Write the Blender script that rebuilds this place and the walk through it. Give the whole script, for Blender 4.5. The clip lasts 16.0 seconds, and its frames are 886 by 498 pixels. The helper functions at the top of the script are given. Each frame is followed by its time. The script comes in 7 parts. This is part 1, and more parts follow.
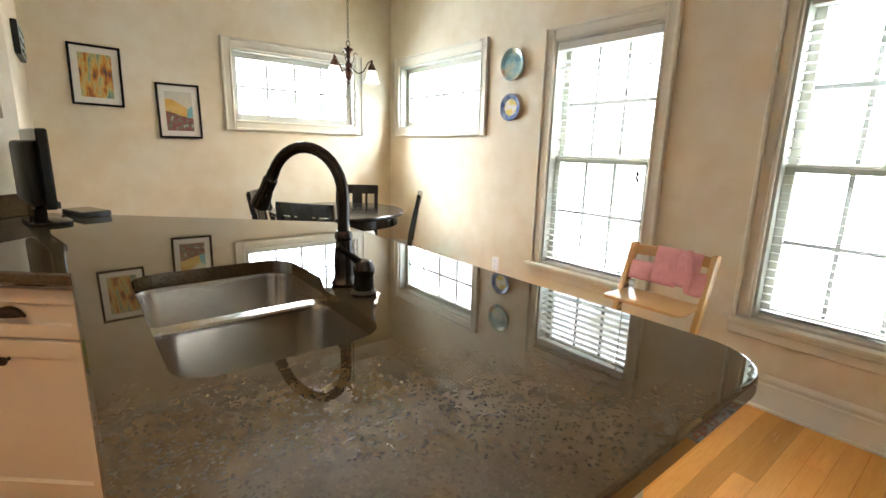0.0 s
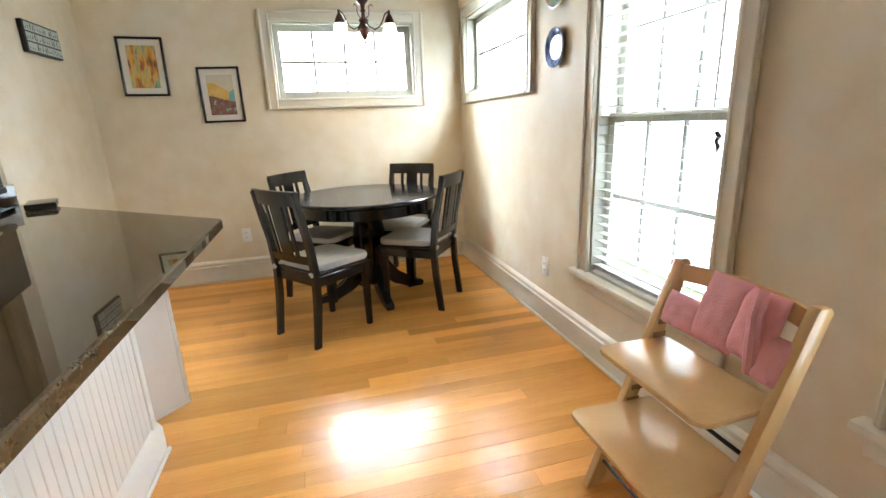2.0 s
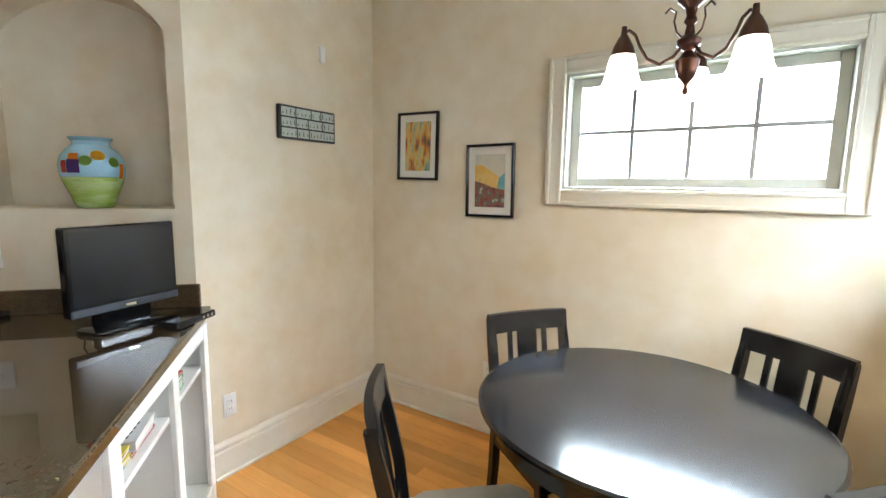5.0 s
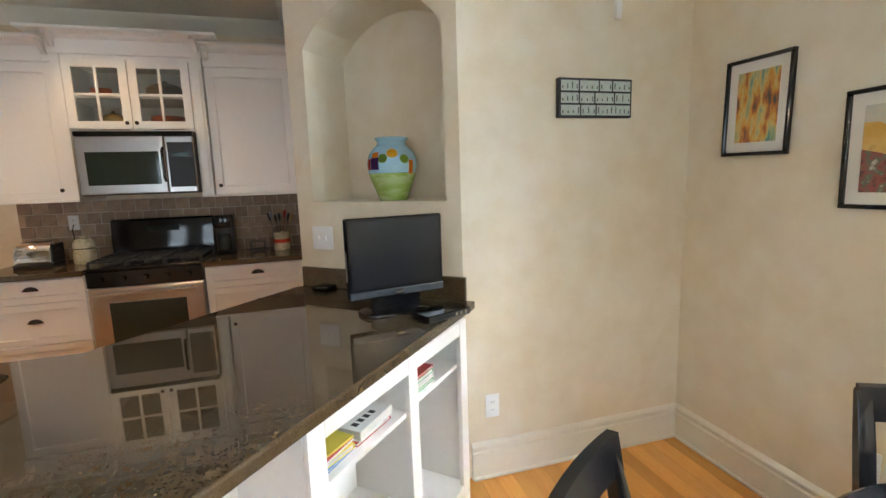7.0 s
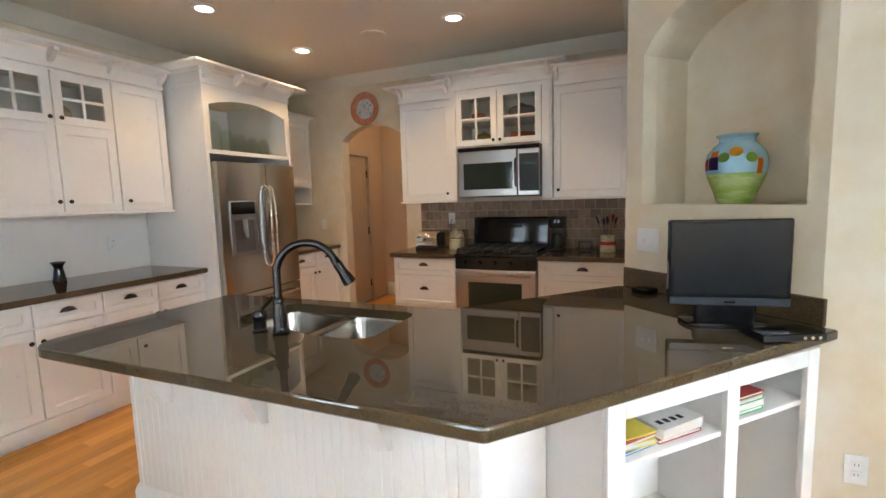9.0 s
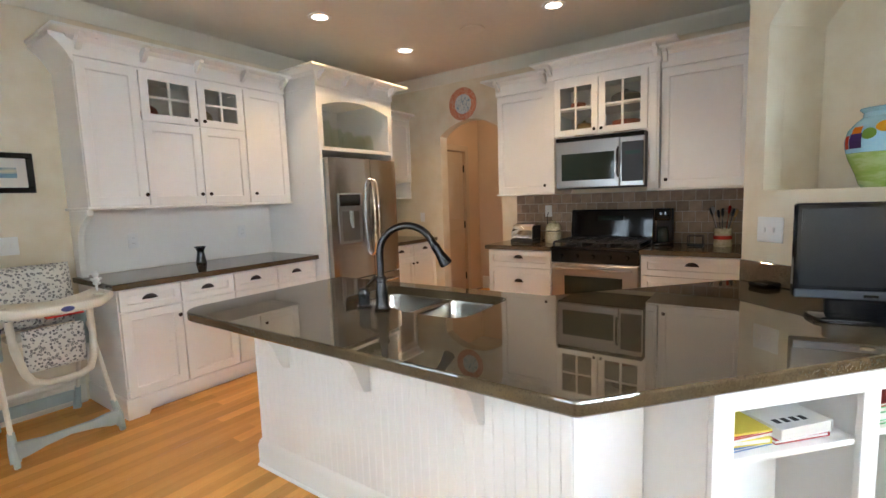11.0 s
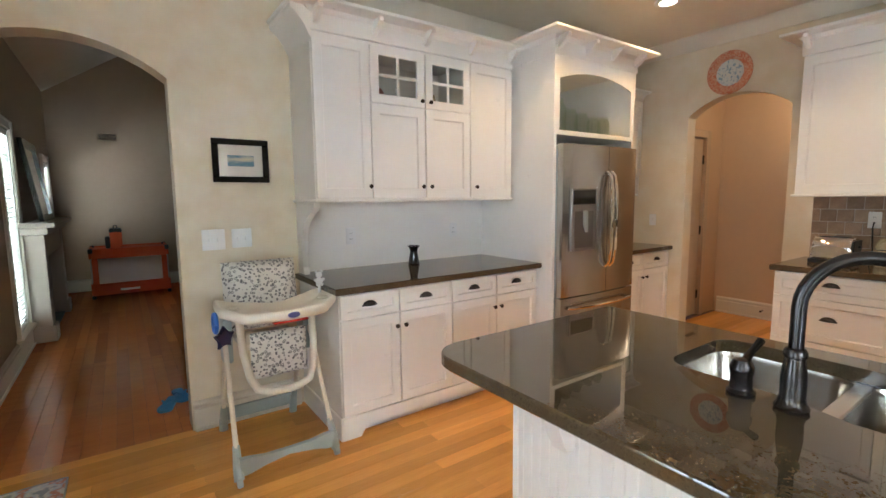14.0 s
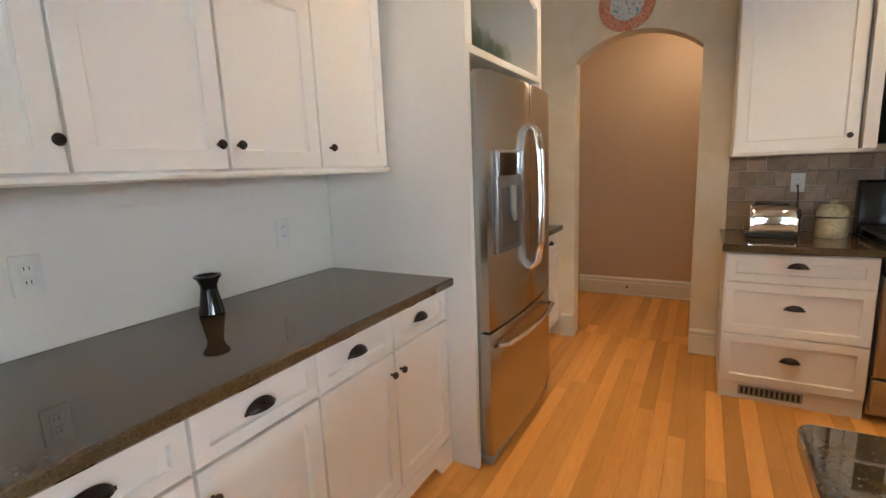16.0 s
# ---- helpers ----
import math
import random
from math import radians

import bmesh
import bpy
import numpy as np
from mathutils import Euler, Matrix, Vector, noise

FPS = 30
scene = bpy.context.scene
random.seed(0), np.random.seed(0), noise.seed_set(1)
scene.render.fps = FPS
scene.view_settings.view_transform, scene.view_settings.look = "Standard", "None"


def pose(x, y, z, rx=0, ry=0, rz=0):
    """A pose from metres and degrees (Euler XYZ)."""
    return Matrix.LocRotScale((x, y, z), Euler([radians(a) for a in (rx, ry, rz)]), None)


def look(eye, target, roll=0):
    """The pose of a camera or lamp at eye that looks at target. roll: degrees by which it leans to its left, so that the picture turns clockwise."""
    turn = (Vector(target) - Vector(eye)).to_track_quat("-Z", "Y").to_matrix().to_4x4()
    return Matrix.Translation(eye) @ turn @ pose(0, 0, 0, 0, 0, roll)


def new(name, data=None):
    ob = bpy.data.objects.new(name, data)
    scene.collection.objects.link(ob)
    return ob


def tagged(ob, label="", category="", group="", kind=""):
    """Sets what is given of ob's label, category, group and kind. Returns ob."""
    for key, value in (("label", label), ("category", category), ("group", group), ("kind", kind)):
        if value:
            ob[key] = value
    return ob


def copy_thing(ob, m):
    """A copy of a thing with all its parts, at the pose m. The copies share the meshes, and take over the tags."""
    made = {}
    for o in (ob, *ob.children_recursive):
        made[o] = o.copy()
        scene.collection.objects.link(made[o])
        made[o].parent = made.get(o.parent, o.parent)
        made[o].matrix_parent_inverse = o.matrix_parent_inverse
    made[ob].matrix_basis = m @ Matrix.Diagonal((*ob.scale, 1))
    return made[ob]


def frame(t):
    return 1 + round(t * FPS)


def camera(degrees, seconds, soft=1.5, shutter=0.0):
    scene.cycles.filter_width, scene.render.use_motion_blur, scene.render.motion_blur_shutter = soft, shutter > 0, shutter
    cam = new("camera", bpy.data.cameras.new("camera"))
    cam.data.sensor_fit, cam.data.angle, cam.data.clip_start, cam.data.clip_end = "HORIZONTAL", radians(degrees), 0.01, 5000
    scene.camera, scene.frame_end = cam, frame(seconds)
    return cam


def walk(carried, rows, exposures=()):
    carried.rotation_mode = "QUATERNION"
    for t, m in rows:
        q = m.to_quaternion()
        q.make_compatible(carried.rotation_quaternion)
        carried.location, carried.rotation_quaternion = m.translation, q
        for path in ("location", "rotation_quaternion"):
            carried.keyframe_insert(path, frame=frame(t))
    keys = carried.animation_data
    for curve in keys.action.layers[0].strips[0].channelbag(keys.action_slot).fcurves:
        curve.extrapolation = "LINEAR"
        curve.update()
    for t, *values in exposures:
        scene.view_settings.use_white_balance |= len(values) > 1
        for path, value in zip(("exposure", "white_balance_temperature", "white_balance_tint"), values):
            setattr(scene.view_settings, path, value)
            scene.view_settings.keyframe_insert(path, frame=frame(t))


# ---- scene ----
cam = camera(88.0, 16.0)
PATH = [
    (0, (0.476, 0.297, 1.276), (1.699, 1.822, 0.853), 1.5),
    (0.5, (0.76, 0.241, 1.314), (1.939, 1.78, 0.823), 3.4),
    (1, (1.068, 0.225, 1.285), (2.111, 1.84, 0.732), 2.4),
    (1.5, (1.471, 0.276, 1.188), (2.263, 2.039, 0.671), -0.9),
    (2, (1.85, 0.458, 1.238), (2.341, 2.324, 0.71), -2.3),
    (2.5, (2.163, 0.678, 1.31), (2.311, 2.613, 0.825), -2.2),
    (3, (2.35, 0.896, 1.389), (2.216, 2.843, 0.951), 0.1),
    (3.2, (2.404, 1.008, 1.411), (2.18, 2.955, 1.01), 1.0),
    (5.3, (2.402, 2.354, 1.486), (1.189, 3.924, 1.235), 0.4),
    (5.5, (2.379, 2.432, 1.484), (1.067, 3.919, 1.224), -0.1),
    (6, (2.376, 2.599, 1.475), (0.784, 3.78, 1.211), -1.8),
    (6.5, (2.342, 2.653, 1.463), (0.561, 3.519, 1.187), -2.2),
    (7, (2.256, 2.695, 1.463), (0.356, 3.244, 1.164), -1.9),
    (7.5, (2.192, 2.71, 1.453), (0.22, 2.894, 1.176), -1.8),
    (8, (2.224, 2.697, 1.464), (0.253, 2.478, 1.209), -1.6),
    (8.5, (2.305, 2.723, 1.466), (0.409, 2.138, 1.221), -1.6),
    (8.7, (2.354, 2.722, 1.454), (0.491, 2.034, 1.223), -1.7),
    (10.8, (2.495, 2.725, 1.382), (0.824, 1.651, 1.149), -1.8),
    (11, (2.448, 2.743, 1.378), (0.826, 1.593, 1.162), -2.0),
    (11.5, (2.458, 2.679, 1.379), (0.934, 1.396, 1.191), -1.8),
    (12, (2.469, 2.597, 1.407), (1.072, 1.178, 1.216), -1.7),
    (12.5, (2.477, 2.478, 1.389), (1.223, 0.933, 1.192), -1.7),
    (13, (2.447, 2.319, 1.384), (1.293, 0.699, 1.172), -1.3),
    (13.5, (2.42, 2.054, 1.431), (1.252, 0.447, 1.205), -0.6),
    (14, (2.272, 1.772, 1.413), (1.131, 0.146, 1.187), -0.6),
    (14.5, (2.109, 1.433, 1.409), (0.972, -0.193, 1.16), -1.5),
    (15, (1.952, 1.067, 1.424), (0.685, -0.451, 1.123), -1.5),
    (15.2, (1.89, 0.894, 1.433), (0.522, -0.53, 1.112), -2.3),
    (15.5, (1.736, 0.668, 1.408), (0.24, -0.609, 1.05), -1.4),
    (16, (1.446, 0.356, 1.384), (-0.264, -0.624, 1.044), -2.4),
]
EXPOSURES = [(0, 0.68, 6850, 15), (1.5, 0.58, 6650, 15), (3, 0.5, 6550, 15), (5.5, 0.58, 6400, 15), (6.5, 0.5, 6550, 15), (7.5, 0.48, 6500, 15), (8.5, 0.5, 6450, 15), (11, 0.64, 6350, 14), (13.5, 0.74, 6450, 14), (15, 0.66, 6250, 14), (16, 0.52, 6400, 14)]
walk(cam, [(t, look(eye, target, roll)) for t, eye, target, roll in PATH], EXPOSURES)

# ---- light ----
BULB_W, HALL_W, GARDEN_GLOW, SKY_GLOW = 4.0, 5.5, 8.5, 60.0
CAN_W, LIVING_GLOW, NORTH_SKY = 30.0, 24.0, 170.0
world = bpy.data.worlds.new("sky")
scene.world = world
world.use_nodes = True
_wn = world.node_tree.nodes
_sky = _wn.new("ShaderNodeTexSky")
_sky.sky_type = "NISHITA"
_sky.sun_disc = False
_sky.sun_elevation = radians(48)
_sky.sun_rotation = radians(20)
_wn["Background"].inputs[1].default_value = 0.12
world.node_tree.links.new(_sky.outputs[0], _wn["Background"].inputs[0])
_sd = bpy.data.lights.new("sun", "SUN")
_sd.energy, _sd.angle, _sd.color = 1.0, radians(12), (1.0, 0.95, 0.88)
sun = new("sun", _sd)
sun.matrix_world = look((6, 12, 16), (0, 0, 0))


def lamp(name, kind, loc, watts, colour, size=0.1, aim=None):
    d = bpy.data.lights.new(name, kind)
    d.energy, d.color = watts, colour
    if kind == "AREA":
        d.shape, d.size = "DISK", size
    elif kind == "SPOT":
        d.spot_size, d.spot_blend, d.shadow_soft_size = radians(120), 0.6, size
    else:
        d.shadow_soft_size = size
    ob = new(name, d)
    ob.matrix_world = look(loc, aim) if aim else Matrix.Translation(loc)
    return ob


# ---- materials ----
def mat(name, colour, rough=0.5, metal=0.0, second=None, scale=6.0, amount=0.5, bump=0.0, bump_scale=80.0, island=0.0,
        stretch=(1, 1, 1), coat=0.0, random_obj=0.0, fine=None, rough_var=0.08, bump_dist=0.004):
    """Principled surface with two scales of mottling, optional relief and a per-piece shift."""
    m = bpy.data.materials.new(name)
    m.use_nodes = True
    nt = m.node_tree
    n, l = nt.nodes, nt.links
    b = n["Principled BSDF"]
    b.inputs["Metallic"].default_value = metal
    b.inputs["Coat Weight"].default_value = coat
    b.inputs["Coat Roughness"].default_value = 0.06
    tc = n.new("ShaderNodeTexCoord")
    mp = n.new("ShaderNodeMapping")
    mp.inputs["Scale"].default_value = stretch
    l.new(tc.outputs["Object"], mp.inputs[0])
    big = n.new("ShaderNodeTexNoise")
    big.inputs["Scale"].default_value = scale
    big.inputs["Detail"].default_value = 6
    l.new(mp.outputs[0], big.inputs["Vector"])
    small = n.new("ShaderNodeTexNoise")
    small.inputs["Scale"].default_value = fine or scale * 9
    small.inputs["Detail"].default_value = 4
    l.new(mp.outputs[0], small.inputs["Vector"])
    add = n.new("ShaderNodeMath")
    add.operation = "MULTIPLY_ADD"
    add.inputs[1].default_value = 0.45
    l.new(small.outputs["Fac"], add.inputs[0])
    sc = n.new("ShaderNodeMath")
    sc.operation = "MULTIPLY"
    sc.inputs[1].default_value = 0.55
    l.new(big.outputs["Fac"], sc.inputs[0])
    l.new(sc.outputs[0], add.inputs[2])
    rng = n.new("ShaderNodeMapRange")
    rng.inputs[1].default_value, rng.inputs[2].default_value = 0.36, 0.64
    l.new(add.outputs[0], rng.inputs[0])
    mix = n.new("ShaderNodeMix")
    mix.data_type = "RGBA"
    sec = second or tuple(c * 0.88 for c in colour)
    mix.inputs[6].default_value = (*colour, 1)
    mix.inputs[7].default_value = (*(c + (s - c) * amount for c, s in zip(colour, sec)), 1)
    l.new(rng.outputs[0], mix.inputs[0])
    out = mix.outputs[2]
    if random_obj or island:
        src = n.new("ShaderNodeObjectInfo") if random_obj else n.new("ShaderNodeNewGeometry")
        pin = src.outputs["Random"] if random_obj else src.outputs["Random Per Island"]
        r2 = n.new("ShaderNodeMapRange")
        k = random_obj or island
        r2.inputs[3].default_value, r2.inputs[4].default_value = 1 - k, 1 + k
        l.new(pin, r2.inputs[0])
        hsv = n.new("ShaderNodeHueSaturation")
        l.new(out, hsv.inputs["Color"])
        l.new(r2.outputs[0], hsv.inputs["Value"])
        out = hsv.outputs[0]
    l.new(out, b.inputs["Base Color"])
    rr = n.new("ShaderNodeMapRange")
    rr.inputs[3].default_value, rr.inputs[4].default_value = max(0.0, rough - rough_var), min(1.0, rough + rough_var)
    l.new(add.outputs[0], rr.inputs[0])
    l.new(rr.outputs[0], b.inputs["Roughness"])
    if bump:
        bt = n.new("ShaderNodeTexNoise")
        bt.inputs["Scale"].default_value = bump_scale
        bt.inputs["Detail"].default_value = 3
        l.new(mp.outputs[0], bt.inputs["Vector"])
        bn = n.new("ShaderNodeBump")
        bn.inputs["Strength"].default_value = bump
        bn.inputs["Distance"].default_value = bump_dist
        l.new(bt.outputs["Fac"], bn.inputs["Height"])
        l.new(bn.outputs[0], b.inputs["Normal"])
    return m


def glow(name, colour, strength):
    m = bpy.data.materials.new(name)
    m.use_nodes = True
    b = m.node_tree.nodes["Principled BSDF"]
    b.inputs["Base Color"].default_value = (*colour, 1)
    b.inputs["Emission Color"].default_value = (*colour, 1)
    b.inputs["Emission Strength"].default_value = strength
    return m


def glass(name, colour=(1, 1, 1), rough=0.0):
    m = bpy.data.materials.new(name)
    m.use_nodes = True
    n, l = m.node_tree.nodes, m.node_tree.links
    t, g, f, x = (n.new("ShaderNodeBsdfTransparent"), n.new("ShaderNodeBsdfGlossy"), n.new("ShaderNodeLayerWeight"), n.new("ShaderNodeMixShader"))
    t.inputs[0].default_value = (*colour, 1)
    g.inputs["Roughness"].default_value = rough
    f.inputs[0].default_value = 0.25
    pw, ad = n.new("ShaderNodeMath"), n.new("ShaderNodeMath")
    pw.operation, pw.inputs[1].default_value = "POWER", 4.0
    ad.operation, ad.inputs[1].default_value, ad.inputs[2].default_value = "MULTIPLY_ADD", 0.35, 0.03
    l.new(f.outputs["Facing"], pw.inputs[0])
    l.new(pw.outputs[0], ad.inputs[0])
    l.new(ad.outputs[0], x.inputs[0])
    l.new(t.outputs[0], x.inputs[1])
    l.new(g.outputs[0], x.inputs[2])
    l.new(x.outputs[0], n["Material Output"].inputs[0])
    return m


PAINT = mat("wall_paint", (0.68, 0.57, 0.395), 0.55, second=(0.75, 0.68, 0.545), scale=1.6, amount=1.0, bump=0.08, bump_scale=120, fine=7)
HALLPAINT = mat("hall_paint", (0.62, 0.45, 0.29), 0.6, second=(0.58, 0.42, 0.28), scale=1.5, bump=0.08, bump_scale=120)
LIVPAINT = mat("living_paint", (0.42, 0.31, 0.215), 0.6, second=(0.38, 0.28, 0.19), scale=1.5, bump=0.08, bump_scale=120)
CEIL = mat("ceiling_paint", (0.80, 0.74, 0.63), 0.7, scale=2, amount=0.35, bump=0.06, bump_scale=140)
TRIM = mat("trim_paint", (0.72, 0.67, 0.56), 0.35, scale=5, amount=0.3)
WHITE = mat("cabinet_paint", (0.84, 0.82, 0.775), 0.3, second=(0.81, 0.785, 0.735), scale=4, amount=0.6, bump=0.03, bump_scale=60)
PUREWHITE = mat("white_plastic", (0.8, 0.8, 0.78), 0.3, scale=5, amount=0.3)
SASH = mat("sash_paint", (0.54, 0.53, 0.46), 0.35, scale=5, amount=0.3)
# muntins: sash colour darkened, their backlit shade put into the base colour
GRILLE_SHADED = mat("grille_shaded", (0.36, 0.36, 0.33), 0.4, scale=5, amount=0.3)
BLIND = mat("blind_slat", (0.74, 0.73, 0.69), 0.4, scale=8, amount=0.25)
BLACKWOOD = mat("black_wood", (0.007, 0.007, 0.008), 0.15, second=(0.011, 0.010, 0.010), scale=12, stretch=(1, 1, 0.2), rough_var=0.03)
CUSHION = mat("cushion_cloth", (0.55, 0.53, 0.49), 0.9, second=(0.47, 0.45, 0.41), scale=30, bump=0.3, bump_scale=350)
BEECH = mat("beech_wood", (0.70, 0.43, 0.19), 0.22, second=(0.62, 0.36, 0.15), scale=7, stretch=(1, 1, 0.25), bump=0.03, bump_scale=120)
PINK = mat("pink_cloth", (0.80, 0.37, 0.38), 0.9, second=(0.72, 0.29, 0.31), scale=25, bump=0.5, bump_scale=160)
STEEL = mat("stainless", (0.50, 0.48, 0.45), 0.24, 1.0, scale=3, stretch=(1, 1, 40), amount=0.3, bump=0.02, bump_scale=40, rough_var=0.05)
STEELH = mat("stainless_brushed", (0.46, 0.44, 0.42), 0.3, 1.0, scale=3, stretch=(40, 1, 1), amount=0.3, rough_var=0.05)
SINKSTEEL = mat("sink_steel", (0.44, 0.41, 0.37), 0.24, 1.0, scale=4, amount=0.1, rough_var=0.01)
CHROME = mat("chrome", (0.9, 0.9, 0.9), 0.06, 1.0, scale=4, amount=0.1, rough_var=0.02)
BRONZE = mat("dark_bronze", (0.035, 0.028, 0.024), 0.28, 0.7, second=(0.06, 0.04, 0.03), scale=20, rough_var=0.06)
COPPER = mat("aged_copper", (0.10, 0.045, 0.03), 0.3, 0.8, second=(0.05, 0.025, 0.02), scale=25)
PEWTER = mat("faucet_metal", (0.055, 0.05, 0.048), 0.25, 0.85, scale=15)
BLACK = mat("black_gloss", (0.006, 0.006, 0.007), 0.1, scale=8, rough_var=0.03)
BLACKMATTE = mat("black_iron", (0.012, 0.012, 0.012), 0.45, scale=20, bump=0.1)
SCREEN = mat("screen", (0.012, 0.013, 0.015), 0.22, scale=3)
DARKGLASS = mat("oven_glass", (0.02, 0.03, 0.025), 0.05, scale=3, rough_var=0.02)
GREYPL = mat("grey_plastic", (0.30, 0.34, 0.33), 0.45, scale=6)
IVORYPL = mat("ivory_plastic", (0.72, 0.66, 0.55), 0.35, scale=5, amount=0.4)
PANE = glass("window_glass")
CABGLASS = glass("cabinet_glass", (0.9, 0.9, 0.88))
SHADEGLASS = glow("lamp_shade_glass", (1.0, 0.93, 0.82), 3.0)
CANGLOW = glow("can_lamp_face", (1.0, 0.93, 0.8), 5.0)


def granite():
    m = mat("brown_granite", (0.064, 0.042, 0.022), 0.018, scale=9, second=(0.093, 0.063, 0.033), amount=1.0, fine=30, rough_var=0.006)
    m.node_tree.nodes["Principled BSDF"].inputs["Specular IOR Level"].default_value = 0.95
    n, l = m.node_tree.nodes, m.node_tree.links
    b = n["Principled BSDF"]
    base = b.inputs["Base Color"].links[0].from_socket
    tc = n.new("ShaderNodeTexCoord")
    for sc, lo, hi, col in ((230.0, 0.0, 0.20, (0.058, 0.038, 0.020)), (260.0, 0.0, 0.12, (0.096, 0.066, 0.036))):
        v = n.new("ShaderNodeTexVoronoi")
        v.inputs["Scale"].default_value = sc
        l.new(tc.outputs["Object"], v.inputs["Vector"])
        sep = n.new("ShaderNodeSeparateColor")
        l.new(v.outputs["Color"], sep.inputs[0])
        r = n.new("ShaderNodeMapRange")
        r.inputs[1].default_value, r.inputs[2].default_value = hi, hi - 0.04
        l.new(sep.outputs[0], r.inputs[0])
        mx = n.new("ShaderNodeMix")
        mx.data_type = "RGBA"
        l.new(r.outputs[0], mx.inputs[0])
        l.new(base, mx.inputs[6])
        mx.inputs[7].default_value = (*col, 1)
        base = mx.outputs[2]
    l.new(base, b.inputs["Base Color"])
    return m


GRANITE = granite()


def wood_floor(name, a, bcol, rough, shift, island=0.0):
    """Strip flooring whose grain runs on in world space."""
    m = mat(name, a, rough, second=bcol, scale=3.2, amount=0.8, stretch=(0.35, 5, 1), fine=26, random_obj=shift, island=island, bump=0.04, bump_scale=8, rough_var=0.05)
    n, l = m.node_tree.nodes, m.node_tree.links
    g = n.new("ShaderNodeNewGeometry")
    l.new(g.outputs["Position"], n["Mapping"].inputs[0])
    n["Principled BSDF"].inputs["Specular IOR Level"].default_value = 0.32
    return m


PLANK = wood_floor("oak_plank", (0.79, 0.38, 0.10), (0.66, 0.285, 0.067), 0.26, 0.22)
SUBFLOOR = mat("floor_joint", (0.13, 0.05, 0.015), 0.6, scale=8)
TILE = mat("tumbled_tile", (0.37, 0.255, 0.165), 0.5, second=(0.25, 0.17, 0.11), scale=14, amount=1.0, bump=0.35, bump_scale=60, random_obj=0.22)
GROUT = mat("grout", (0.52, 0.46, 0.38), 0.85, scale=40, bump=0.3)


# ---- building kit ----
ROOT = {}


def thing(name, base, label, category, group="", rz=0.0, kind="", local=False):
    """Top-level empty at its base. Its parts are given in world metres, or in its own frame when local."""
    ob = new(name)
    ob.empty_display_size = 0.1
    m = pose(*base, 0, 0, rz)
    ob.matrix_world = m
    ROOT[ob.name] = Matrix.Identity(4) if local else m.inverted()
    return tagged(ob, label, category, group, kind)


def mesh_of(name, bm, material, smooth=35.0):
    bmesh.ops.recalc_face_normals(bm, faces=bm.faces)
    me = bpy.data.meshes.new(name)
    ang = radians(smooth)
    for f in bm.faces:
        f.smooth = True
    for e in bm.edges:
        e.smooth = len(e.link_faces) == 2 and e.calc_face_angle(0) < ang
    bm.to_mesh(me)
    bm.free()
    for mm in (material if isinstance(material, (list, tuple)) else [material]):
        me.materials.append(mm)
    return me


def part(name, bm, material, parent, label="", smooth=35.0):
    r = ROOT[parent.name]
    if r != Matrix.Identity(4):
        bm.transform(r)
    ob = new(name, mesh_of(name, bm, material, smooth))
    ob.parent = parent
    ROOT[ob.name] = r
    return tagged(ob, label)


def solo(name, bm, material, label, category, group="", kind="", base=None, smooth=35.0):
    """A top-level thing of one mesh, its origin at its base."""
    if base is None:
        xs = [v.co for v in bm.verts]
        base = (sum(c.x for c in xs) / len(xs), sum(c.y for c in xs) / len(xs), min(c.z for c in xs))
    bm.transform(Matrix.Translation(base).inverted())
    ob = new(name, mesh_of(name, bm, material, smooth))
    ob.location = base
    ROOT[ob.name] = Matrix.Translation(base).inverted()
    return tagged(ob, label, category, group, kind)


def structure(name, bm, material, label, category="", smooth=35.0):
    ob = new(name, mesh_of(name, bm, material, smooth))
    ROOT[ob.name] = Matrix.Identity(4)
    return tagged(ob, label, category or name.split("_")[0], "", "structure")


def box(bm, x0, x1, y0, y1, z0, z1, bevel=0.0, m=None, seg=1):
    b = bmesh.new()
    bmesh.ops.create_cube(b, size=1)
    for v in b.verts:
        v.co = Vector(((x0 + x1) / 2 + v.co.x * (x1 - x0), (y0 + y1) / 2 + v.co.y * (y1 - y0), (z0 + z1) / 2 + v.co.z * (z1 - z0)))
    if bevel:
        bmesh.ops.bevel(b, geom=b.edges[:], offset=min(bevel, 0.45 * min(abs(x1 - x0), abs(y1 - y0), abs(z1 - z0))), segments=seg, affect="EDGES", profile=0.5)
    return merge(bm, b, m)


def merge(bm, b, m=None):
    if m is not None:
        b.transform(m)
    vs = [bm.verts.new(v.co) for v in b.verts]
    b.verts.index_update()
    for f in b.faces:
        try:
            nf = bm.faces.new([vs[v.index] for v in f.verts])
            nf.material_index = f.material_index
        except ValueError:
            pass
    b.free()
    return bm


def one(*a, **k):
    return box(bmesh.new(), *a, **k)


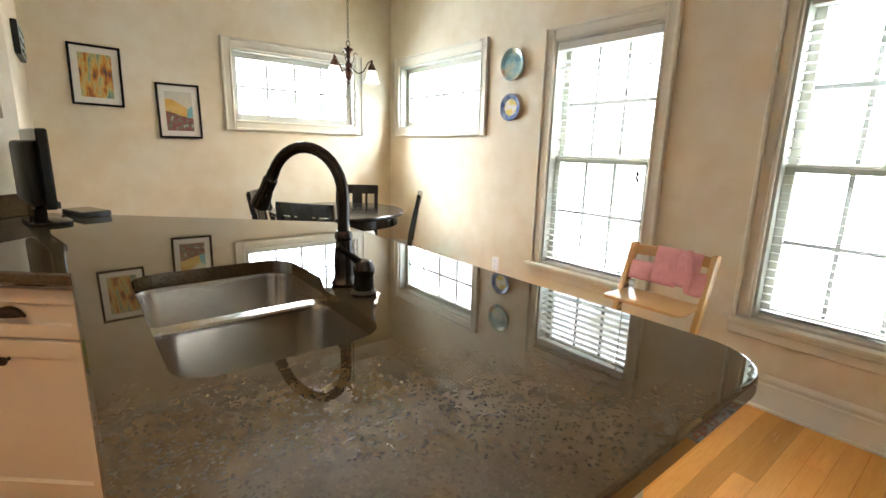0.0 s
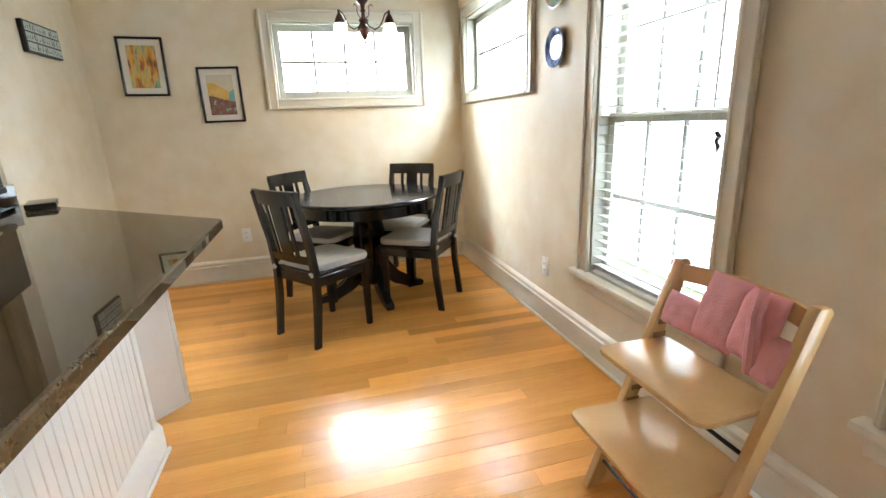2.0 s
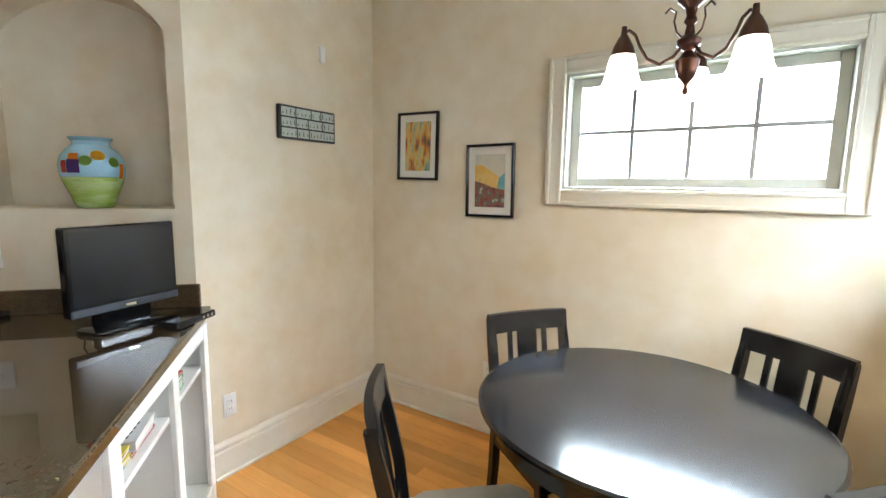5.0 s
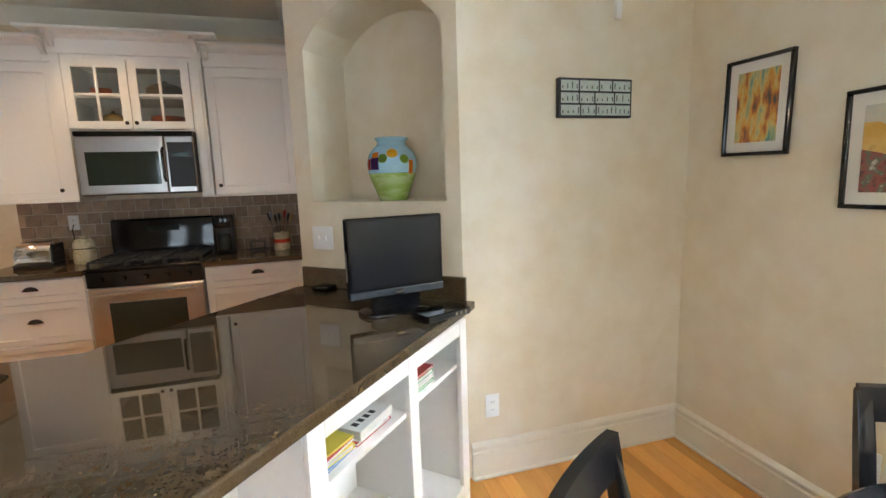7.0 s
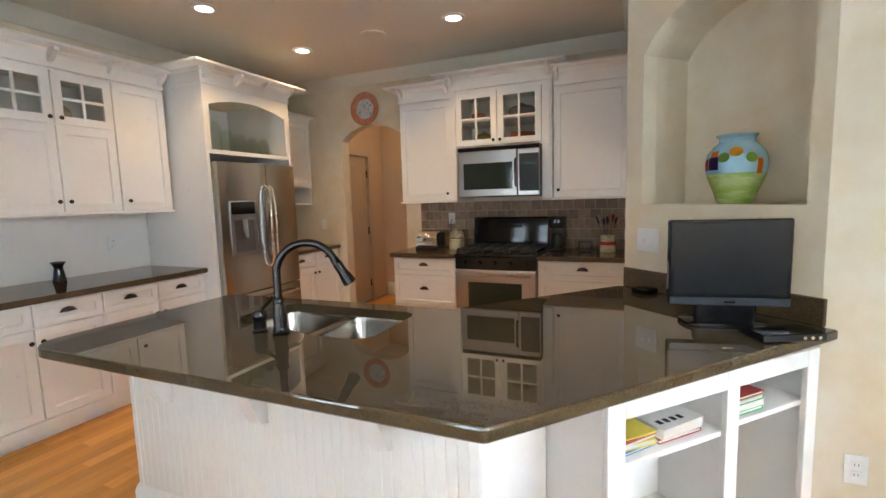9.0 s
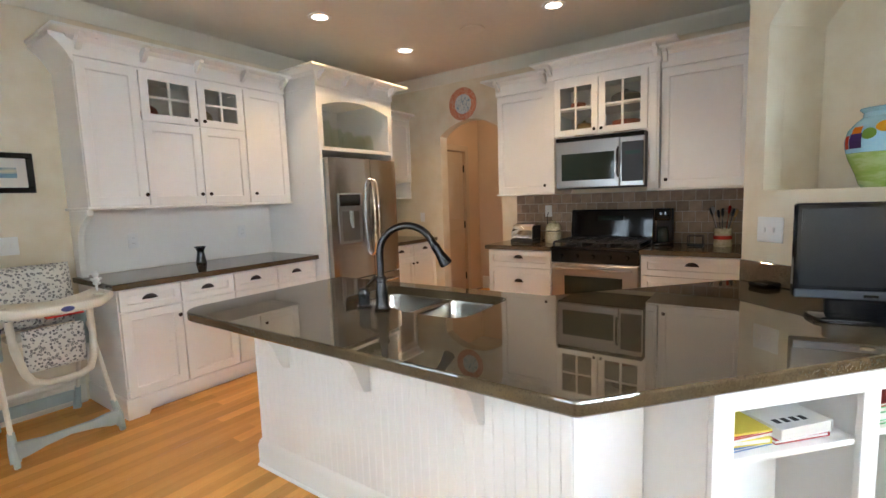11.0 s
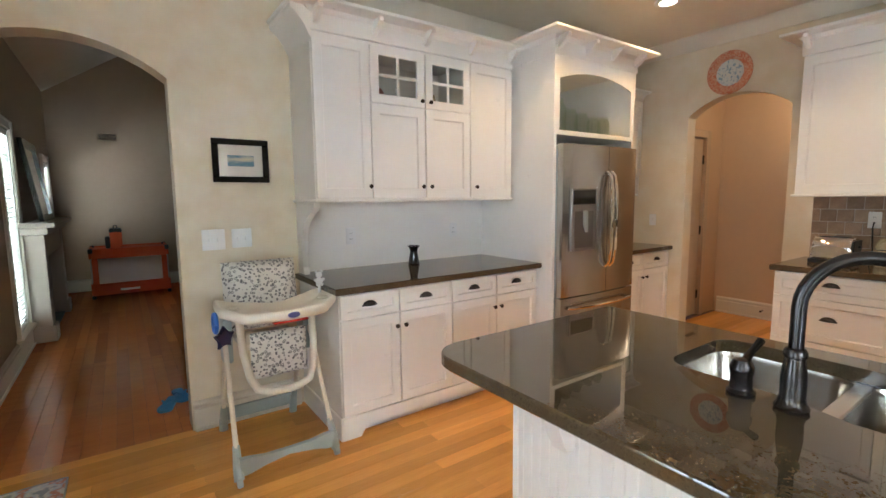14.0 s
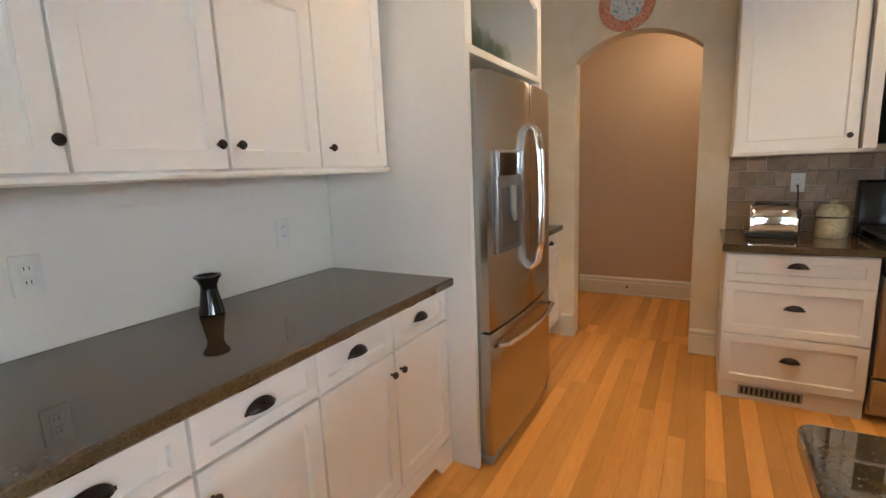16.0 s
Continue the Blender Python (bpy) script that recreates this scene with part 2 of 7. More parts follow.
def lathe(bm, prof, centre=(0, 0, 0), seg=24, m=None):
    """Turn a profile of (radius, z) round the upright through centre."""
    b = bmesh.new()
    rings = []
    for r, z in prof:
        if r < 1e-5:
            rings.append([b.verts.new((0, 0, z))])
        else:
            rings.append([b.verts.new((r * math.cos(2 * math.pi * i / seg), r * math.sin(2 * math.pi * i / seg), z)) for i in range(seg)])
    for p, q in zip(rings, rings[1:]):
        for i in range(seg):
            j = (i + 1) % seg
            if len(p) == 1 and len(q) > 1:
                b.faces.new((p[0], q[i], q[j]))
            elif len(q) == 1 and len(p) > 1:
                b.faces.new((p[i], p[j], q[0]))
            elif len(p) > 1:
                b.faces.new((p[i], p[j], q[j], q[i]))
    first, last = rings[0], rings[-1]
    if len(first) > 1 and len(last) > 1:
        for i in range(seg):
            b.faces.new((last[i], last[(i + 1) % seg], first[(i + 1) % seg], first[i]))
    elif len(first) > 1:
        b.faces.new(first[::-1])
    elif len(last) > 1:
        b.faces.new(last)
    b.transform(Matrix.Translation(centre))
    return merge(bm, b, m)


def tube(bm, pts, r, seg=10, m=None, flat=1.0):
    """A round bar along points; r may be a list of radii."""
    pts = [Vector(p) for p in pts]
    rs = r if isinstance(r, (list, tuple)) else [r] * len(pts)
    b = bmesh.new()
    rings = []
    up = Vector((0, 0, 1))
    prev = None
    for i, p in enumerate(pts):
        d = (pts[min(i + 1, len(pts) - 1)] - pts[max(i - 1, 0)]).normalized()
        if prev is None:
            s = d.cross(up if abs(d.z) < 0.95 else Vector((0, 1, 0))).normalized()
        else:
            s = (prev - d * prev.dot(d)).normalized()
        prev = s
        t = d.cross(s)
        rings.append([b.verts.new(p + s * (rs[i] * math.cos(2 * math.pi * k / seg)) + t * (rs[i] * flat * math.sin(2 * math.pi * k / seg))) for k in range(seg)])
    for p, q in zip(rings, rings[1:]):
        for k in range(seg):
            b.faces.new((p[k], p[(k + 1) % seg], q[(k + 1) % seg], q[k]))
    b.faces.new(rings[0][::-1])
    b.faces.new(rings[-1])
    return merge(bm, b, m)


def prism(bm, poly, z0, z1, bevel=0.0, m=None, seg=2):
    """An upright prism over a polygon of (x, y)."""
    b = bmesh.new()
    lo = [b.verts.new((x, y, z0)) for x, y in poly]
    hi = [b.verts.new((x, y, z1)) for x, y in poly]
    k = len(poly)
    b.faces.new(lo[::-1])
    top = b.faces.new(hi)
    for i in range(k):
        b.faces.new((lo[i], lo[(i + 1) % k], hi[(i + 1) % k], hi[i]))
    if bevel:
        es = [e for e in b.edges if abs(e.verts[0].co.z - e.verts[1].co.z) < 1e-6]
        bmesh.ops.bevel(b, geom=es, offset=bevel, segments=seg, affect="EDGES", profile=0.5)
    return merge(bm, b, m)


def rounded(poly, radii, seg=6):
    """Round the corners of a polygon."""
    out = []
    k = len(poly)
    for i, p in enumerate(poly):
        r = radii[i] if isinstance(radii, (list, tuple)) else radii
        if r <= 0:
            out.append(tuple(p))
            continue
        a, b, c = Vector(poly[i - 1]), Vector(p), Vector(poly[(i + 1) % k])
        u, v = (a - b).normalized(), (c - b).normalized()
        ang = math.acos(max(-1, min(1, u.dot(v))))
        d = r / math.tan(ang / 2)
        cen = b + (u + v).normalized() * (r / math.sin(ang / 2))
        s, e = b + u * d - cen, b + v * d - cen
        a0 = math.atan2(s.y, s.x)
        da = (math.atan2(e.y, e.x) - a0 + math.pi) % (2 * math.pi) - math.pi
        out += [(cen.x + r * math.cos(a0 + da * j / seg), cen.y + r * math.sin(a0 + da * j / seg)) for j in range(seg + 1)]
    return out


SWAPXY = Matrix(((0, 1, 0, 0), (1, 0, 0, 0), (0, 0, 1, 0), (0, 0, 0, 1)))  # (u, n, z) with u along y and n along x
# upright frame: (u, v) of a plan polygon become (u, z), and its height becomes depth along n
STAND = Matrix(((1, 0, 0, 0), (0, 0, 1, 0), (0, 1, 0, 0), (0, 0, 0, 1)))


def arch_points(u0, u1, spring, apex, k=14):
    """The curve of a segmental arch from (u0, spring) over the apex to (u1, spring)."""
    half, rise = (u1 - u0) / 2, apex - spring
    r = (half * half + rise * rise) / (2 * rise)
    a = math.asin(min(1, half / r))
    return [((u0 + u1) / 2 + r * math.sin(-a + 2 * a * i / k), apex - r + r * math.cos(-a + 2 * a * i / k)) for i in range(k + 1)]


def wall_run(bm, u0, u1, n0, n1, z1, holes, m):
    """A wall from u0 to u1, n0 to n1 thick, with holes (u0, u1, z0, z1, apex or None), sorted along u."""
    at = u0
    for a, b, lo, hi, apex in holes:
        if a > at:
            box(bm, at, a, n0, n1, 0, z1, m=m)
        if lo > 0:
            box(bm, a, b, n0, n1, 0, lo, m=m)
        if apex is None:
            box(bm, a, b, n0, n1, hi, z1, m=m)
        else:
            c = arch_points(a, b, hi, apex)
            for (p, zp), (q, zq) in zip(c, c[1:]):
                prism(bm, [(p, zp), (q, zq), (q, z1), (p, z1)], n0, n1, m=m @ STAND)
        at = b
    if at < u1:
        box(bm, at, u1, n0, n1, 0, z1, m=m)


# ---- rooms ----
EAST, NORTH, SOUTH, WEST, SIGN, CEILZ = 3.16, 4.59, -1.305, -2.175, 0.295, 2.84
I4 = Matrix.Identity(4)
NWIN = (1.605, 2.745, 1.48, 2.058)       # x0, x1, z0, z1 of the north opening
EWIN = (3.20, 4.40, 1.48, 2.07)        # y0, y1, z0, z1 of the high east opening
BIG = ((1.70, 2.46, 0.46, 2.02), (0.30, 1.06, 0.46, 2.02))
ARCHS = (2.0, 2.95, 0, 2.09, 2.262)      # to the living room
ARCHW = (-0.52, 0.305, 0, 2.125, 2.285)  # to the hall

bm = bmesh.new()
wall_run(bm, SIGN - 0.15, EAST + 0.15, NORTH, NORTH + 0.15, CEILZ, [(NWIN[0], NWIN[1], NWIN[2], NWIN[3], None)], I4)
structure("wall_north", bm, PAINT, "mottled warm beige plaster wall with a wide high window")
bm = bmesh.new()
wall_run(bm, SOUTH - 0.16, NORTH, EAST, EAST + 0.15, CEILZ, [(BIG[1][0], BIG[1][1], BIG[1][2], BIG[1][3], None), (BIG[0][0], BIG[0][1], BIG[0][2], BIG[0][3], None), (EWIN[0], EWIN[1], EWIN[2], EWIN[3], None)], SWAPXY)
structure("wall_east", bm, PAINT, "mottled warm beige plaster wall with two tall windows")
bm = bmesh.new()
wall_run(bm, WEST - 0.15, EAST, SOUTH - 0.16, SOUTH, CEILZ, [ARCHS], I4)
structure("wall_south", bm, PAINT, "mottled warm beige plaster wall with an arched opening")
bm = bmesh.new()
wall_run(bm, SOUTH, 2.66, WEST - 0.14, WEST, CEILZ, [ARCHW], SWAPXY)
structure("wall_west", bm, PAINT, "warm beige kitchen wall with an arched doorway")
bm = bmesh.new()
box(bm, SIGN - 0.15, SIGN, 3.353, NORTH, 0, CEILZ)
structure("wall_nook", bm, PAINT, "warm beige plaster wall beside the dining nook")
bm = bmesh.new()
box(bm, WEST - 0.14, -0.36, 2.66, 2.78, 0, CEILZ)
structure("wall_kitchen_end", bm, PAINT, "warm beige wall closing the kitchen run")

# diagonal wall with an arched niche: u runs from the nook corner down to the kitchen, n points into the room
_a = radians(47.5)
DIAG = Matrix(((-math.cos(_a), math.sin(_a), 0, 0.315), (-math.sin(_a), -math.cos(_a), 0, 3.375), (0, 0, 1, 0), (0, 0, 0, 1)))
bm = bmesh.new()
wall_run(bm, 0.03, 0.995, -0.10, 0.0, CEILZ, [(0.10, 0.885, 1.366, 2.135, 2.34)], DIAG)
box(bm, 0.08, 0.905, -0.36, -0.33, 1.30, 2.45, m=DIAG)
box(bm, 0.07, 0.10, -0.34, -0.1005, 1.30, 2.45, m=DIAG)
box(bm, 0.885, 0.915, -0.34, -0.1005, 1.30, 2.45, m=DIAG)
box(bm, 0.10, 0.885, -0.33, -0.1005, 1.30, 1.366, m=DIAG)
c = arch_points(0.10, 0.885, 2.135, 2.34)
for (p, zp), (q, zq) in zip(c, c[1:]):
    prism(bm, [(p, zp), (q, zq), (q, 2.45), (p, 2.45)], -0.33, -0.1005, m=DIAG @ STAND)
structure("wall_niche", bm, PAINT, "diagonal warm beige wall with an arched display niche")

bm = bmesh.new()
box(bm, WEST - 0.15, EAST + 0.15, SOUTH - 0.16, NORTH + 0.15, CEILZ, CEILZ + 0.12)
structure("ceiling", bm, CEIL, "plain warm off-white ceiling")

# hall beyond the kitchen arch
bm = bmesh.new()
box(bm, -3.72, -3.60, -0.96, 1.55, 0, 2.6)
structure("wall_hall_far", bm, HALLPAINT, "tan hall wall")
bm = bmesh.new()
wall_run(bm, -3.60, WEST - 0.14, -0.96, -0.84, 2.6, [(-3.21, -2.45, 0, 2.04, None)], I4)
structure("wall_hall_south", bm, HALLPAINT, "tan hall wall with a doorway")
bm = bmesh.new()
box(bm, -3.72, WEST - 0.14, 1.40, 1.55, 0, 2.6)
structure("wall_hall_north", bm, HALLPAINT, "tan hall wall")
bm = bmesh.new()
box(bm, -3.72, WEST - 0.14, -0.96, 1.55, 2.6, 2.7)
structure("ceiling_hall", bm, CEIL, "plain hall ceiling")

# living room beyond the south arch
LIVE, LIVW, LIVS = 3.08, -1.6, -7.25
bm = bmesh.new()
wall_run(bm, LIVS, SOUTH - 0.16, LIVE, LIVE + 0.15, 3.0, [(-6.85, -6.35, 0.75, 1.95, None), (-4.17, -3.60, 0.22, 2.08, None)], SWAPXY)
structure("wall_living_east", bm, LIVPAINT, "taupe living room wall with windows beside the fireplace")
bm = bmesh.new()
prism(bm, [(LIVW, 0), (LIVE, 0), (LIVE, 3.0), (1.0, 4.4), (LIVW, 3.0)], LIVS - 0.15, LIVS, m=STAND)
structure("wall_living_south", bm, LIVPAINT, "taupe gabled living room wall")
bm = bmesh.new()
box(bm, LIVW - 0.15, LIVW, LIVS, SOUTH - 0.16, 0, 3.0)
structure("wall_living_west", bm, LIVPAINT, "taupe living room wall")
bm = bmesh.new()
prism(bm, [(LIVW, 2.84), (LIVE, 2.84), (LIVE, 3.0), (1.0, 4.4), (LIVW, 3.0)], SOUTH - 0.18, SOUTH - 0.165, m=STAND)
structure("wall_living_north", bm, LIVPAINT, "taupe gable above the arched opening")
bm = bmesh.new()
prism(bm, [(LIVE + 0.15, 2.93), (LIVE + 0.15, 3.05), (1.0, 4.52), (1.0, 4.4)], LIVS - 0.15, SOUTH - 0.165, m=STAND)
prism(bm, [(LIVW - 0.15, 2.93), (LIVW - 0.15, 3.05), (1.0, 4.52), (1.0, 4.4)], LIVS - 0.15, SOUTH - 0.165, m=STAND)
structure("ceiling_living", bm, CEIL, "vaulted living room ceiling")

# floor body under the boards, with the ground outside
bm = bmesh.new()
box(bm, -3.72, EAST + 0.15, LIVS - 0.15, NORTH + 0.15, -0.12, -0.012)
FLOOR = structure("floor", bm, SUBFLOOR, "honey oak strip floor, glossy, with worn marks")
GRASS = mat("lawn", (0.06, 0.10, 0.03), 0.9, second=(0.09, 0.12, 0.04), scale=3, bump=0.5)
bm = bmesh.new()
prism(bm, [(-400, -400), (400, -400), (400, 400), (-400, 400)], -0.6, -0.5)
structure("ground", bm, GRASS, "lawn round the house")


# ---- trim ----
def skirting(name, u0, u1, m, wallpaint=TRIM):
    b = bmesh.new()
    prism(b, [(0.0, 0), (0.02, 0), (0.02, 0.135), (0.012, 0.142), (0.012, 0.150), (0.018, 0.156), (0.018, 0.168), (0.008, 0.182), (0.0, 0.186)], u0, u1,
          m=m @ Matrix(((0, 0, 1, 0), (1, 0, 0, 0), (0, 1, 0, 0), (0, 0, 0, 1))))
    box(b, u0, u1, 0.02, 0.036, 0, 0.02, bevel=0.006, m=m)
    return structure(name, b, wallpaint, "moulded cream baseboard", "baseboard")


def side(x, y, deg):
    """A wall frame: u along the wall, n into the room."""
    return pose(x, y, 0, 0, 0, deg)


skirting("baseboard_north", 0, EAST - SIGN - 0.002, side(EAST - 0.001, NORTH - 0.001, 180))
skirting("baseboard_east", 0, NORTH - SOUTH, side(EAST - 0.001, SOUTH, 90))
skirting("baseboard_nook", 0, NORTH - 3.372, side(SIGN + 0.001, NORTH, -90))
skirting("baseboard_south", 1.335, 1.99, side(0, SOUTH + 0.001, 0))
skirting("baseboard_south_corner", 2.96, EAST - 0.02, side(0, SOUTH + 0.001, 0))
skirting("baseboard_west_south", 0.53, 0.62, side(WEST + 0.001, 0, -90))
skirting("baseboard_west", -0.475, -0.31, side(WEST + 0.001, 0, -90))
skirting("baseboard_hall", -1.4, 0.8, side(-3.599, 0, -90))
skirting("baseboard_living_south", LIVW, LIVE - 0.02, side(0, LIVS + 0.001, 0))
skirting("baseboard_living_east", LIVS, SOUTH - 0.17, side(LIVE - 0.001, 0, 90))

CROWN = [(0.0, 0.0), (0.0, -0.115), (0.012, -0.115), (0.022, -0.095), (0.07, -0.035), (0.085, -0.02), (0.09, 0.0)]


def crown_run(name, u0, u1, m):
    b = bmesh.new()
    prism(b, CROWN, u0, u1, m=m @ Matrix.Translation((0, 0, CEILZ - 0.002)) @ Matrix(((0, 0, 1, 0), (1, 0, 0, 0), (0, 1, 0, 0), (0, 0, 0, 1))))
    return structure(name, b, TRIM, "cream crown moulding under the ceiling", "crown moulding")


crown_run("trim_north", 0, EAST - SIGN, side(EAST, NORTH - 0.001, 180))
crown_run("trim_east", 0, NORTH - SOUTH, side(EAST - 0.001, SOUTH, 90))
crown_run("trim_south", WEST, EAST, side(0, SOUTH + 0.001, 0))
crown_run("trim_west", -2.66, -SOUTH, side(WEST + 0.001, 0, -90))
crown_run("trim_nook", 0, NORTH - 3.375, side(SIGN + 0.001, NORTH, -90))
crown_run("trim_kitchen_end", -(-0.36), -WEST, side(0, 2.659, 180))
b = bmesh.new()
prism(b, CROWN, 0.03, 0.995, m=DIAG @ Matrix.Translation((0, 0.001, CEILZ - 0.002)) @ Matrix(((0, 0, 1, 0), (1, 0, 0, 0), (0, 1, 0, 0), (0, 0, 0, 1))))
structure("trim_niche", b, TRIM, "cream crown moulding above the niche", "crown moulding")


# ---- windows ----
def casing(parent, u0, u1, z0, z1, m, sill, wide=0.083):
    """Moulded casing round an opening; n = 0 is the wall face, positive into the room."""
    def board(a, b_, c_, d):
        q = bmesh.new()
        box(q, a, b_, 0.001, 0.018, c_, d, 0.004, m)
        vert = (d - c_) > (b_ - a)
        if vert:
            outer = a < (u0 + u1) / 2
            e0, e1 = (a, a + 0.022) if outer else (b_ - 0.022, b_)
            box(q, e0, e1, 0.017, 0.032, c_, d, 0.005, m)
            i0, i1 = (b_ - 0.018, b_) if outer else (a, a + 0.018)
            box(q, i0, i1, 0.017, 0.024, c_, d, 0.004, m)
        else:
            top = c_ > (z0 + z1) / 2
            e0, e1 = (d - 0.022, d) if top else (c_, c_ + 0.022)
            box(q, a, b_, 0.017, 0.034, e0, e1, 0.005, m)
            i0, i1 = (c_, c_ + 0.018) if top else (d - 0.018, d)
            box(q, a, b_, 0.017, 0.024, i0, i1, 0.004, m)
        return q
    w = wide
    part("window_casing", board(u0 - w, u0, z0 if sill else z0 - w, z1 + w), TRIM, parent)
    part("window_casing", board(u1, u1 + w, z0 if sill else z0 - w, z1 + w), TRIM, parent)
    part("window_casing", board(u0, u1, z1, z1 + w), TRIM, parent)
    if sill:
        q = bmesh.new()
        box(q, u0 - w - 0.04, u1 + w + 0.04, -0.05, 0.055, z0 - 0.028, z0, 0.008, m, 2)
        part("window_sill", q, TRIM, parent)
        q = bmesh.new()
        box(q, u0 - w - 0.015, u1 + w + 0.015, 0.001, 0.02, z0 - 0.10, z0 - 0.028, 0.005, m)
        box(q, u0 - w - 0.015, u1 + w + 0.015, 0.001, 0.03, z0 - 0.05, z0 - 0.028, 0.006, m)
        part("apron", q, TRIM, parent)
    else:
        part("window_casing", board(u0, u1, z0 - w, z0), TRIM, parent)
    # jamb lining
    q = bmesh.new()
    for a, b_, c_, d in ((u0, u0 + 0.014, z0, z1), (u1 - 0.014, u1, z0, z1), (u0 + 0.014, u1 - 0.014, z1 - 0.014, z1), (u0 + 0.014, u1 - 0.014, z0, z0 + 0.014)):
        box(q, a, b_, -0.148, 0.0, c_, d, m=m)
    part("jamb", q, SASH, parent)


def sash(parent, u0, u1, z0, z1, n, cols, rows, m, rail=0.04, edges=None):
    q = bmesh.new()
    for a, b_, c_, d in ((u0, u0 + rail, z0, z1), (u1 - rail, u1, z0, z1), (u0 + rail, u1 - rail, z0, z0 + rail), (u0 + rail, u1 - rail, z1 - rail, z1)):
        box(q, a, b_, n - 0.018, n + 0.018, c_, d, 0.003, m)
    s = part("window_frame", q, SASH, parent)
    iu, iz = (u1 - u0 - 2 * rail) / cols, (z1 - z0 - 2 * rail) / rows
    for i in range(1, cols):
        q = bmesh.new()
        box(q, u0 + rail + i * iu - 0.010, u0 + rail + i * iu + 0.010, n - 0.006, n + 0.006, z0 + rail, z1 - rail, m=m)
        part("muntin", q, GRILLE_SHADED, s)
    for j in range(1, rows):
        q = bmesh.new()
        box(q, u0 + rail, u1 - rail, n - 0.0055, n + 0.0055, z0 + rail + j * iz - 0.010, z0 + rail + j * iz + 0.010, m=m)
        part("muntin", q, GRILLE_SHADED, s)
    q = bmesh.new()
    box(q, u0 + rail - 0.004, u1 - rail + 0.004, n - 0.003, n + 0.001, z0 + rail - 0.004, z1 - rail + 0.004, m=m)
    g = part("pane", q, PANE, s)
    g.visible_shadow = False
    return s


def blind(base, u0, u1, z0, z1, n, m, label, tilt=4):
    t = thing("window_blind", (m @ Vector(((u0 + u1) / 2, n, z0)))[:], label, "window blind", "blinds of the tall windows")
    q = bmesh.new()
    box(q, u0, u1, n - 0.028, n + 0.028, z1 - 0.05, z1, 0.004, m)
    part("headrail", q, BLIND, t)
    q = bmesh.new()
    box(q, u0, u1, n - 0.024, n + 0.024, z0, z0 + 0.022, 0.005, m)
    part("bottom_rail", q, BLIND, t)
    step = 0.043
    k = int((z1 - z0 - 0.08) / step)
    mesh = None
    for i in range(k):
        z = z0 + 0.045 + i * step
        if mesh is None:
            q = bmesh.new()
            sl = Matrix.Translation((0, n, z)) @ pose(0, 0, 0, tilt, 0, 0)
            box(q, u0 + 0.004, u1 - 0.004, -0.024, 0.024, -0.0014, 0.0014, m=m @ sl)
            o = part("slat", q, BLIND, t)
            mesh = o.data
        else:
            o = new("slat", mesh)
            o.parent = t
            o.location = (0, 0, i * step)
    for u in (u0 + 0.12, (u0 + u1) / 2, u1 - 0.12):
        q = bmesh.new()
        for dn in (-0.026, 0.026):
            tube(q, [(u, n + dn, z0 + 0.01), (u, n + dn, z1 - 0.03)], 0.0011, 5, m)
        part("ladder_cord", q, BLIND, t)
    q = bmesh.new()
    tube(q, [(u0 + 0.05, n + 0.034, z1 - 0.75), (u0 + 0.05, n + 0.034, z1 - 0.03)], 0.004, 6, m)
    part("tilt_wand", q, BLIND, t)
    return t


def facing_west(y):
    """Frame of the east wall: u runs south along the wall, n into the room."""
    return Matrix(((0, -1, 0, EAST), (1, 0, 0, 0), (0, 0, 1, 0), (0, 0, 0, 1)))


ME = facing_west(0)
MN = Matrix(((1, 0, 0, 0), (0, -1, 0, NORTH), (0, 0, 1, 0), (0, 0, 0, 1)))
w = thing("window_1", (2.18, NORTH, NWIN[2]), "wide high window with moulded cream casing", "window", kind="structure")
casing(w, *NWIN, MN, False)
sash(w, NWIN[0] + 0.015, NWIN[1] - 0.015, NWIN[2] + 0.015, NWIN[3] - 0.015, -0.09, 4, 2, MN, 0.045)
w = thing("window_2", (EAST, 3.77, EWIN[2]), "high window with moulded cream casing near the corner", "window", kind="structure")
casing(w, *EWIN, ME, False)
sash(w, EWIN[0] + 0.015, EWIN[1] - 0.015, EWIN[2] + 0.015, EWIN[3] - 0.015, -0.09, 4, 2, ME, 0.045)
for i, (a, b_, c_, d) in enumerate(BIG):
    w = thing("window_%d" % (3 + i), (EAST, (a + b_) / 2, c_), "tall double-hung window with cream casing and sill", "window", kind="structure")
    casing(w, a, b_, c_, d, ME, True)
    mid = 1.235
    sash(w, a + 0.015, b_ - 0.015, mid - 0.02, d - 0.015, -0.118, 3, 2, ME, 0.045)
    lowr = sash(w, a + 0.015, b_ - 0.015, c_ + 0.015, mid + 0.02, -0.078, 3, 2, ME, 0.045)
    q = bmesh.new()
    lathe(q, [(0.0, 0.0), (0.018, 0.0), (0.014, 0.014), (0.0, 0.016)], seg=12, m=ME @ Matrix.Translation(((a + b_) / 2, -0.07, mid + 0.02)))
    part("sash_lock", q, SASH, lowr)
    blind(None, a + 0.02, b_ - 0.02, c_ + 0.004, d - 0.016, -0.03, ME, "white wide-slat blind, lowered with open slats")

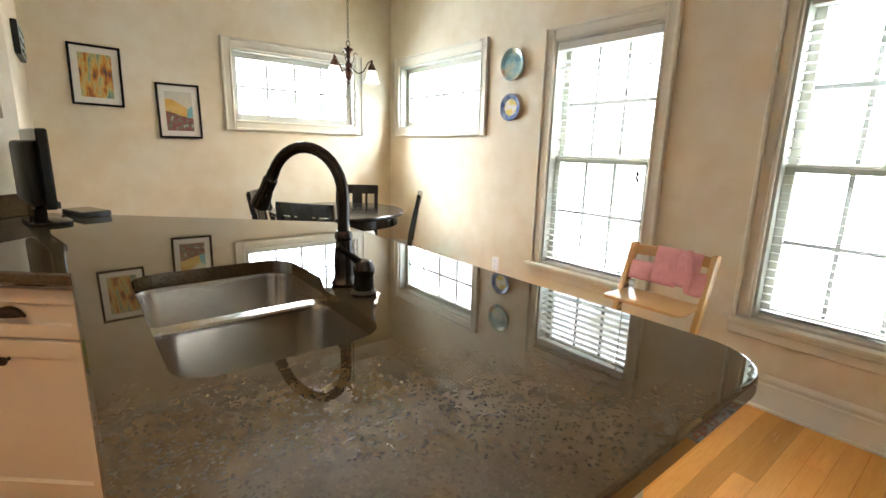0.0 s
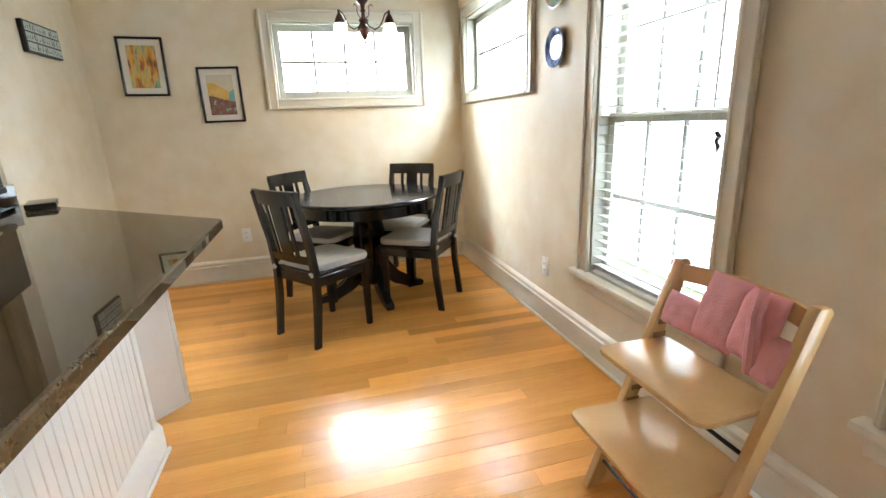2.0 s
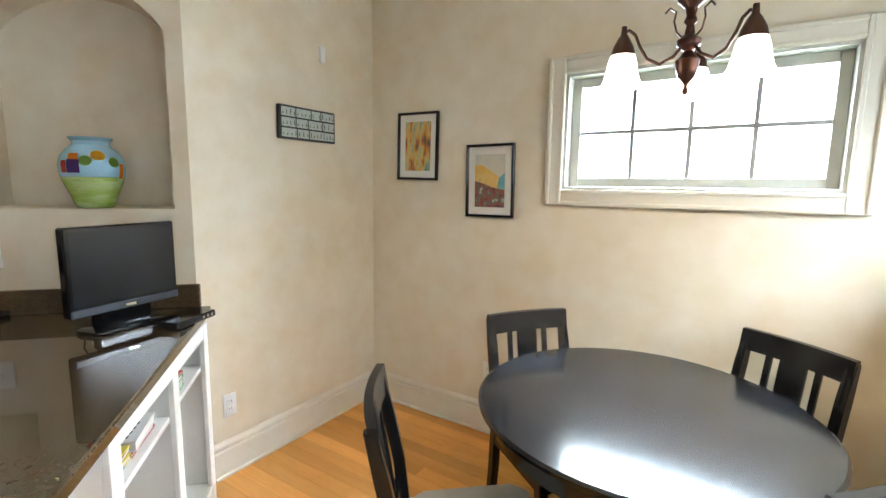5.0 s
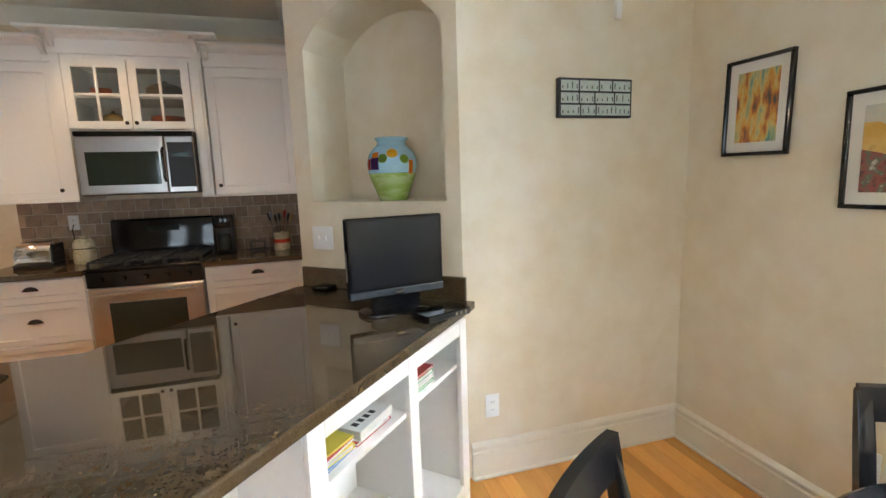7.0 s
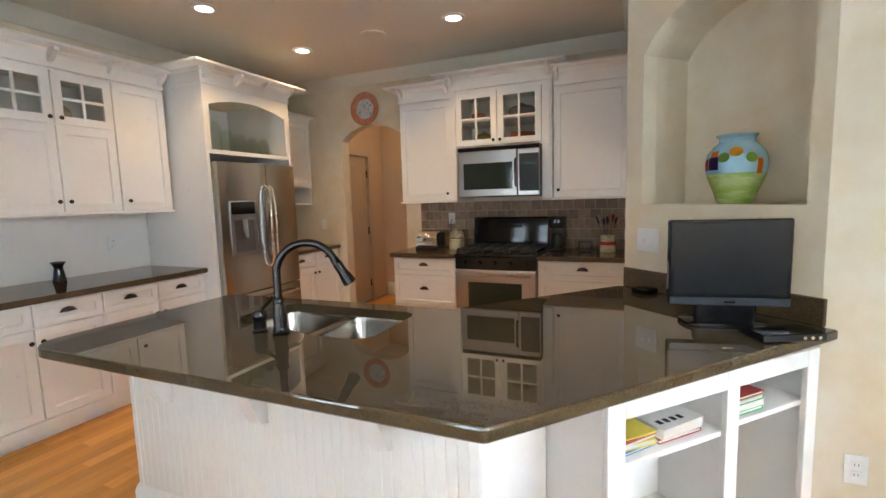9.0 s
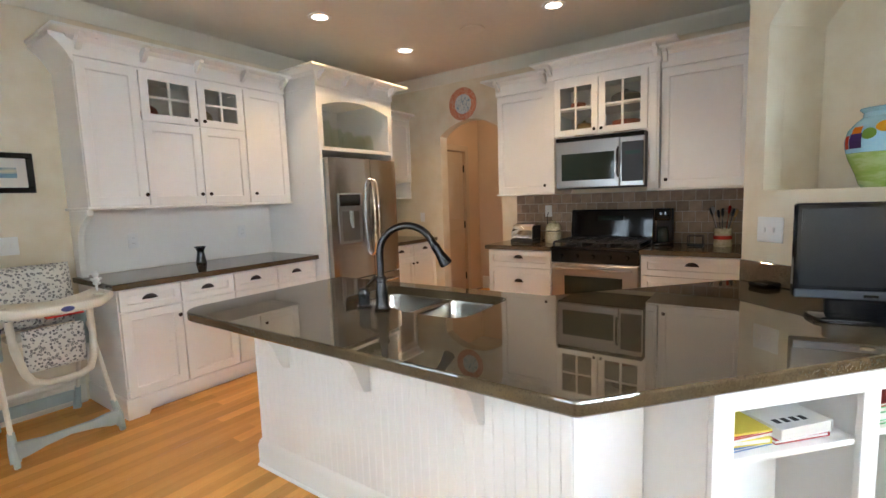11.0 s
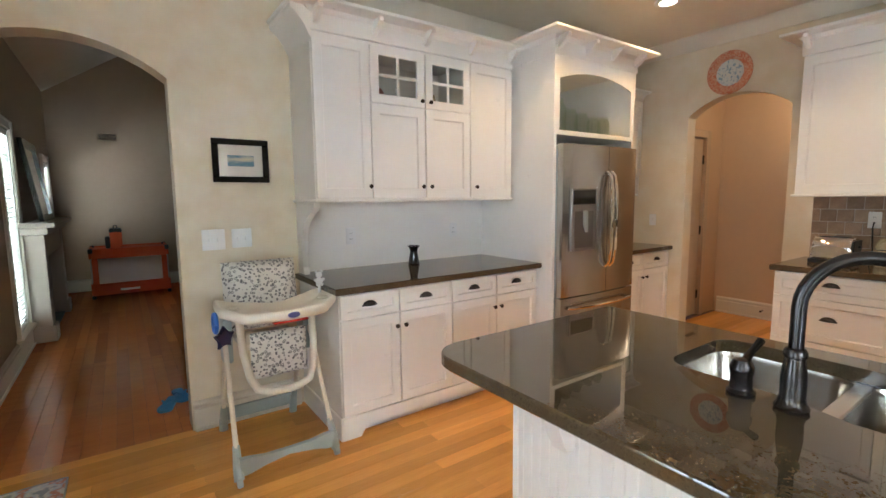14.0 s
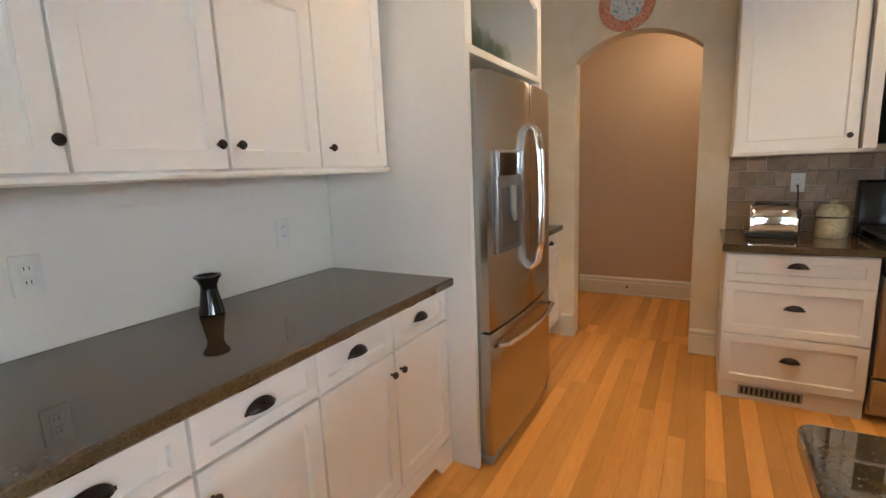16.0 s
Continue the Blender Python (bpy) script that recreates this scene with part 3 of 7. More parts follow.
# glowing panels added outside the windows; they give the rooms their daylight
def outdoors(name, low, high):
    """Emission for a daylight panel: hazy overexposed garden below a brighter overcast sky."""
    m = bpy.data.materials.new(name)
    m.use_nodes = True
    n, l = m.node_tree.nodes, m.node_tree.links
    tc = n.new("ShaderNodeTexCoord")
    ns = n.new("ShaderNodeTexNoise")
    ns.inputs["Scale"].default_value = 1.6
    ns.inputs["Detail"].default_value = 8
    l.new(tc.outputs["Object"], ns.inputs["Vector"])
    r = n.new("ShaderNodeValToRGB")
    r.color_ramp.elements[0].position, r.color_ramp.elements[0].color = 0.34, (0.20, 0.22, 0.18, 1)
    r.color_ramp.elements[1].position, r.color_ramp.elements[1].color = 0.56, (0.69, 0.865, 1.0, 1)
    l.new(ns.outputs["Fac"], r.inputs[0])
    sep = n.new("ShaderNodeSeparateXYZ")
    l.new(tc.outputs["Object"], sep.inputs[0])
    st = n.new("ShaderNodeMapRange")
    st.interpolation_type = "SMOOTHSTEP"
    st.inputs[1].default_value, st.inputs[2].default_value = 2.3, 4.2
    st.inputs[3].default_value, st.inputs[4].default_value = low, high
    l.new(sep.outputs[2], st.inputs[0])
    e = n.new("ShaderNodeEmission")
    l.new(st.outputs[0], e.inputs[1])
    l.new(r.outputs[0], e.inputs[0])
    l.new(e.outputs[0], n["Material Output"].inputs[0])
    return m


SKYGLOW = outdoors("east_daylight_panel", GARDEN_GLOW, SKY_GLOW)
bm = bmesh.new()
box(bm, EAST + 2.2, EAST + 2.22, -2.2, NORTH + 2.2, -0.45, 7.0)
structure("backdrop_east", bm, SKYGLOW, "glowing panel of hazy garden and sky, added to light the rooms", "backdrop")
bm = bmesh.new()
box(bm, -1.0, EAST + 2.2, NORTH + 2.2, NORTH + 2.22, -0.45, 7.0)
# lower part glows far stronger here, to throw light onto the south wall
structure("backdrop_north", bm, outdoors("north_daylight_panel", 40.0, NORTH_SKY), "glowing panel of hazy garden and sky, added to light the rooms", "backdrop")
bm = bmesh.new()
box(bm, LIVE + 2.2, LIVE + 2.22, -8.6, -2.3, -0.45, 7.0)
structure("backdrop_living", bm, outdoors("living_daylight_panel", LIVING_GLOW, 55.0), "glowing panel of hazy garden and sky, added to light the rooms", "backdrop")


# ---- cabinet kit: u along the front, n out of it, z up ----
def shaker(parent, u0, u1, z0, z1, n, m, name="door", rail=0.055, glazed=False, cols=2, rows=2):
    """A framed cabinet front 20 mm thick, its face at n."""
    r = min(rail, (z1 - z0) * 0.28)
    b = bmesh.new()
    steps = [(0, -0.02), (0, -0.0015), (0.0015, 0.0), (1.0, 0.0)] + ([(1.0, -0.02)] if glazed else [(1.0, -0.005), (1.12, -0.0115), (1.12, -0.02)])
    loops = []
    for k_, dn in steps:
        du, dz = (k_, k_) if k_ < 0.5 else (rail * k_, r * k_ if r == rail else r + rail * (k_ - 1))
        loops.append([b.verts.new((u, n + dn, z)) for u, z in ((u0 + du, z0 + dz), (u1 - du, z0 + dz), (u1 - du, z1 - dz), (u0 + du, z1 - dz))])
    loops.append(loops[0])
    for p_, q_ in zip(loops, loops[1:]):
        for i in range(4):
            b.faces.new((p_[i], p_[(i + 1) % 4], q_[(i + 1) % 4], q_[i]))
    o = part(name, merge(bmesh.new(), b, m), WHITE, parent)
    if not glazed:
        q = bmesh.new()
        box(q, u0 + rail, u1 - rail, n - 0.018, n - 0.011, z0 + r, z1 - r, m=m)
        part("panel", q, WHITE, o)
        return o
    iu, iz = (u1 - u0 - 2 * rail) / cols, (z1 - z0 - 2 * r) / rows
    for i in range(1, cols):
        q = bmesh.new()
        box(q, u0 + rail + i * iu - 0.009, u0 + rail + i * iu + 0.009, n - 0.016, n - 0.002, z0 + r, z1 - r, 0.002, m)
        part("muntin", q, WHITE, o)
    for j in range(1, rows):
        q = bmesh.new()
        box(q, u0 + rail, u1 - rail, n - 0.0155, n - 0.0025, z0 + r + j * iz - 0.009, z0 + r + j * iz + 0.009, 0.002, m)
        part("muntin", q, WHITE, o)
    q = bmesh.new()
    box(q, u0 + rail - 0.004, u1 - rail + 0.004, n - 0.0195, n - 0.0175, z0 + r - 0.004, z1 - r + 0.004, m=m)
    g = part("pane", q, CABGLASS, o)
    g.visible_shadow = False
    return o


def knob(parent, u, z, n, m):
    q = bmesh.new()
    lathe(q, [(0.0055, 0.0), (0.0055, 0.012), (0.013, 0.017), (0.0145, 0.022), (0.011, 0.028), (0.0, 0.030)], seg=14, m=m @ Matrix.Translation((u, n, z)) @ STAND)
    return part("knob", q, BRONZE, parent, "dark bronze round knob")


def cup(parent, u, z, n, m):
    b = bmesh.new()
    bmesh.ops.create_uvsphere(b, u_segments=20, v_segments=12, radius=1)
    bmesh.ops.delete(b, geom=[v for v in b.verts if v.co.z < -0.05 or v.co.y < -0.05], context="VERTS")
    for v in b.verts:
        v.co = Vector((v.co.x * 0.045, v.co.y * 0.026, v.co.z * 0.03))
    bmesh.ops.solidify(b, geom=b.faces[:], thickness=0.003)
    q = merge(bmesh.new(), b, m @ Matrix.Translation((u, n, z - 0.01)))
    box(q, u - 0.048, u + 0.048, n, n + 0.003, z - 0.013, z - 0.004, m=m)
    return part("cup_pull", q, BRONZE, parent, "dark bronze cup pull")


def crown_top(parent, u0, u1, nb, nf, z0, z1, m, left=True, right=True, over=0.11, corbels=5):
    """A flared cornice on top of a cabinet with a slab and little corbels."""
    h = z1 - z0
    prof = [(0.0, 0.0), (0.008, 0.0), (0.01, h - 0.055), (0.022, h - 0.045), (0.035, h - 0.03), (over - 0.012, h - 0.024), (over, h - 0.018), (over, h - 0.003), (over - 0.004, h)]
    sl, sr = (1 if left else 0), (1 if right else 0)
    t = bmesh.new()
    rings = [[t.verts.new((*p, z0 + zz)) for p in ((u0 - a * sl, nb), (u1 + a * sr, nb), (u1 + a * sr, nf + a), (u0 - a * sl, nf + a))] for a, zz in prof]
    t.faces.new(rings[0][::-1])
    t.faces.new(rings[-1])
    for p, r in zip(rings, rings[1:]):
        for i in range(4):
            t.faces.new((p[i], p[(i + 1) % 4], r[(i + 1) % 4], r[i]))
    q = merge(bmesh.new(), t, m)
    o = part("cornice", q, WHITE, parent)
    if corbels:
        k = corbels
        for i in range(k):
            u = u0 + 0.03 + (u1 - u0 - 0.06) * i / max(1, k - 1)
            c = bmesh.new()
            hgt = z1 - z0
            pr = [(0.0, hgt - 0.026), (over * 0.82, hgt - 0.026), (over * 0.82, hgt - 0.05), (over * 0.6, hgt - 0.062), (over * 0.5, hgt - 0.085), (over * 0.22, hgt - 0.105), (0, hgt - 0.115)]
            prism(c, [(a, z0 + z) for a, z in pr], -0.016, 0.016, 0.003, m=m @ Matrix.Translation((u, nf, 0)) @ Matrix(((0, 0, 1, 0), (1, 0, 0, 0), (0, 1, 0, 0), (0, 0, 0, 1))), seg=1)
            part("corbel", c, WHITE, o)
    return o


def offset(poly, d):
    """Shrink a counter-clockwise polygon by d."""
    out = []
    k = len(poly)
    for i in range(k):
        a, b_, c_ = Vector(poly[i - 1]), Vector(poly[i]), Vector(poly[(i + 1) % k])
        e, f = (b_ - a).normalized(), (c_ - b_).normalized()
        n1, n2 = Vector((-e.y, e.x)), Vector((-f.y, f.x))
        s = n1 + n2
        s = s / max(0.3, 1 + n1.dot(n2))
        out.append((b_.x + s.x * d, b_.y + s.y * d))
    return out


def slab(outer, z0, z1, hole=None, ease=0.007):
    """A stone slab with eased edges over a counter-clockwise outline, with one hole."""
    b = bmesh.new()
    inn = offset(outer, ease)
    rings = [[b.verts.new((*p, z)) for p in poly] for poly, z in ((inn, z0), (outer, z0 + ease), (outer, z1 - ease), (offset(outer, ease * 0.3), z1 - ease * 0.3), (inn, z1))]
    k = len(outer)
    for p, q in zip(rings, rings[1:]):
        for i in range(k):
            b.faces.new((p[i], p[(i + 1) % k], q[(i + 1) % k], q[i]))
    hr = [[b.verts.new((*p, z)) for p in hole] for z in (z0, z1)] if hole else None
    if hole:
        h = len(hole)
        for i in range(h):
            b.faces.new((hr[0][i], hr[0][(i + 1) % h], hr[1][(i + 1) % h], hr[1][i]))
    for idx, ring in ((0, rings[0]), (1, rings[-1])):
        es = [b.edges.get((ring[i], ring[(i + 1) % k])) for i in range(k)]
        if hole:
            es += [b.edges.get((hr[idx][i], hr[idx][(i + 1) % h])) for i in range(h)]
        bmesh.ops.triangle_fill(b, use_beauty=True, edges=es)
    return b


# ---- island with sink and raised bookcase end ----
KX0, KX1 = 0.47, 1.468
TIP = rounded([(KX0, 0.52), (KX1, 0.52), (KX1, 2.405), (0.335, 3.392), (-0.345, 2.652), (-0.33, 2.60), (0.435, 1.905)], [0.03, 0.13, 0.03, 0, 0, 0, 0.02], 7)
SINK = rounded([(0.56, 1.05), (0.95, 1.05), (0.955, 1.38), (0.995, 1.50), (0.995, 1.785), (0.56, 1.785)], [0.07, 0.08, 0.08, 0.08, 0.09, 0.07], 6)
ctop = solo("island_countertop", slab(TIP, 0.868, 0.91, SINK), GRANITE, "polished brown speckled granite countertop with undermount sink cut-out", "countertop", base=(0.9, 1.6, 0.868), smooth=12)

isl = thing("kitchen_island", (0.8, 1.5, 0.0), "white painted island base with beadboard back and corbels", "kitchen island")
q = bmesh.new()
BODY = [(0.52, 0.60), (1.115, 0.60), (1.115, 2.26), (0.97, 2.44), (0.60, 2.62), (-0.25, 2.70), (-0.28, 2.62), (0.49, 1.95)]
prism(q, BODY, 0.10, 0.66)
for (a, b_), (c_, d) in zip(BODY, BODY[1:] + BODY[:1]):
    e = Vector((c_ - a, d - b_, 0))
    mm = Matrix.Translation((a, b_, 0)) @ Matrix.Rotation(math.atan2(e.y, e.x), 4, "Z")
    box(q, 0, e.length, 0.0, 0.02, 0.66, 0.866, m=mm)
prism(q, offset(BODY, 0.06), 0.0, 0.10)
part("body", q, WHITE, isl)
# beadboard back, facing the dining nook
ME_I = Matrix(((0, 1, 0, 1.115), (1, 0, 0, 0), (0, 0, 1, 0), (0, 0, 0, 1)))
step = 0.041
bead_mesh = None
y = 0.60
k = int((2.26 - 0.60) / step)
for i in range(k):
    if bead_mesh is None:
        q = bmesh.new()
        box(q, 0.60 + 0.0003, 0.60 + step - 0.0036, 0.0, 0.012, 0.10, 0.866, 0.0012, ME_I)
        tube(q, [(0.60 + step - 0.0016, 0.0100, 0.10), (0.60 + step - 0.0016, 0.0100, 0.866)], 0.0018, 6, ME_I)
        o = part("bead_board", q, WHITE, isl)
        bead_mesh = o.data
    else:
        o = new("bead_board", bead_mesh)
        o.parent = isl
        o.location = (0, i * step, 0)
q = bmesh.new()
box(q, 0.585, 0.615, -0.02, 0.016, 0.10, 0.866, 0.004, ME_I)
part("corner_post", q, WHITE, isl)
q = bmesh.new()
box(q, 2.235, 2.275, -0.02, 0.018, 0.0, 0.866, 0.004, ME_I)
part("corner_post", q, WHITE, isl)
q = bmesh.new()
prism(q, [(0.0, 0), (0.03, 0), (0.03, 0.115), (0.022, 0.128), (0.012, 0.142), (0.0, 0.145)], 0.57, 2.29, m=ME_I @ Matrix(((0, 0, 1, 0), (1, 0, 0, 0), (0, 1, 0, 0), (0, 0, 0, 1))))
box(q, 0.57, 2.30, 0.03, 0.044, 0, 0.018, 0.005, ME_I)
part("skirting", q, WHITE, isl)
q = bmesh.new()
box(q, 0.52, 1.14, 0.572, 0.60, 0.0, 0.14, 0.004)
part("skirting", q, WHITE, isl)
q = bmesh.new()
e = Vector((0.97 - 1.115, 2.44 - 2.26, 0))
mm = Matrix.Translation((1.115, 2.26, 0)) @ Matrix.Rotation(math.atan2(e.y, e.x), 4, "Z")
box(q, 0.0, e.length, -0.014, 0.0, 0.0, 0.866, 0.002, mm)
part("return_panel", q, WHITE, isl)
for yy in (0.84, 1.38, 1.93):
    c = bmesh.new()
    pr = [(0, 0.866), (0.21, 0.866), (0.21, 0.835), (0.19, 0.82), (0.175, 0.79), (0.12, 0.765), (0.085, 0.72), (0.075, 0.66), (0.05, 0.63), (0.045, 0.60), (0, 0.585)]
    prism(c, pr, -0.032, 0.032, 0.006, m=ME_I @ Matrix.Translation((yy, 0.012, 0)) @ Matrix(((0, 0, 1, 0), (1, 0, 0, 0), (0, 1, 0, 0), (0, 0, 0, 1))))
    box(c, yy - 0.042, yy + 0.042, 0.011, 0.22, 0.85, 0.866, 0.003, ME_I)
    part("corbel", c, WHITE, isl)
# fronts on the kitchen side
e = Vector((0.49 - -0.28, 1.95 - 2.62, 0))
MK = Matrix.Translation((0.49, 1.95, 0)) @ Matrix.Rotation(math.atan2(-e.y, -e.x), 4, "Z")
for a, b_ in ((0.03, 0.49), (0.51, 0.97)):
    o = shaker(isl, a, b_, 0.69, 0.845, 0.02, MK, "drawer", 0.045)
    cup(o, (a + b_) / 2, 0.77, 0.02, MK)
    o = shaker(isl, a, b_, 0.13, 0.68, 0.02, MK)
    knob(o, b_ - 0.2, 0.62, 0.02, MK)
MKW = Matrix(((0, -1, 0, 0.52), (1, 0, 0, 0), (0, 0, 1, 0), (0, 0, 0, 1)))
for a, b_ in ((0.62, 1.03), (1.05, 1.45), (1.46, 1.86)):
    o = shaker(isl, a, b_, 0.13, 0.68, 0.02, MKW)
    knob(o, b_ - 0.05, 0.62, 0.02, MKW)
    shaker(isl, a, b_, 0.69, 0.845, 0.02, MKW, "drawer", 0.045)

# bookcase facing the nook: u from the free corner towards the nook wall
e = Vector((0.432 - 1.150, 3.315 - 2.650, 0))
BL = e.length
MB = Matrix.Translation((1.150, 2.650, 0)) @ Matrix.Rotation(math.atan2(e.y, e.x), 4, "Z") @ Matrix.Diagonal((1, -1, 1, 1))
bk = thing("bookcase", (0.70, 2.90, 0), "white open bookcase built into the island end", "bookcase")
D = -0.27
for u0, u1 in ((0.0, 0.02), (BL * 0.53 - 0.011, BL * 0.53 + 0.011), (BL - 0.02, BL)):
    q = bmesh.new()
    box(q, u0, u1, D, -0.0205, 0.002, 0.866, m=MB)
    part("side_panel", q, WHITE, bk)
q = bmesh.new()
box(q, 0.0, BL, D - 0.012, D, 0.002, 0.866, m=MB)
part("back_panel", q, WHITE, bk)
for u0, u1 in ((0.0, 0.065), (BL * 0.53 - 0.03, BL * 0.53 + 0.03), (BL - 0.065, BL)):
    q = bmesh.new()
    box(q, u0, u1, -0.02, 0.0, 0.0, 0.866, 0.002, MB)
    part("stile", q, WHITE, bk)
for u0, u1 in ((0.065, BL * 0.53 - 0.03), (BL * 0.53 + 0.03, BL - 0.065)):
    for z0, z1 in ((0.806, 0.866), (0.0, 0.11)):
        q = bmesh.new()
        box(q, u0, u1, -0.02, -0.001, z0, z1, 0.002, MB)
        part("rail", q, WHITE, bk)
for u0, u1, zs in ((0.02, BL * 0.53 - 0.011, (0.10, 0.30, 0.660)), (BL * 0.53 + 0.011, BL - 0.02, (0.10, 0.675))):
    for z in zs:
        q = bmesh.new()
        box(q, u0, u1, D, -0.022, z - 0.018, z, 0.002, MB)
        part("shelf", q, WHITE, bk)

# granite upstand along the niche wall
q = bmesh.new()
box(q, 0.012, 0.985, 0.001, 0.021, 0.9105, 1.018, 0.003, DIAG)
solo("granite_upstand", q, GRANITE, "low polished brown granite upstand behind the counter", "backsplash")

# sink
sk = thing("kitchen_sink", (0.75, 1.43, 0.70), "stainless steel undermount double bowl sink", "sink")


def bowl(x0, x1, y0, y1, depth):
    b = bmesh.new()
    rings = []
    for d, z, r in ((-0.012, 0.866, 0.075), (0.0, 0.866, 0.07), (0.004, 0.85, 0.07), (0.012, 0.90 - depth, 0.07), (0.035, 0.872 - depth, 0.06), (0.12, 0.867 - depth, 0.02)):
        rings.append([b.verts.new((*p, z)) for p in rounded([(x0 + d, y0 + d), (x1 - d, y0 + d), (x1 - d, y1 - d), (x0 + d, y1 - d)], r, 6)])
    for p, q2 in zip(rings, rings[1:]):
        k2 = len(p)
        for i in range(k2):
            b.faces.new((p[i], p[(i + 1) % k2], q2[(i + 1) % k2], q2[i]))
    b.faces.new(rings[-1])
    return b


part("bowl", bowl(0.552, 0.962, 1.042, 1.425, 0.20), SINKSTEEL, sk, smooth=70)
part("bowl", bowl(0.552, 1.003, 1.445, 1.793, 0.20), SINKSTEEL, sk, smooth=70)
q = bmesh.new()
box(q, 0.555, 0.985, 1.412, 1.458, 0.852, 0.867, 0.005)
part("divider", q, SINKSTEEL, sk)
for yy in (1.25, 1.62):
    q = bmesh.new()
    lathe(q, [(0.0, 0.004), (0.025, 0.004), (0.034, 0.006), (0.045, 0.004), (0.045, 0.0)], (0.75, yy, 0.668), 20)
    part("drain", q, CHROME, sk)

# faucet
fc = thing("kitchen_faucet", (1.02, 1.40, 0.91), "dark bronze gooseneck pull-down kitchen faucet", "faucet")
q = bmesh.new()
lathe(q, [(0.0, 0), (0.034, 0), (0.036, 0.008), (0.03, 0.016), (0.026, 0.03), (0.027, 0.07), (0.024, 0.10), (0.020, 0.125), (0.024, 0.13), (0.024, 0.14), (0.018, 0.15), (0.0, 0.15)], (1.02, 1.40, 0.91), 20)
part("base", q, PEWTER, fc)
pts = [(1.02, 1.40, 1.05), (1.02, 1.40, 1.155)]
for i in range(1, 15):
    a = math.pi * i / 14 * 0.86
    reach = 0.118 - 0.118 * math.cos(a)
    pts.append((1.02 - 0.487 * reach, 1.40 + 0.873 * reach, 1.155 + 0.118 * math.sin(a)))
q = bmesh.new()
tube(q, pts, 0.0155, 12)
part("spout", q, PEWTER, fc)
p1 = Vector(pts[-1])
dr = (Vector(pts[-1]) - Vector(pts[-2])).normalized()
q = bmesh.new()
tube(q, [p1, p1 + dr * 0.02, p1 + dr * 0.025, p1 + dr * 0.06, p1 + dr * 0.10, p1 + dr * 0.115, p1 + dr * 0.12], [0.0165, 0.0165, 0.020, 0.019, 0.026, 0.027, 0.020], 14)
part("spray_head", q, PEWTER, fc)
fh = thing("faucet_handle", (1.02, 1.292, 0.91), "dark bronze single lever faucet handle on the counter", "faucet handle")
q = bmesh.new()
lathe(q, [(0.0, 0), (0.032, 0), (0.033, 0.008), (0.026, 0.016), (0.024, 0.05), (0.028, 0.06), (0.028, 0.072), (0.02, 0.09), (0.0, 0.096)], (1.02, 1.292, 0.91), 20)
part("post", q, PEWTER, fh)
q = bmesh.new()
tube(q, [(1.02, 1.292, 0.985), (1.005, 1.295, 1.0), (0.985, 1.30, 1.018), (0.955, 1.307, 1.04)], [0.012, 0.010, 0.008, 0.010], 10)
part("lever", q, PEWTER, fh)

# ---- hutch on the south wall: u = x, n = y ----
hb = thing("hutch_base_cabinet", (0.5, -0.97, 0), "white shaker base cabinet with cup pulls and bracket feet", "base cabinet")
HF = -0.655
q = bmesh.new()
box(q, -0.292, 1.30, SOUTH + 0.003, HF, 0.11, 0.868)
box(q, -0.29, 1.285, SOUTH + 0.01, HF - 0.05, 0.0, 0.11)
part("body", q, WHITE, hb)
q = bmesh.new()
pts = [(-0.29, 0.0), (-0.19, 0.0), (-0.17, 0.03), (-0.15, 0.055), (-0.12, 0.065), (1.12, 0.065), (1.15, 0.055), (1.17, 0.03), (1.19, 0.0), (1.30, 0.0), (1.30, 0.135), (-0.29, 0.135)]
prism(q, pts, HF, HF + 0.02, m=STAND)
part("bracket_base", q, WHITE, hb)
q = bmesh.new()
box(q, 1.30, 1.315, SOUTH + 0.003, HF + 0.02, 0.0, 0.14, 0.003)
box(q, 1.30, 1.306, SOUTH + 0.003, HF + 0.02, 0.14, 0.868)
part("end_panel", q, WHITE, hb)
for a, b_, cu in ((0.915, 1.292, 1.112), (0.515, 0.905, 0.719), (0.125, 0.505, 0.326), (-0.284, 0.115, -0.071)):
    o = shaker(hb, a, b_, 0.722, 0.858, HF + 0.02, I4, "drawer", 0.04)
    cup(o, cu, 0.797, HF + 0.02, I4)
    o = shaker(hb, a, b_, 0.145, 0.712, HF + 0.02, I4)
    knob(o, a + 0.022 if cu in (1.112, 0.326) else b_ - 0.028, 0.634, HF + 0.02, I4)
q = bmesh.new()
solo("hutch_countertop", slab([(-0.294, SOUTH + 0.004), (1.335, SOUTH + 0.004), (1.335, -0.595), (-0.294, -0.595)], 0.872, 0.912), GRANITE, "polished dark brown granite countertop on the hutch", "countertop", smooth=12)
hp = bmesh.new()
box(hp, -0.29, 1.30, SOUTH + 0.001, SOUTH + 0.012, 0.914, 1.40)
solo("hutch_back_panel", hp, WHITE, "plain white painted panel above the hutch counter", "back panel")

hu = thing("hutch_wall_cabinet", (0.5, -1.1, 1.40), "cream white wall cabinet with two small glazed doors", "wall cabinet")
UF = -0.905
for nm, a, b_, n1, c_, d in (("side_body", -0.255, 0.155, UF, 1.405, 2.37), ("side_body", 0.945, 1.312, UF, 1.405, 2.37), ("lower_body", 0.155, 0.945, UF, 1.405, 2.02), ("top_panel", 0.155, 0.945, UF, 2.352, 2.37), ("back_panel", 0.155, 0.945, SOUTH + 0.02, 2.02, 2.352)):
    part(nm, one(a, b_, SOUTH + 0.003, n1, c_, d), WHITE, hu)
q = bmesh.new()
box(q, -0.26, 1.33, SOUTH + 0.003, UF + 0.035, 1.385, 1.405, 0.006)
part("light_rail", q, WHITE, hu)
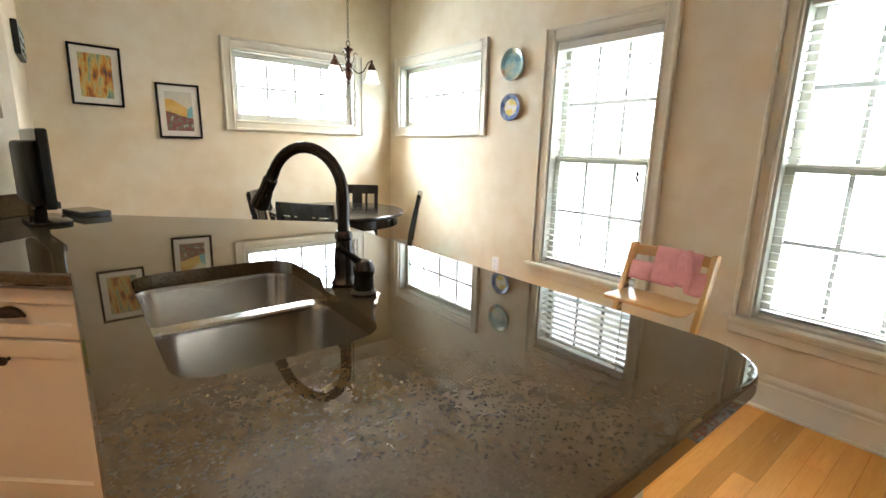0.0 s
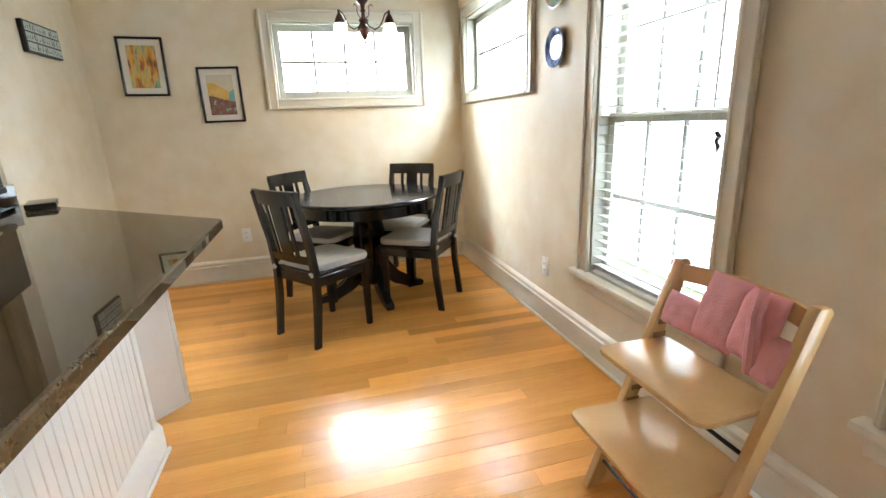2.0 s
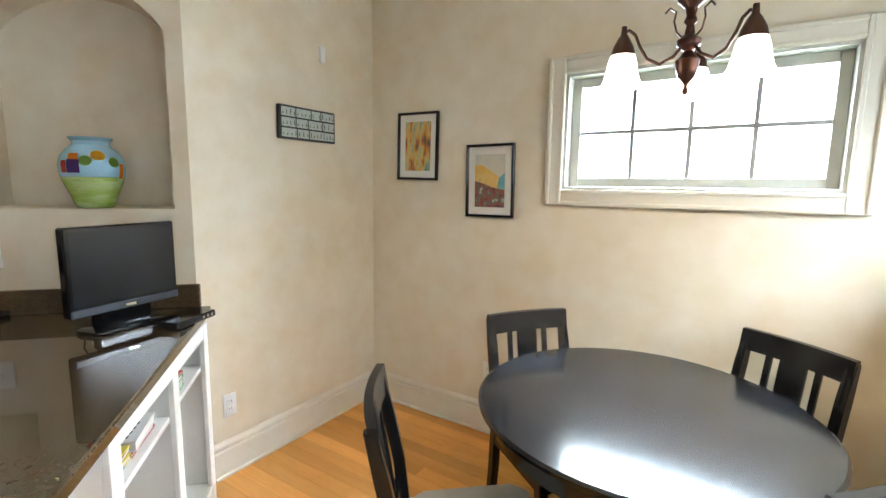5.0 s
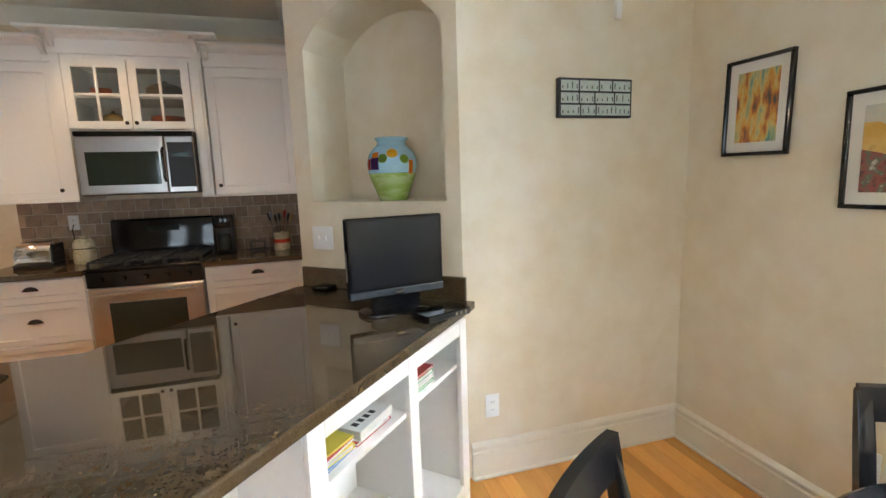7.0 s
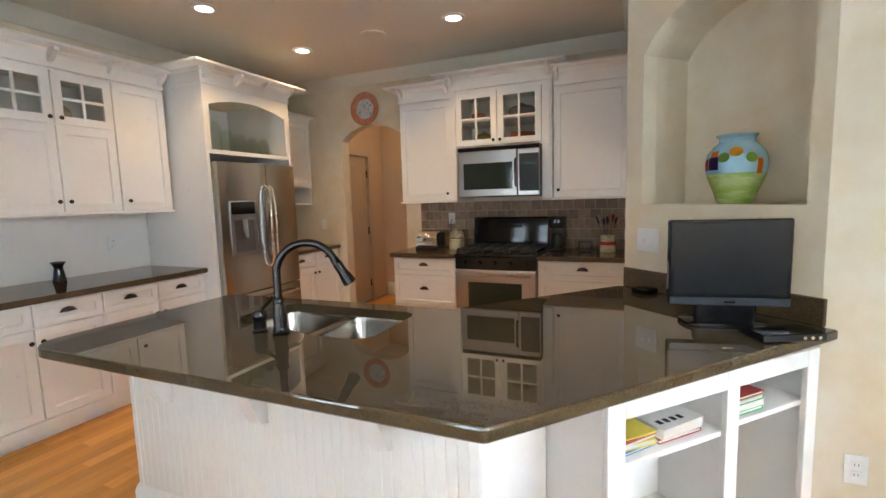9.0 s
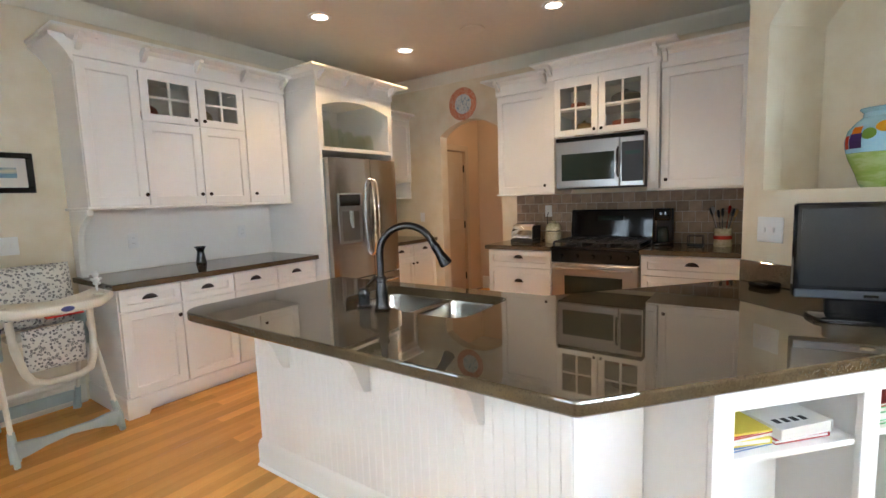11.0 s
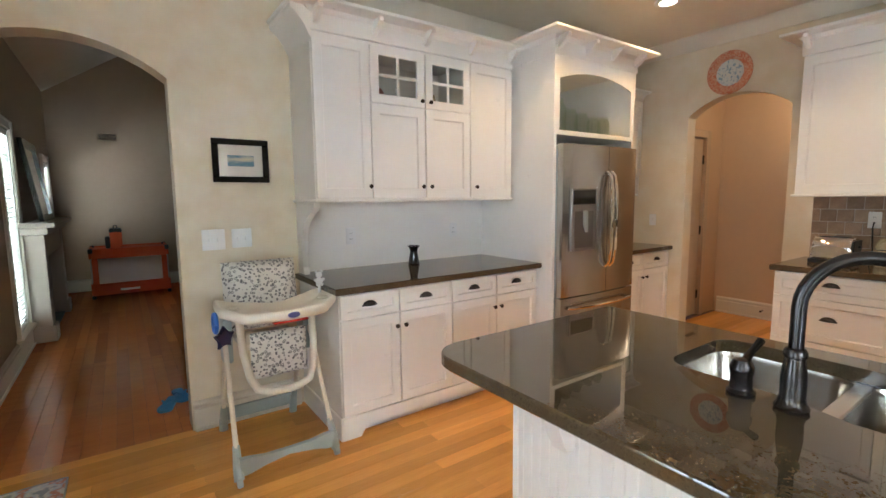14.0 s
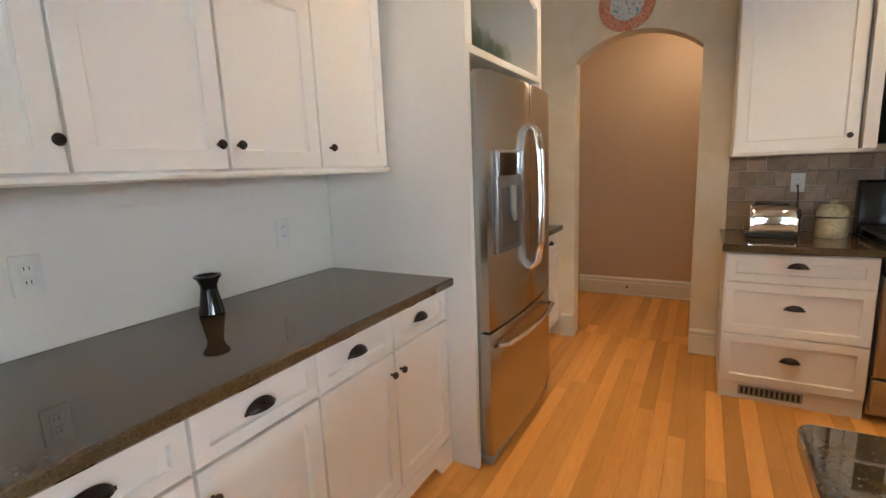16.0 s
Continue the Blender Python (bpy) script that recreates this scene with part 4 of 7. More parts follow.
for a, b_, ku in ((0.95, 1.308, 0.965), (-0.25, 0.15, 0.105)):
    o = shaker(hu, a, b_, 1.412, 2.352, UF + 0.02, I4)
    knob(o, ku if ku > 0.5 else 0.105, 1.483, UF + 0.02, I4)
for a, b_, ku in ((0.545, 0.94, 0.572), (0.16, 0.535, 0.505)):
    o = shaker(hu, a, b_, 1.412, 1.995, UF + 0.02, I4)
    knob(o, ku, 1.483, UF + 0.02, I4)
    o = shaker(hu, a, b_, 2.005, 2.352, UF + 0.02, I4, glazed=True)
    knob(o, ku, 2.045, UF + 0.02, I4)
crown_top(hu, -0.252, 1.312, SOUTH + 0.003, UF + 0.015, 2.37, 2.515, I4, False, True, 0.125, 5)
q = bmesh.new()
prism(q, [(1.313, 2.315), (1.322, 2.33), (1.345, 2.385), (1.385, 2.435), (1.415, 2.455), (1.425, 2.465), (1.425, 2.488), (1.313, 2.488)], SOUTH + 0.003, UF + 0.03, 0.003, m=STAND)
part("end_cove", q, WHITE, hu)
# bracket at the free end
q = bmesh.new()
pr = [(0.0, 1.385), (0.34, 1.385), (0.34, 1.35), (0.30, 1.33), (0.20, 1.29), (0.13, 1.22), (0.10, 1.12), (0.09, 0.96), (0.115, 0.93), (0.115, 0.914), (0.0, 0.914)]
prism(q, pr, 1.272, 1.312, 0.004, m=Matrix(((0, 0, 1, 0), (1, 0, 0, SOUTH + 0.013), (0, 1, 0, 0), (0, 0, 0, 1))), seg=1)
part("bracket", q, WHITE, hu)

# ---- refrigerator tower ----
ft = thing("refrigerator_surround", (-0.78, -0.9, 0), "white tall cabinet surround with an arched open shelf", "cabinet")
TF = -0.50
q = bmesh.new()
box(q, -0.325, -0.296, SOUTH + 0.003, TF, 0.0, 2.40)
part("side_panel", q, WHITE, ft)
q = bmesh.new()
box(q, -1.275, -1.246, SOUTH + 0.003, TF, 0.0, 2.40)
part("side_panel", q, WHITE, ft)
q = bmesh.new()
box(q, -1.246, -0.325, SOUTH + 0.02, TF - 0.002, 1.85, 1.885, 0.003)
part("shelf", q, WHITE, ft)
q = bmesh.new()
box(q, -1.246, -0.325, SOUTH + 0.003, SOUTH + 0.02, 1.80, 2.40)
part("back_panel", q, WHITE, ft)
q = bmesh.new()
ac = arch_points(-1.246 + 0.03, -0.325 - 0.03, 2.245, 2.315, 14)
for (p, zp), (r, zr) in zip(ac, ac[1:]):
    prism(q, [(p, zp), (r, zr), (r, 2.40), (p, 2.40)], TF - 0.02, TF - 0.001, m=STAND)
box(q, -1.246, -1.216, TF - 0.02, TF - 0.001, 1.885, 2.40)
box(q, -0.355, -0.325, TF - 0.02, TF - 0.001, 1.885, 2.40)
box(q, -1.246, -0.325, SOUTH + 0.02, TF - 0.02, 2.385, 2.40)
part("arched_frame", q, WHITE, ft)
crown_top(ft, -1.275, -0.296, SOUTH + 0.003, TF, 2.40, 2.55, I4, True, True, 0.13, 4)

fr = thing("refrigerator", (-0.785, -0.85, 0), "stainless steel french-door refrigerator with bottom freezer", "refrigerator")
q = bmesh.new()
box(q, -1.232, -0.338, SOUTH + 0.05, -0.50, 0.02, 1.775, 0.006)
part("body", q, GREYPL, fr)


def curved_front(x0, x1, z0, z1, bulge=0.022, nf=-0.445, k=10):
    pl = [(x0, -0.495), (x0, nf)]
    full0, full1 = -1.232, -0.338
    for i in range(k + 1):
        x = x0 + (x1 - x0) * i / k
        s = (x - full0) / (full1 - full0) * 2 - 1
        pl.append((x, nf + bulge * (1 - s * s)))
    pl += [(x1, nf), (x1, -0.495)]
    out = []
    for p in pl:
        if not out or (Vector(p) - Vector(out[-1])).length > 1e-4:
            out.append(p)
    return prism(bmesh.new(), out[::-1], z0, z1, 0.004)


FRS = mat("fridge_steel", (0.47, 0.46, 0.44), 0.25, 1.0, scale=2, stretch=(30, 30, 0.6), amount=0.12, rough_var=0.012)
dl = part("door", curved_front(-0.838, -0.338, 0.66, 1.785), FRS, fr)
drr = part("door", curved_front(-1.232, -0.844, 0.66, 1.785), FRS, fr)
dz = part("freezer_drawer", curved_front(-1.232, -0.338, 0.05, 0.65), FRS, fr)
q = bmesh.new()
box(q, -0.70, -0.41, -0.44, -0.4215, 1.00, 1.46, 0.004)
part("dispenser", q, mat("dispenser_frame", (0.26, 0.25, 0.24), 0.3, 0.8), dl)
q = bmesh.new()
box(q, -0.685, -0.425, -0.43, -0.418, 1.345, 1.45, 0.004)
part("dispenser_display", q, BLACK, dl, "black dispenser display")
q = bmesh.new()
box(q, -0.665, -0.445, -0.43, -0.4195, 1.02, 1.30, 0.006)
part("dispenser_recess", q, mat("dispenser_grey", (0.16, 0.15, 0.14), 0.35, 0.6), dl)
q = bmesh.new()
tube(q, [(-0.555, -0.412, 1.30), (-0.555, -0.41, 1.2), (-0.56, -0.40, 1.14)], [0.02, 0.02, 0.012], 8)
part("dispenser_paddle", q, GREYPL, dl)
for xx, o in ((-0.815, dl), (-0.868, drr)):
    q = bmesh.new()
    tube(q, [(xx, -0.42, 0.86), (xx, -0.385, 0.89), (xx, -0.368, 1.0), (xx, -0.36, 1.23), (xx, -0.368, 1.45), (xx, -0.385, 1.56), (xx, -0.42, 1.59)], 0.0125, 10)
    part("handle", q, CHROME, o)
q = bmesh.new()
tube(q, [(-1.16, -0.43, 0.575), (-1.14, -0.395, 0.58), (-0.95, -0.37, 0.58), (-0.785, -0.365, 0.58), (-0.62, -0.37, 0.58), (-0.43, -0.395, 0.58), (-0.41, -0.43, 0.575)], 0.0125, 10)
part("handle", q, CHROME, dz)
q = bmesh.new()
box(q, -1.225, -0.345, -0.50, -0.455, 0.0, 0.045, 0.003)
part("toe_grille", q, GREYPL, fr)

# small cabinet between the refrigerator and the hall arch
sb = thing("corner_base_cabinet", (-1.72, -0.95, 0), "white base cabinet with cup pull beside the arch", "base cabinet")
q = bmesh.new()
box(q, WEST + 0.003, -1.28, SOUTH + 0.003, -0.665, 0.10, 0.868)
box(q, WEST + 0.01, -1.285, SOUTH + 0.003, -0.72, 0.0, 0.10)
part("body", q, WHITE, sb)
for a, b_ in ((WEST + 0.01, -1.74), (-1.73, -1.29)):
    o = shaker(sb, a, b_, 0.72, 0.858, -0.645, I4, "drawer", 0.04)
    cup(o, (a + b_) / 2, 0.797, -0.645, I4)
    o = shaker(sb, a, b_, 0.13, 0.71, -0.645, I4)
    knob(o, b_ - 0.03 if a < -2 else a + 0.03, 0.64, -0.645, I4)
solo("corner_countertop", slab([(WEST + 0.004, SOUTH + 0.004), (-1.28, SOUTH + 0.004), (-1.28, -0.61), (WEST + 0.004, -0.61)], 0.872, 0.912), GRANITE, "polished dark granite countertop beside the arch", "countertop", smooth=12)
su = thing("corner_wall_cabinet", (-1.72, -1.1, 1.40), "white wall cabinet with an open cubby beside the arch", "wall cabinet")
q = bmesh.new()
box(q, WEST + 0.003, -1.28, SOUTH + 0.003, -1.0, 1.60, 2.36)
box(q, WEST + 0.003, -1.28, SOUTH + 0.003, -1.0, 1.40, 1.42)
box(q, WEST + 0.003, WEST + 0.02, SOUTH + 0.003, -1.0, 1.42, 1.60)
box(q, -1.30, -1.28, SOUTH + 0.003, -1.0, 1.42, 1.60)
part("body", q, WHITE, su)
for a, b_ in ((WEST + 0.01, -1.73), (-1.725, -1.29)):
    o = shaker(su, a, b_, 1.61, 2.35, -0.98, I4)
    knob(o, b_ - 0.03 if a < -2 else a + 0.03, 1.66, -0.98, I4)
crown_top(su, WEST + 0.003, -1.28, SOUTH + 0.003, -0.985, 2.36, 2.44, I4, False, False, 0.09, 0)

# ---- range wall: u = y, n = x ----
RB = -1.545


def drawer_bank(name, y0, y1, drawers, label):
    t = thing(name, ((WEST + RB) / 2, (y0 + y1) / 2, 0), label, "base cabinet", "base cabinets on the range wall")
    q = bmesh.new()
    box(q, y0, y1, WEST + 0.003, RB, 0.10, 0.868, m=SWAPXY)
    box(q, y0 + 0.003, y1 - 0.003, WEST + 0.003, RB - 0.004, 0.0, 0.10, m=SWAPXY)
    part("body", q, WHITE, t)
    for z0, z1 in drawers:
        o = shaker(t, y0 + 0.008, y1 - 0.008, z0, z1, RB + 0.02, SWAPXY, "drawer", 0.045)
        cup(o, (y0 + y1) / 2, (z0 + z1) / 2 + 0.02, RB + 0.02, SWAPXY)
    return t


dbank = drawer_bank("drawer_base_cabinet", 0.478, 1.135, ((0.705, 0.86), (0.405, 0.697), (0.11, 0.397)), "white three-drawer base cabinet with cup pulls")
q = bmesh.new()
box(q, 0.58, 0.88, RB - 0.003, RB + 0.004, 0.03, 0.085, m=SWAPXY)
vent = part("toe_vent", q, GREYPL, dbank)
for i in range(12):
    q = bmesh.new()
    box(q, 0.592 + i * 0.024, 0.604 + i * 0.024, RB + 0.003, RB + 0.006, 0.037, 0.078, m=SWAPXY)
    part("slot", q, BLACKMATTE, vent)
drawer_bank("drawer_base_cabinet", 1.905, 2.655, ((0.705, 0.86), (0.405, 0.697), (0.11, 0.397)), "white wide drawer base cabinet beside the range")
solo("range_wall_countertop", slab([(WEST + 0.004, 0.458), (RB + 0.05, 0.458), (RB + 0.05, 1.138), (WEST + 0.004, 1.138)], 0.872, 0.912), GRANITE, "polished dark granite countertop with small appliances", "countertop", "countertops beside the range", smooth=12)
solo("range_wall_countertop", slab([(WEST + 0.004, 1.902), (RB + 0.05, 1.902), (RB + 0.05, 2.656), (WEST + 0.004, 2.656)], 0.872, 0.912), GRANITE, "polished dark granite countertop beside the range", "countertop", "countertops beside the range", smooth=12)

UPF = -1.745


def upper(name, y0, y1, z0, z1, nf, label):
    t = thing(name, ((WEST + nf) / 2, (y0 + y1) / 2, z0), label, "wall cabinet", "wall cabinets on the range wall")
    return t


ua = upper("wall_cabinet", 0.49, 1.045, 1.405, 2.36, UPF, "cream white single-door wall cabinet")
q = bmesh.new()
box(q, 0.49, 1.045, WEST + 0.003, UPF - 0.02, 1.405, 2.37, m=SWAPXY)
part("body", q, WHITE, ua)
o = shaker(ua, 0.495, 1.04, 1.412, 2.352, UPF, SWAPXY)
knob(o, 1.0, 1.475, UPF, SWAPXY)
q = bmesh.new()
box(q, 0.478, 1.10, WEST + 0.003, UPF + 0.02, 1.388, 1.405, 0.005, SWAPXY)
part("light_rail", q, WHITE, ua)
crown_top(ua, 0.49, 1.04, WEST + 0.003, UPF - 0.005, 2.37, 2.525, SWAPXY, True, False, 0.12, 2)
ub = upper("wall_cabinet", 1.05, 2.0, 1.90, 2.40, UPF, "cream white wall cabinet with two glazed doors above the microwave")
NF = -1.70
for nm, a, b_, n0, n1, c_, d in (("side_panel", 1.05, 1.105, WEST + 0.003, NF - 0.005, 1.405, 2.42), ("side_panel", 1.915, 2.0, WEST + 0.003, NF - 0.005, 1.405, 2.42), ("bottom_panel", 1.105, 1.915, WEST + 0.003, NF - 0.02, 1.885, 1.90), ("top_panel", 1.105, 1.915, WEST + 0.003, NF - 0.02, 2.39, 2.42), ("back_panel", 1.105, 1.915, WEST + 0.003, WEST + 0.02, 1.90, 2.39), ("shelf", 1.105, 1.915, WEST + 0.02, NF - 0.03, 2.125, 2.14)):
    part(nm, one(a, b_, n0, n1, c_, d, m=SWAPXY), WHITE, ub)
q = bmesh.new()
box(q, 1.93, 1.985, NF - 0.006, NF + 0.006, 1.46, 2.34, 0.003, SWAPXY)
part("pilaster_panel", q, WHITE, ub)
for a, b_, ku in ((1.11, 1.505, 1.478), (1.512, 1.91, 1.54)):
    o = shaker(ub, a, b_, 1.905, 2.388, NF, SWAPXY, glazed=True)
    knob(o, ku, 1.945, NF, SWAPXY)
crown_top(ub, 1.05, 2.0, WEST + 0.003, NF - 0.003, 2.42, 2.57, SWAPXY, True, True, 0.13, 2)
uc = upper("wall_cabinet", 2.005, 2.655, 1.405, 2.36, UPF, "cream white single-door wall cabinet")
q = bmesh.new()
box(q, 2.005, 2.656, WEST + 0.003, UPF - 0.02, 1.405, 2.37, m=SWAPXY)
part("body", q, WHITE, uc)
o = shaker(uc, 2.01, 2.62, 1.412, 2.352, UPF, SWAPXY)
knob(o, 2.05, 1.475, UPF, SWAPXY)
q = bmesh.new()
box(q, 1.905, 2.656, WEST + 0.003, UPF + 0.02, 1.388, 1.405, 0.005, SWAPXY)
part("light_rail", q, WHITE, uc)
crown_top(uc, 2.005, 2.656, WEST + 0.003, UPF - 0.005, 2.37, 2.525, SWAPXY, False, False, 0.12, 2)

# microwave
mw = thing("microwave", (-1.9, 1.535, 1.425), "stainless over-the-range microwave with black window", "microwave")
q = bmesh.new()
box(q, 1.158, 1.912, WEST + 0.005, -1.635, 1.428, 1.88, 0.004, SWAPXY)
part("body", q, BLACKMATTE, mw)
q = bmesh.new()
box(q, 1.16, 1.91, -1.634, -1.60, 1.845, 1.878, 0.003, SWAPXY)
part("vent_grille", q, BLACK, mw)
q = bmesh.new()
box(q, 1.16, 1.715, -1.634, -1.598, 1.435, 1.842, 0.006, SWAPXY)
d = part("door", q, STEELH, mw)
q = bmesh.new()
box(q, 1.215, 1.675, -1.599, -1.595, 1.50, 1.735, 0.002, SWAPXY)
part("window", q, DARKGLASS, d)
q = bmesh.new()
tube(q, [(1.705, -1.598, 1.52), (1.705, -1.57, 1.54), (1.705, -1.57, 1.74), (1.705, -1.598, 1.76)], 0.010, 8, SWAPXY)
part("handle", q, BLACK, d)
q = bmesh.new()
box(q, 1.72, 1.91, -1.634, -1.600, 1.435, 1.842, 0.006, SWAPXY)
cp = part("control_panel", q, STEELH, mw)
q = bmesh.new()
box(q, 1.735, 1.905, -1.601, -1.597, 1.475, 1.80, 0.002, SWAPXY)
part("keypad", q, BLACKMATTE, cp)
for i in range(5):
    for j in range(3):
        q = bmesh.new()
        box(q, 1.762 + j * 0.042, 1.792 + j * 0.042, -1.5975, -1.5955, 1.515 + i * 0.034, 1.535 + i * 0.034, m=SWAPXY)
        part("key", q, BLACKMATTE, cp)
q = bmesh.new()
box(q, 1.762, 1.88, -1.5975, -1.5955, 1.695, 1.725, m=SWAPXY)
part("display", q, mat("lcd_green", (0.03, 0.06, 0.05), 0.2), cp)

# range
rg = thing("gas_range", (-1.82, 1.52, 0), "stainless gas range with black cooktop and backguard", "range")
q = bmesh.new()
box(q, 1.142, 1.898, WEST + 0.03, -1.55, 0.03, 0.895, 0.004, SWAPXY)
part("body", q, STEELH, rg)
q = bmesh.new()
box(q, 1.142, 1.898, WEST + 0.03, -1.51, 0.895, 0.918, 0.006, SWAPXY)
part("cooktop", q, BLACK, rg)
q = bmesh.new()
pr = [(WEST + 0.025, 0.918), (WEST + 0.125, 0.918), (WEST + 0.125, 1.03), (WEST + 0.10, 1.21), (WEST + 0.085, 1.225), (WEST + 0.025, 1.225)]
prism(q, pr, 1.142, 1.898, 0.005, m=Matrix(((1, 0, 0, 0), (0, 0, 1, 0), (0, 1, 0, 0), (0, 0, 0, 1))))
bg = part("backguard", q, BLACK, rg)
q = bmesh.new()
box(q, 1.40, 1.64, WEST + 0.105, WEST + 0.121, 1.12, 1.165, 0.003, SWAPXY)
part("clock_panel", q, DARKGLASS, bg)
q = bmesh.new()
box(q, 1.142, 1.898, -1.549, -1.512, 0.775, 0.893, 0.006, SWAPXY)
kp = part("control_panel", q, BLACK, rg)
for i in range(5):
    q = bmesh.new()
    lathe(q, [(0.0, 0.03), (0.016, 0.03), (0.02, 0.0), (0.0, 0.0)], seg=14, m=SWAPXY @ Matrix.Translation((1.235 + i * 0.142, -1.512, 0.835)) @ STAND)
    part("knob", q, BLACK, kp)
q = bmesh.new()
box(q, 1.146, 1.894, -1.549, -1.505, 0.25, 0.768, 0.008, SWAPXY)
od = part("oven_door", q, STEELH, rg)
q = bmesh.new()
box(q, 1.27, 1.77, -1.506, -1.502, 0.36, 0.66, 0.002, SWAPXY)
part("window", q, DARKGLASS, od)
q = bmesh.new()
tube(q, [(1.20, -1.505, 0.725), (1.20, -1.465, 0.73), (1.30, -1.455, 0.73), (1.74, -1.455, 0.73), (1.84, -1.465, 0.73), (1.84, -1.505, 0.725)], 0.011, 8, SWAPXY)
part("handle", q, STEELH, od)
q = bmesh.new()
box(q, 1.146, 1.894, -1.549, -1.508, 0.06, 0.24, 0.008, SWAPXY)
part("storage_drawer", q, STEELH, rg)
for cy in (1.27, 1.52, 1.77):
    for cx in (-1.68, -1.92):
        if cy == 1.52 and cx == -1.92:
            continue
        q = bmesh.new()
        lathe(q, [(0.0, 0.022), (0.03, 0.022), (0.034, 0.012), (0.05, 0.010), (0.05, 0.0), (0, 0)], (cx, cy, 0.918), 18)
        part("burner", q, BLACKMATTE, rg)
for y0 in (1.155, 1.402, 1.649):
    q = bmesh.new()
    y1 = y0 + 0.236
    for yy in (y0, y1, (y0 + y1) / 2):
        box(q, -2.03, -1.55, yy - 0.006, yy + 0.006, 0.948, 0.962, 0.002)
    for xx in (-2.03, -1.92, -1.80, -1.68, -1.55):
        box(q, xx - 0.006, xx + 0.006, y0, y1, 0.949, 0.963, 0.002)
    for xx in (-2.03, -1.55):
        for yy in (y0, y1):
            box(q, xx - 0.008, xx + 0.008, yy - 0.008, yy + 0.008, 0.918, 0.95)
    part("grate", q, BLACKMATTE, rg)

# ---- round table ----
TX, TY = 2.17, 3.815
tb = thing("round_dining_table", (TX, TY, 0), "black painted round pedestal dining table", "table", local=True)
q = bmesh.new()
lathe(q, [(0.0, 0.730), (0.50, 0.730), (0.53, 0.737), (0.545, 0.750), (0.545, 0.760), (0.535, 0.767), (0.0, 0.767)], seg=72)
part("tabletop", q, BLACKWOOD, tb)
q = bmesh.new()
lathe(q, [(0.40, 0.660), (0.49, 0.660), (0.49, 0.730), (0.40, 0.730)], seg=64)
part("apron", q, BLACKWOOD, tb)
q = bmesh.new()
lathe(q, [(0.0, 0.10), (0.095, 0.10), (0.115, 0.13), (0.118, 0.16), (0.105, 0.18), (0.112, 0.21), (0.118, 0.3), (0.118, 0.50), (0.105, 0.56), (0.115, 0.585), (0.105, 0.61), (0.17, 0.71), (0.17, 0.730), (0, 0.730)], seg=28)
part("pedestal", q, BLACKWOOD, tb)
for i in range(4):
    q = bmesh.new()
    mm = pose(0, 0, 0, 0, 0, 10 + 90 * i)
    prism(q, [(0.06, 0.30), (0.06, 0.14), (0.16, 0.06), (0.30, 0.0), (0.40, 0.0), (0.41, 0.03), (0.39, 0.05), (0.33, 0.06), (0.22, 0.13), (0.14, 0.24)], -0.028, 0.028, 0.006, m=mm @ STAND)
    part("foot", q, BLACKWOOD, tb)

# ---- dining chairs: front towards +x, base between the feet ----
ch = thing("dining_chair", (0, 0, 0), "black painted slat-back dining chair with pale seat pad", "chair", "chairs round the table", local=True)
q = bmesh.new()
sp = rounded([(-0.19, -0.19), (0.23, -0.215), (0.23, 0.215), (-0.19, 0.19)], 0.03, 4)
prism(q, sp, 0.425, 0.447, 0.005)
part("seat", q, BLACKWOOD, ch)
q = bmesh.new()
box(q, -0.18, 0.205, -0.20, -0.18, 0.365, 0.425, 0.003)
box(q, -0.18, 0.205, 0.18, 0.20, 0.365, 0.425, 0.003)
box(q, 0.185, 0.205, -0.18, 0.18, 0.365, 0.425, 0.003)
box(q, -0.19, -0.17, -0.165, 0.165, 0.365, 0.425, 0.003)
part("seat_frame", q, BLACKWOOD, ch)
for s in (-1, 1):
    q = bmesh.new()
    y0, y1 = sorted((s * 0.165, s * 0.205))
    b = bmesh.new()
    sec = [(0.16, 0.20, 0.425), (0.175, 0.205, 0.0)]
    lo = [b.verts.new(p) for p in ((0.175, y0 + 0.004, 0.0), (0.208, y0 + 0.004, 0.0), (0.208, y1 - 0.004, 0.0), (0.175, y1 - 0.004, 0.0))]
    hi = [b.verts.new(p) for p in ((0.165, y0, 0.425), (0.21, y0, 0.425), (0.21, y1, 0.425), (0.165, y1, 0.425))]
    b.faces.new(lo[::-1])
    b.faces.new(hi)
    for i in range(4):
        b.faces.new((lo[i], lo[(i + 1) % 4], hi[(i + 1) % 4], hi[i]))
    bmesh.ops.bevel(b, geom=b.edges[:], offset=0.004, segments=1, affect="EDGES")
    merge(q, b)
    part("leg", q, BLACKWOOD, ch)
    q = bmesh.new()
    prof = [(-0.245, 0.0), (-0.205, 0.0), (-0.175, 0.25), (-0.165, 0.43), (-0.185, 0.61), (-0.222, 0.78), (-0.256, 0.912), (-0.284, 0.907), (-0.259, 0.78), (-0.223, 0.61), (-0.205, 0.43), (-0.215, 0.25)]
    prism(q, prof, s * 0.185 - 0.017, s * 0.185 + 0.017, 0.005, m=STAND, seg=1)
    part("back_leg", q, BLACKWOOD, ch)


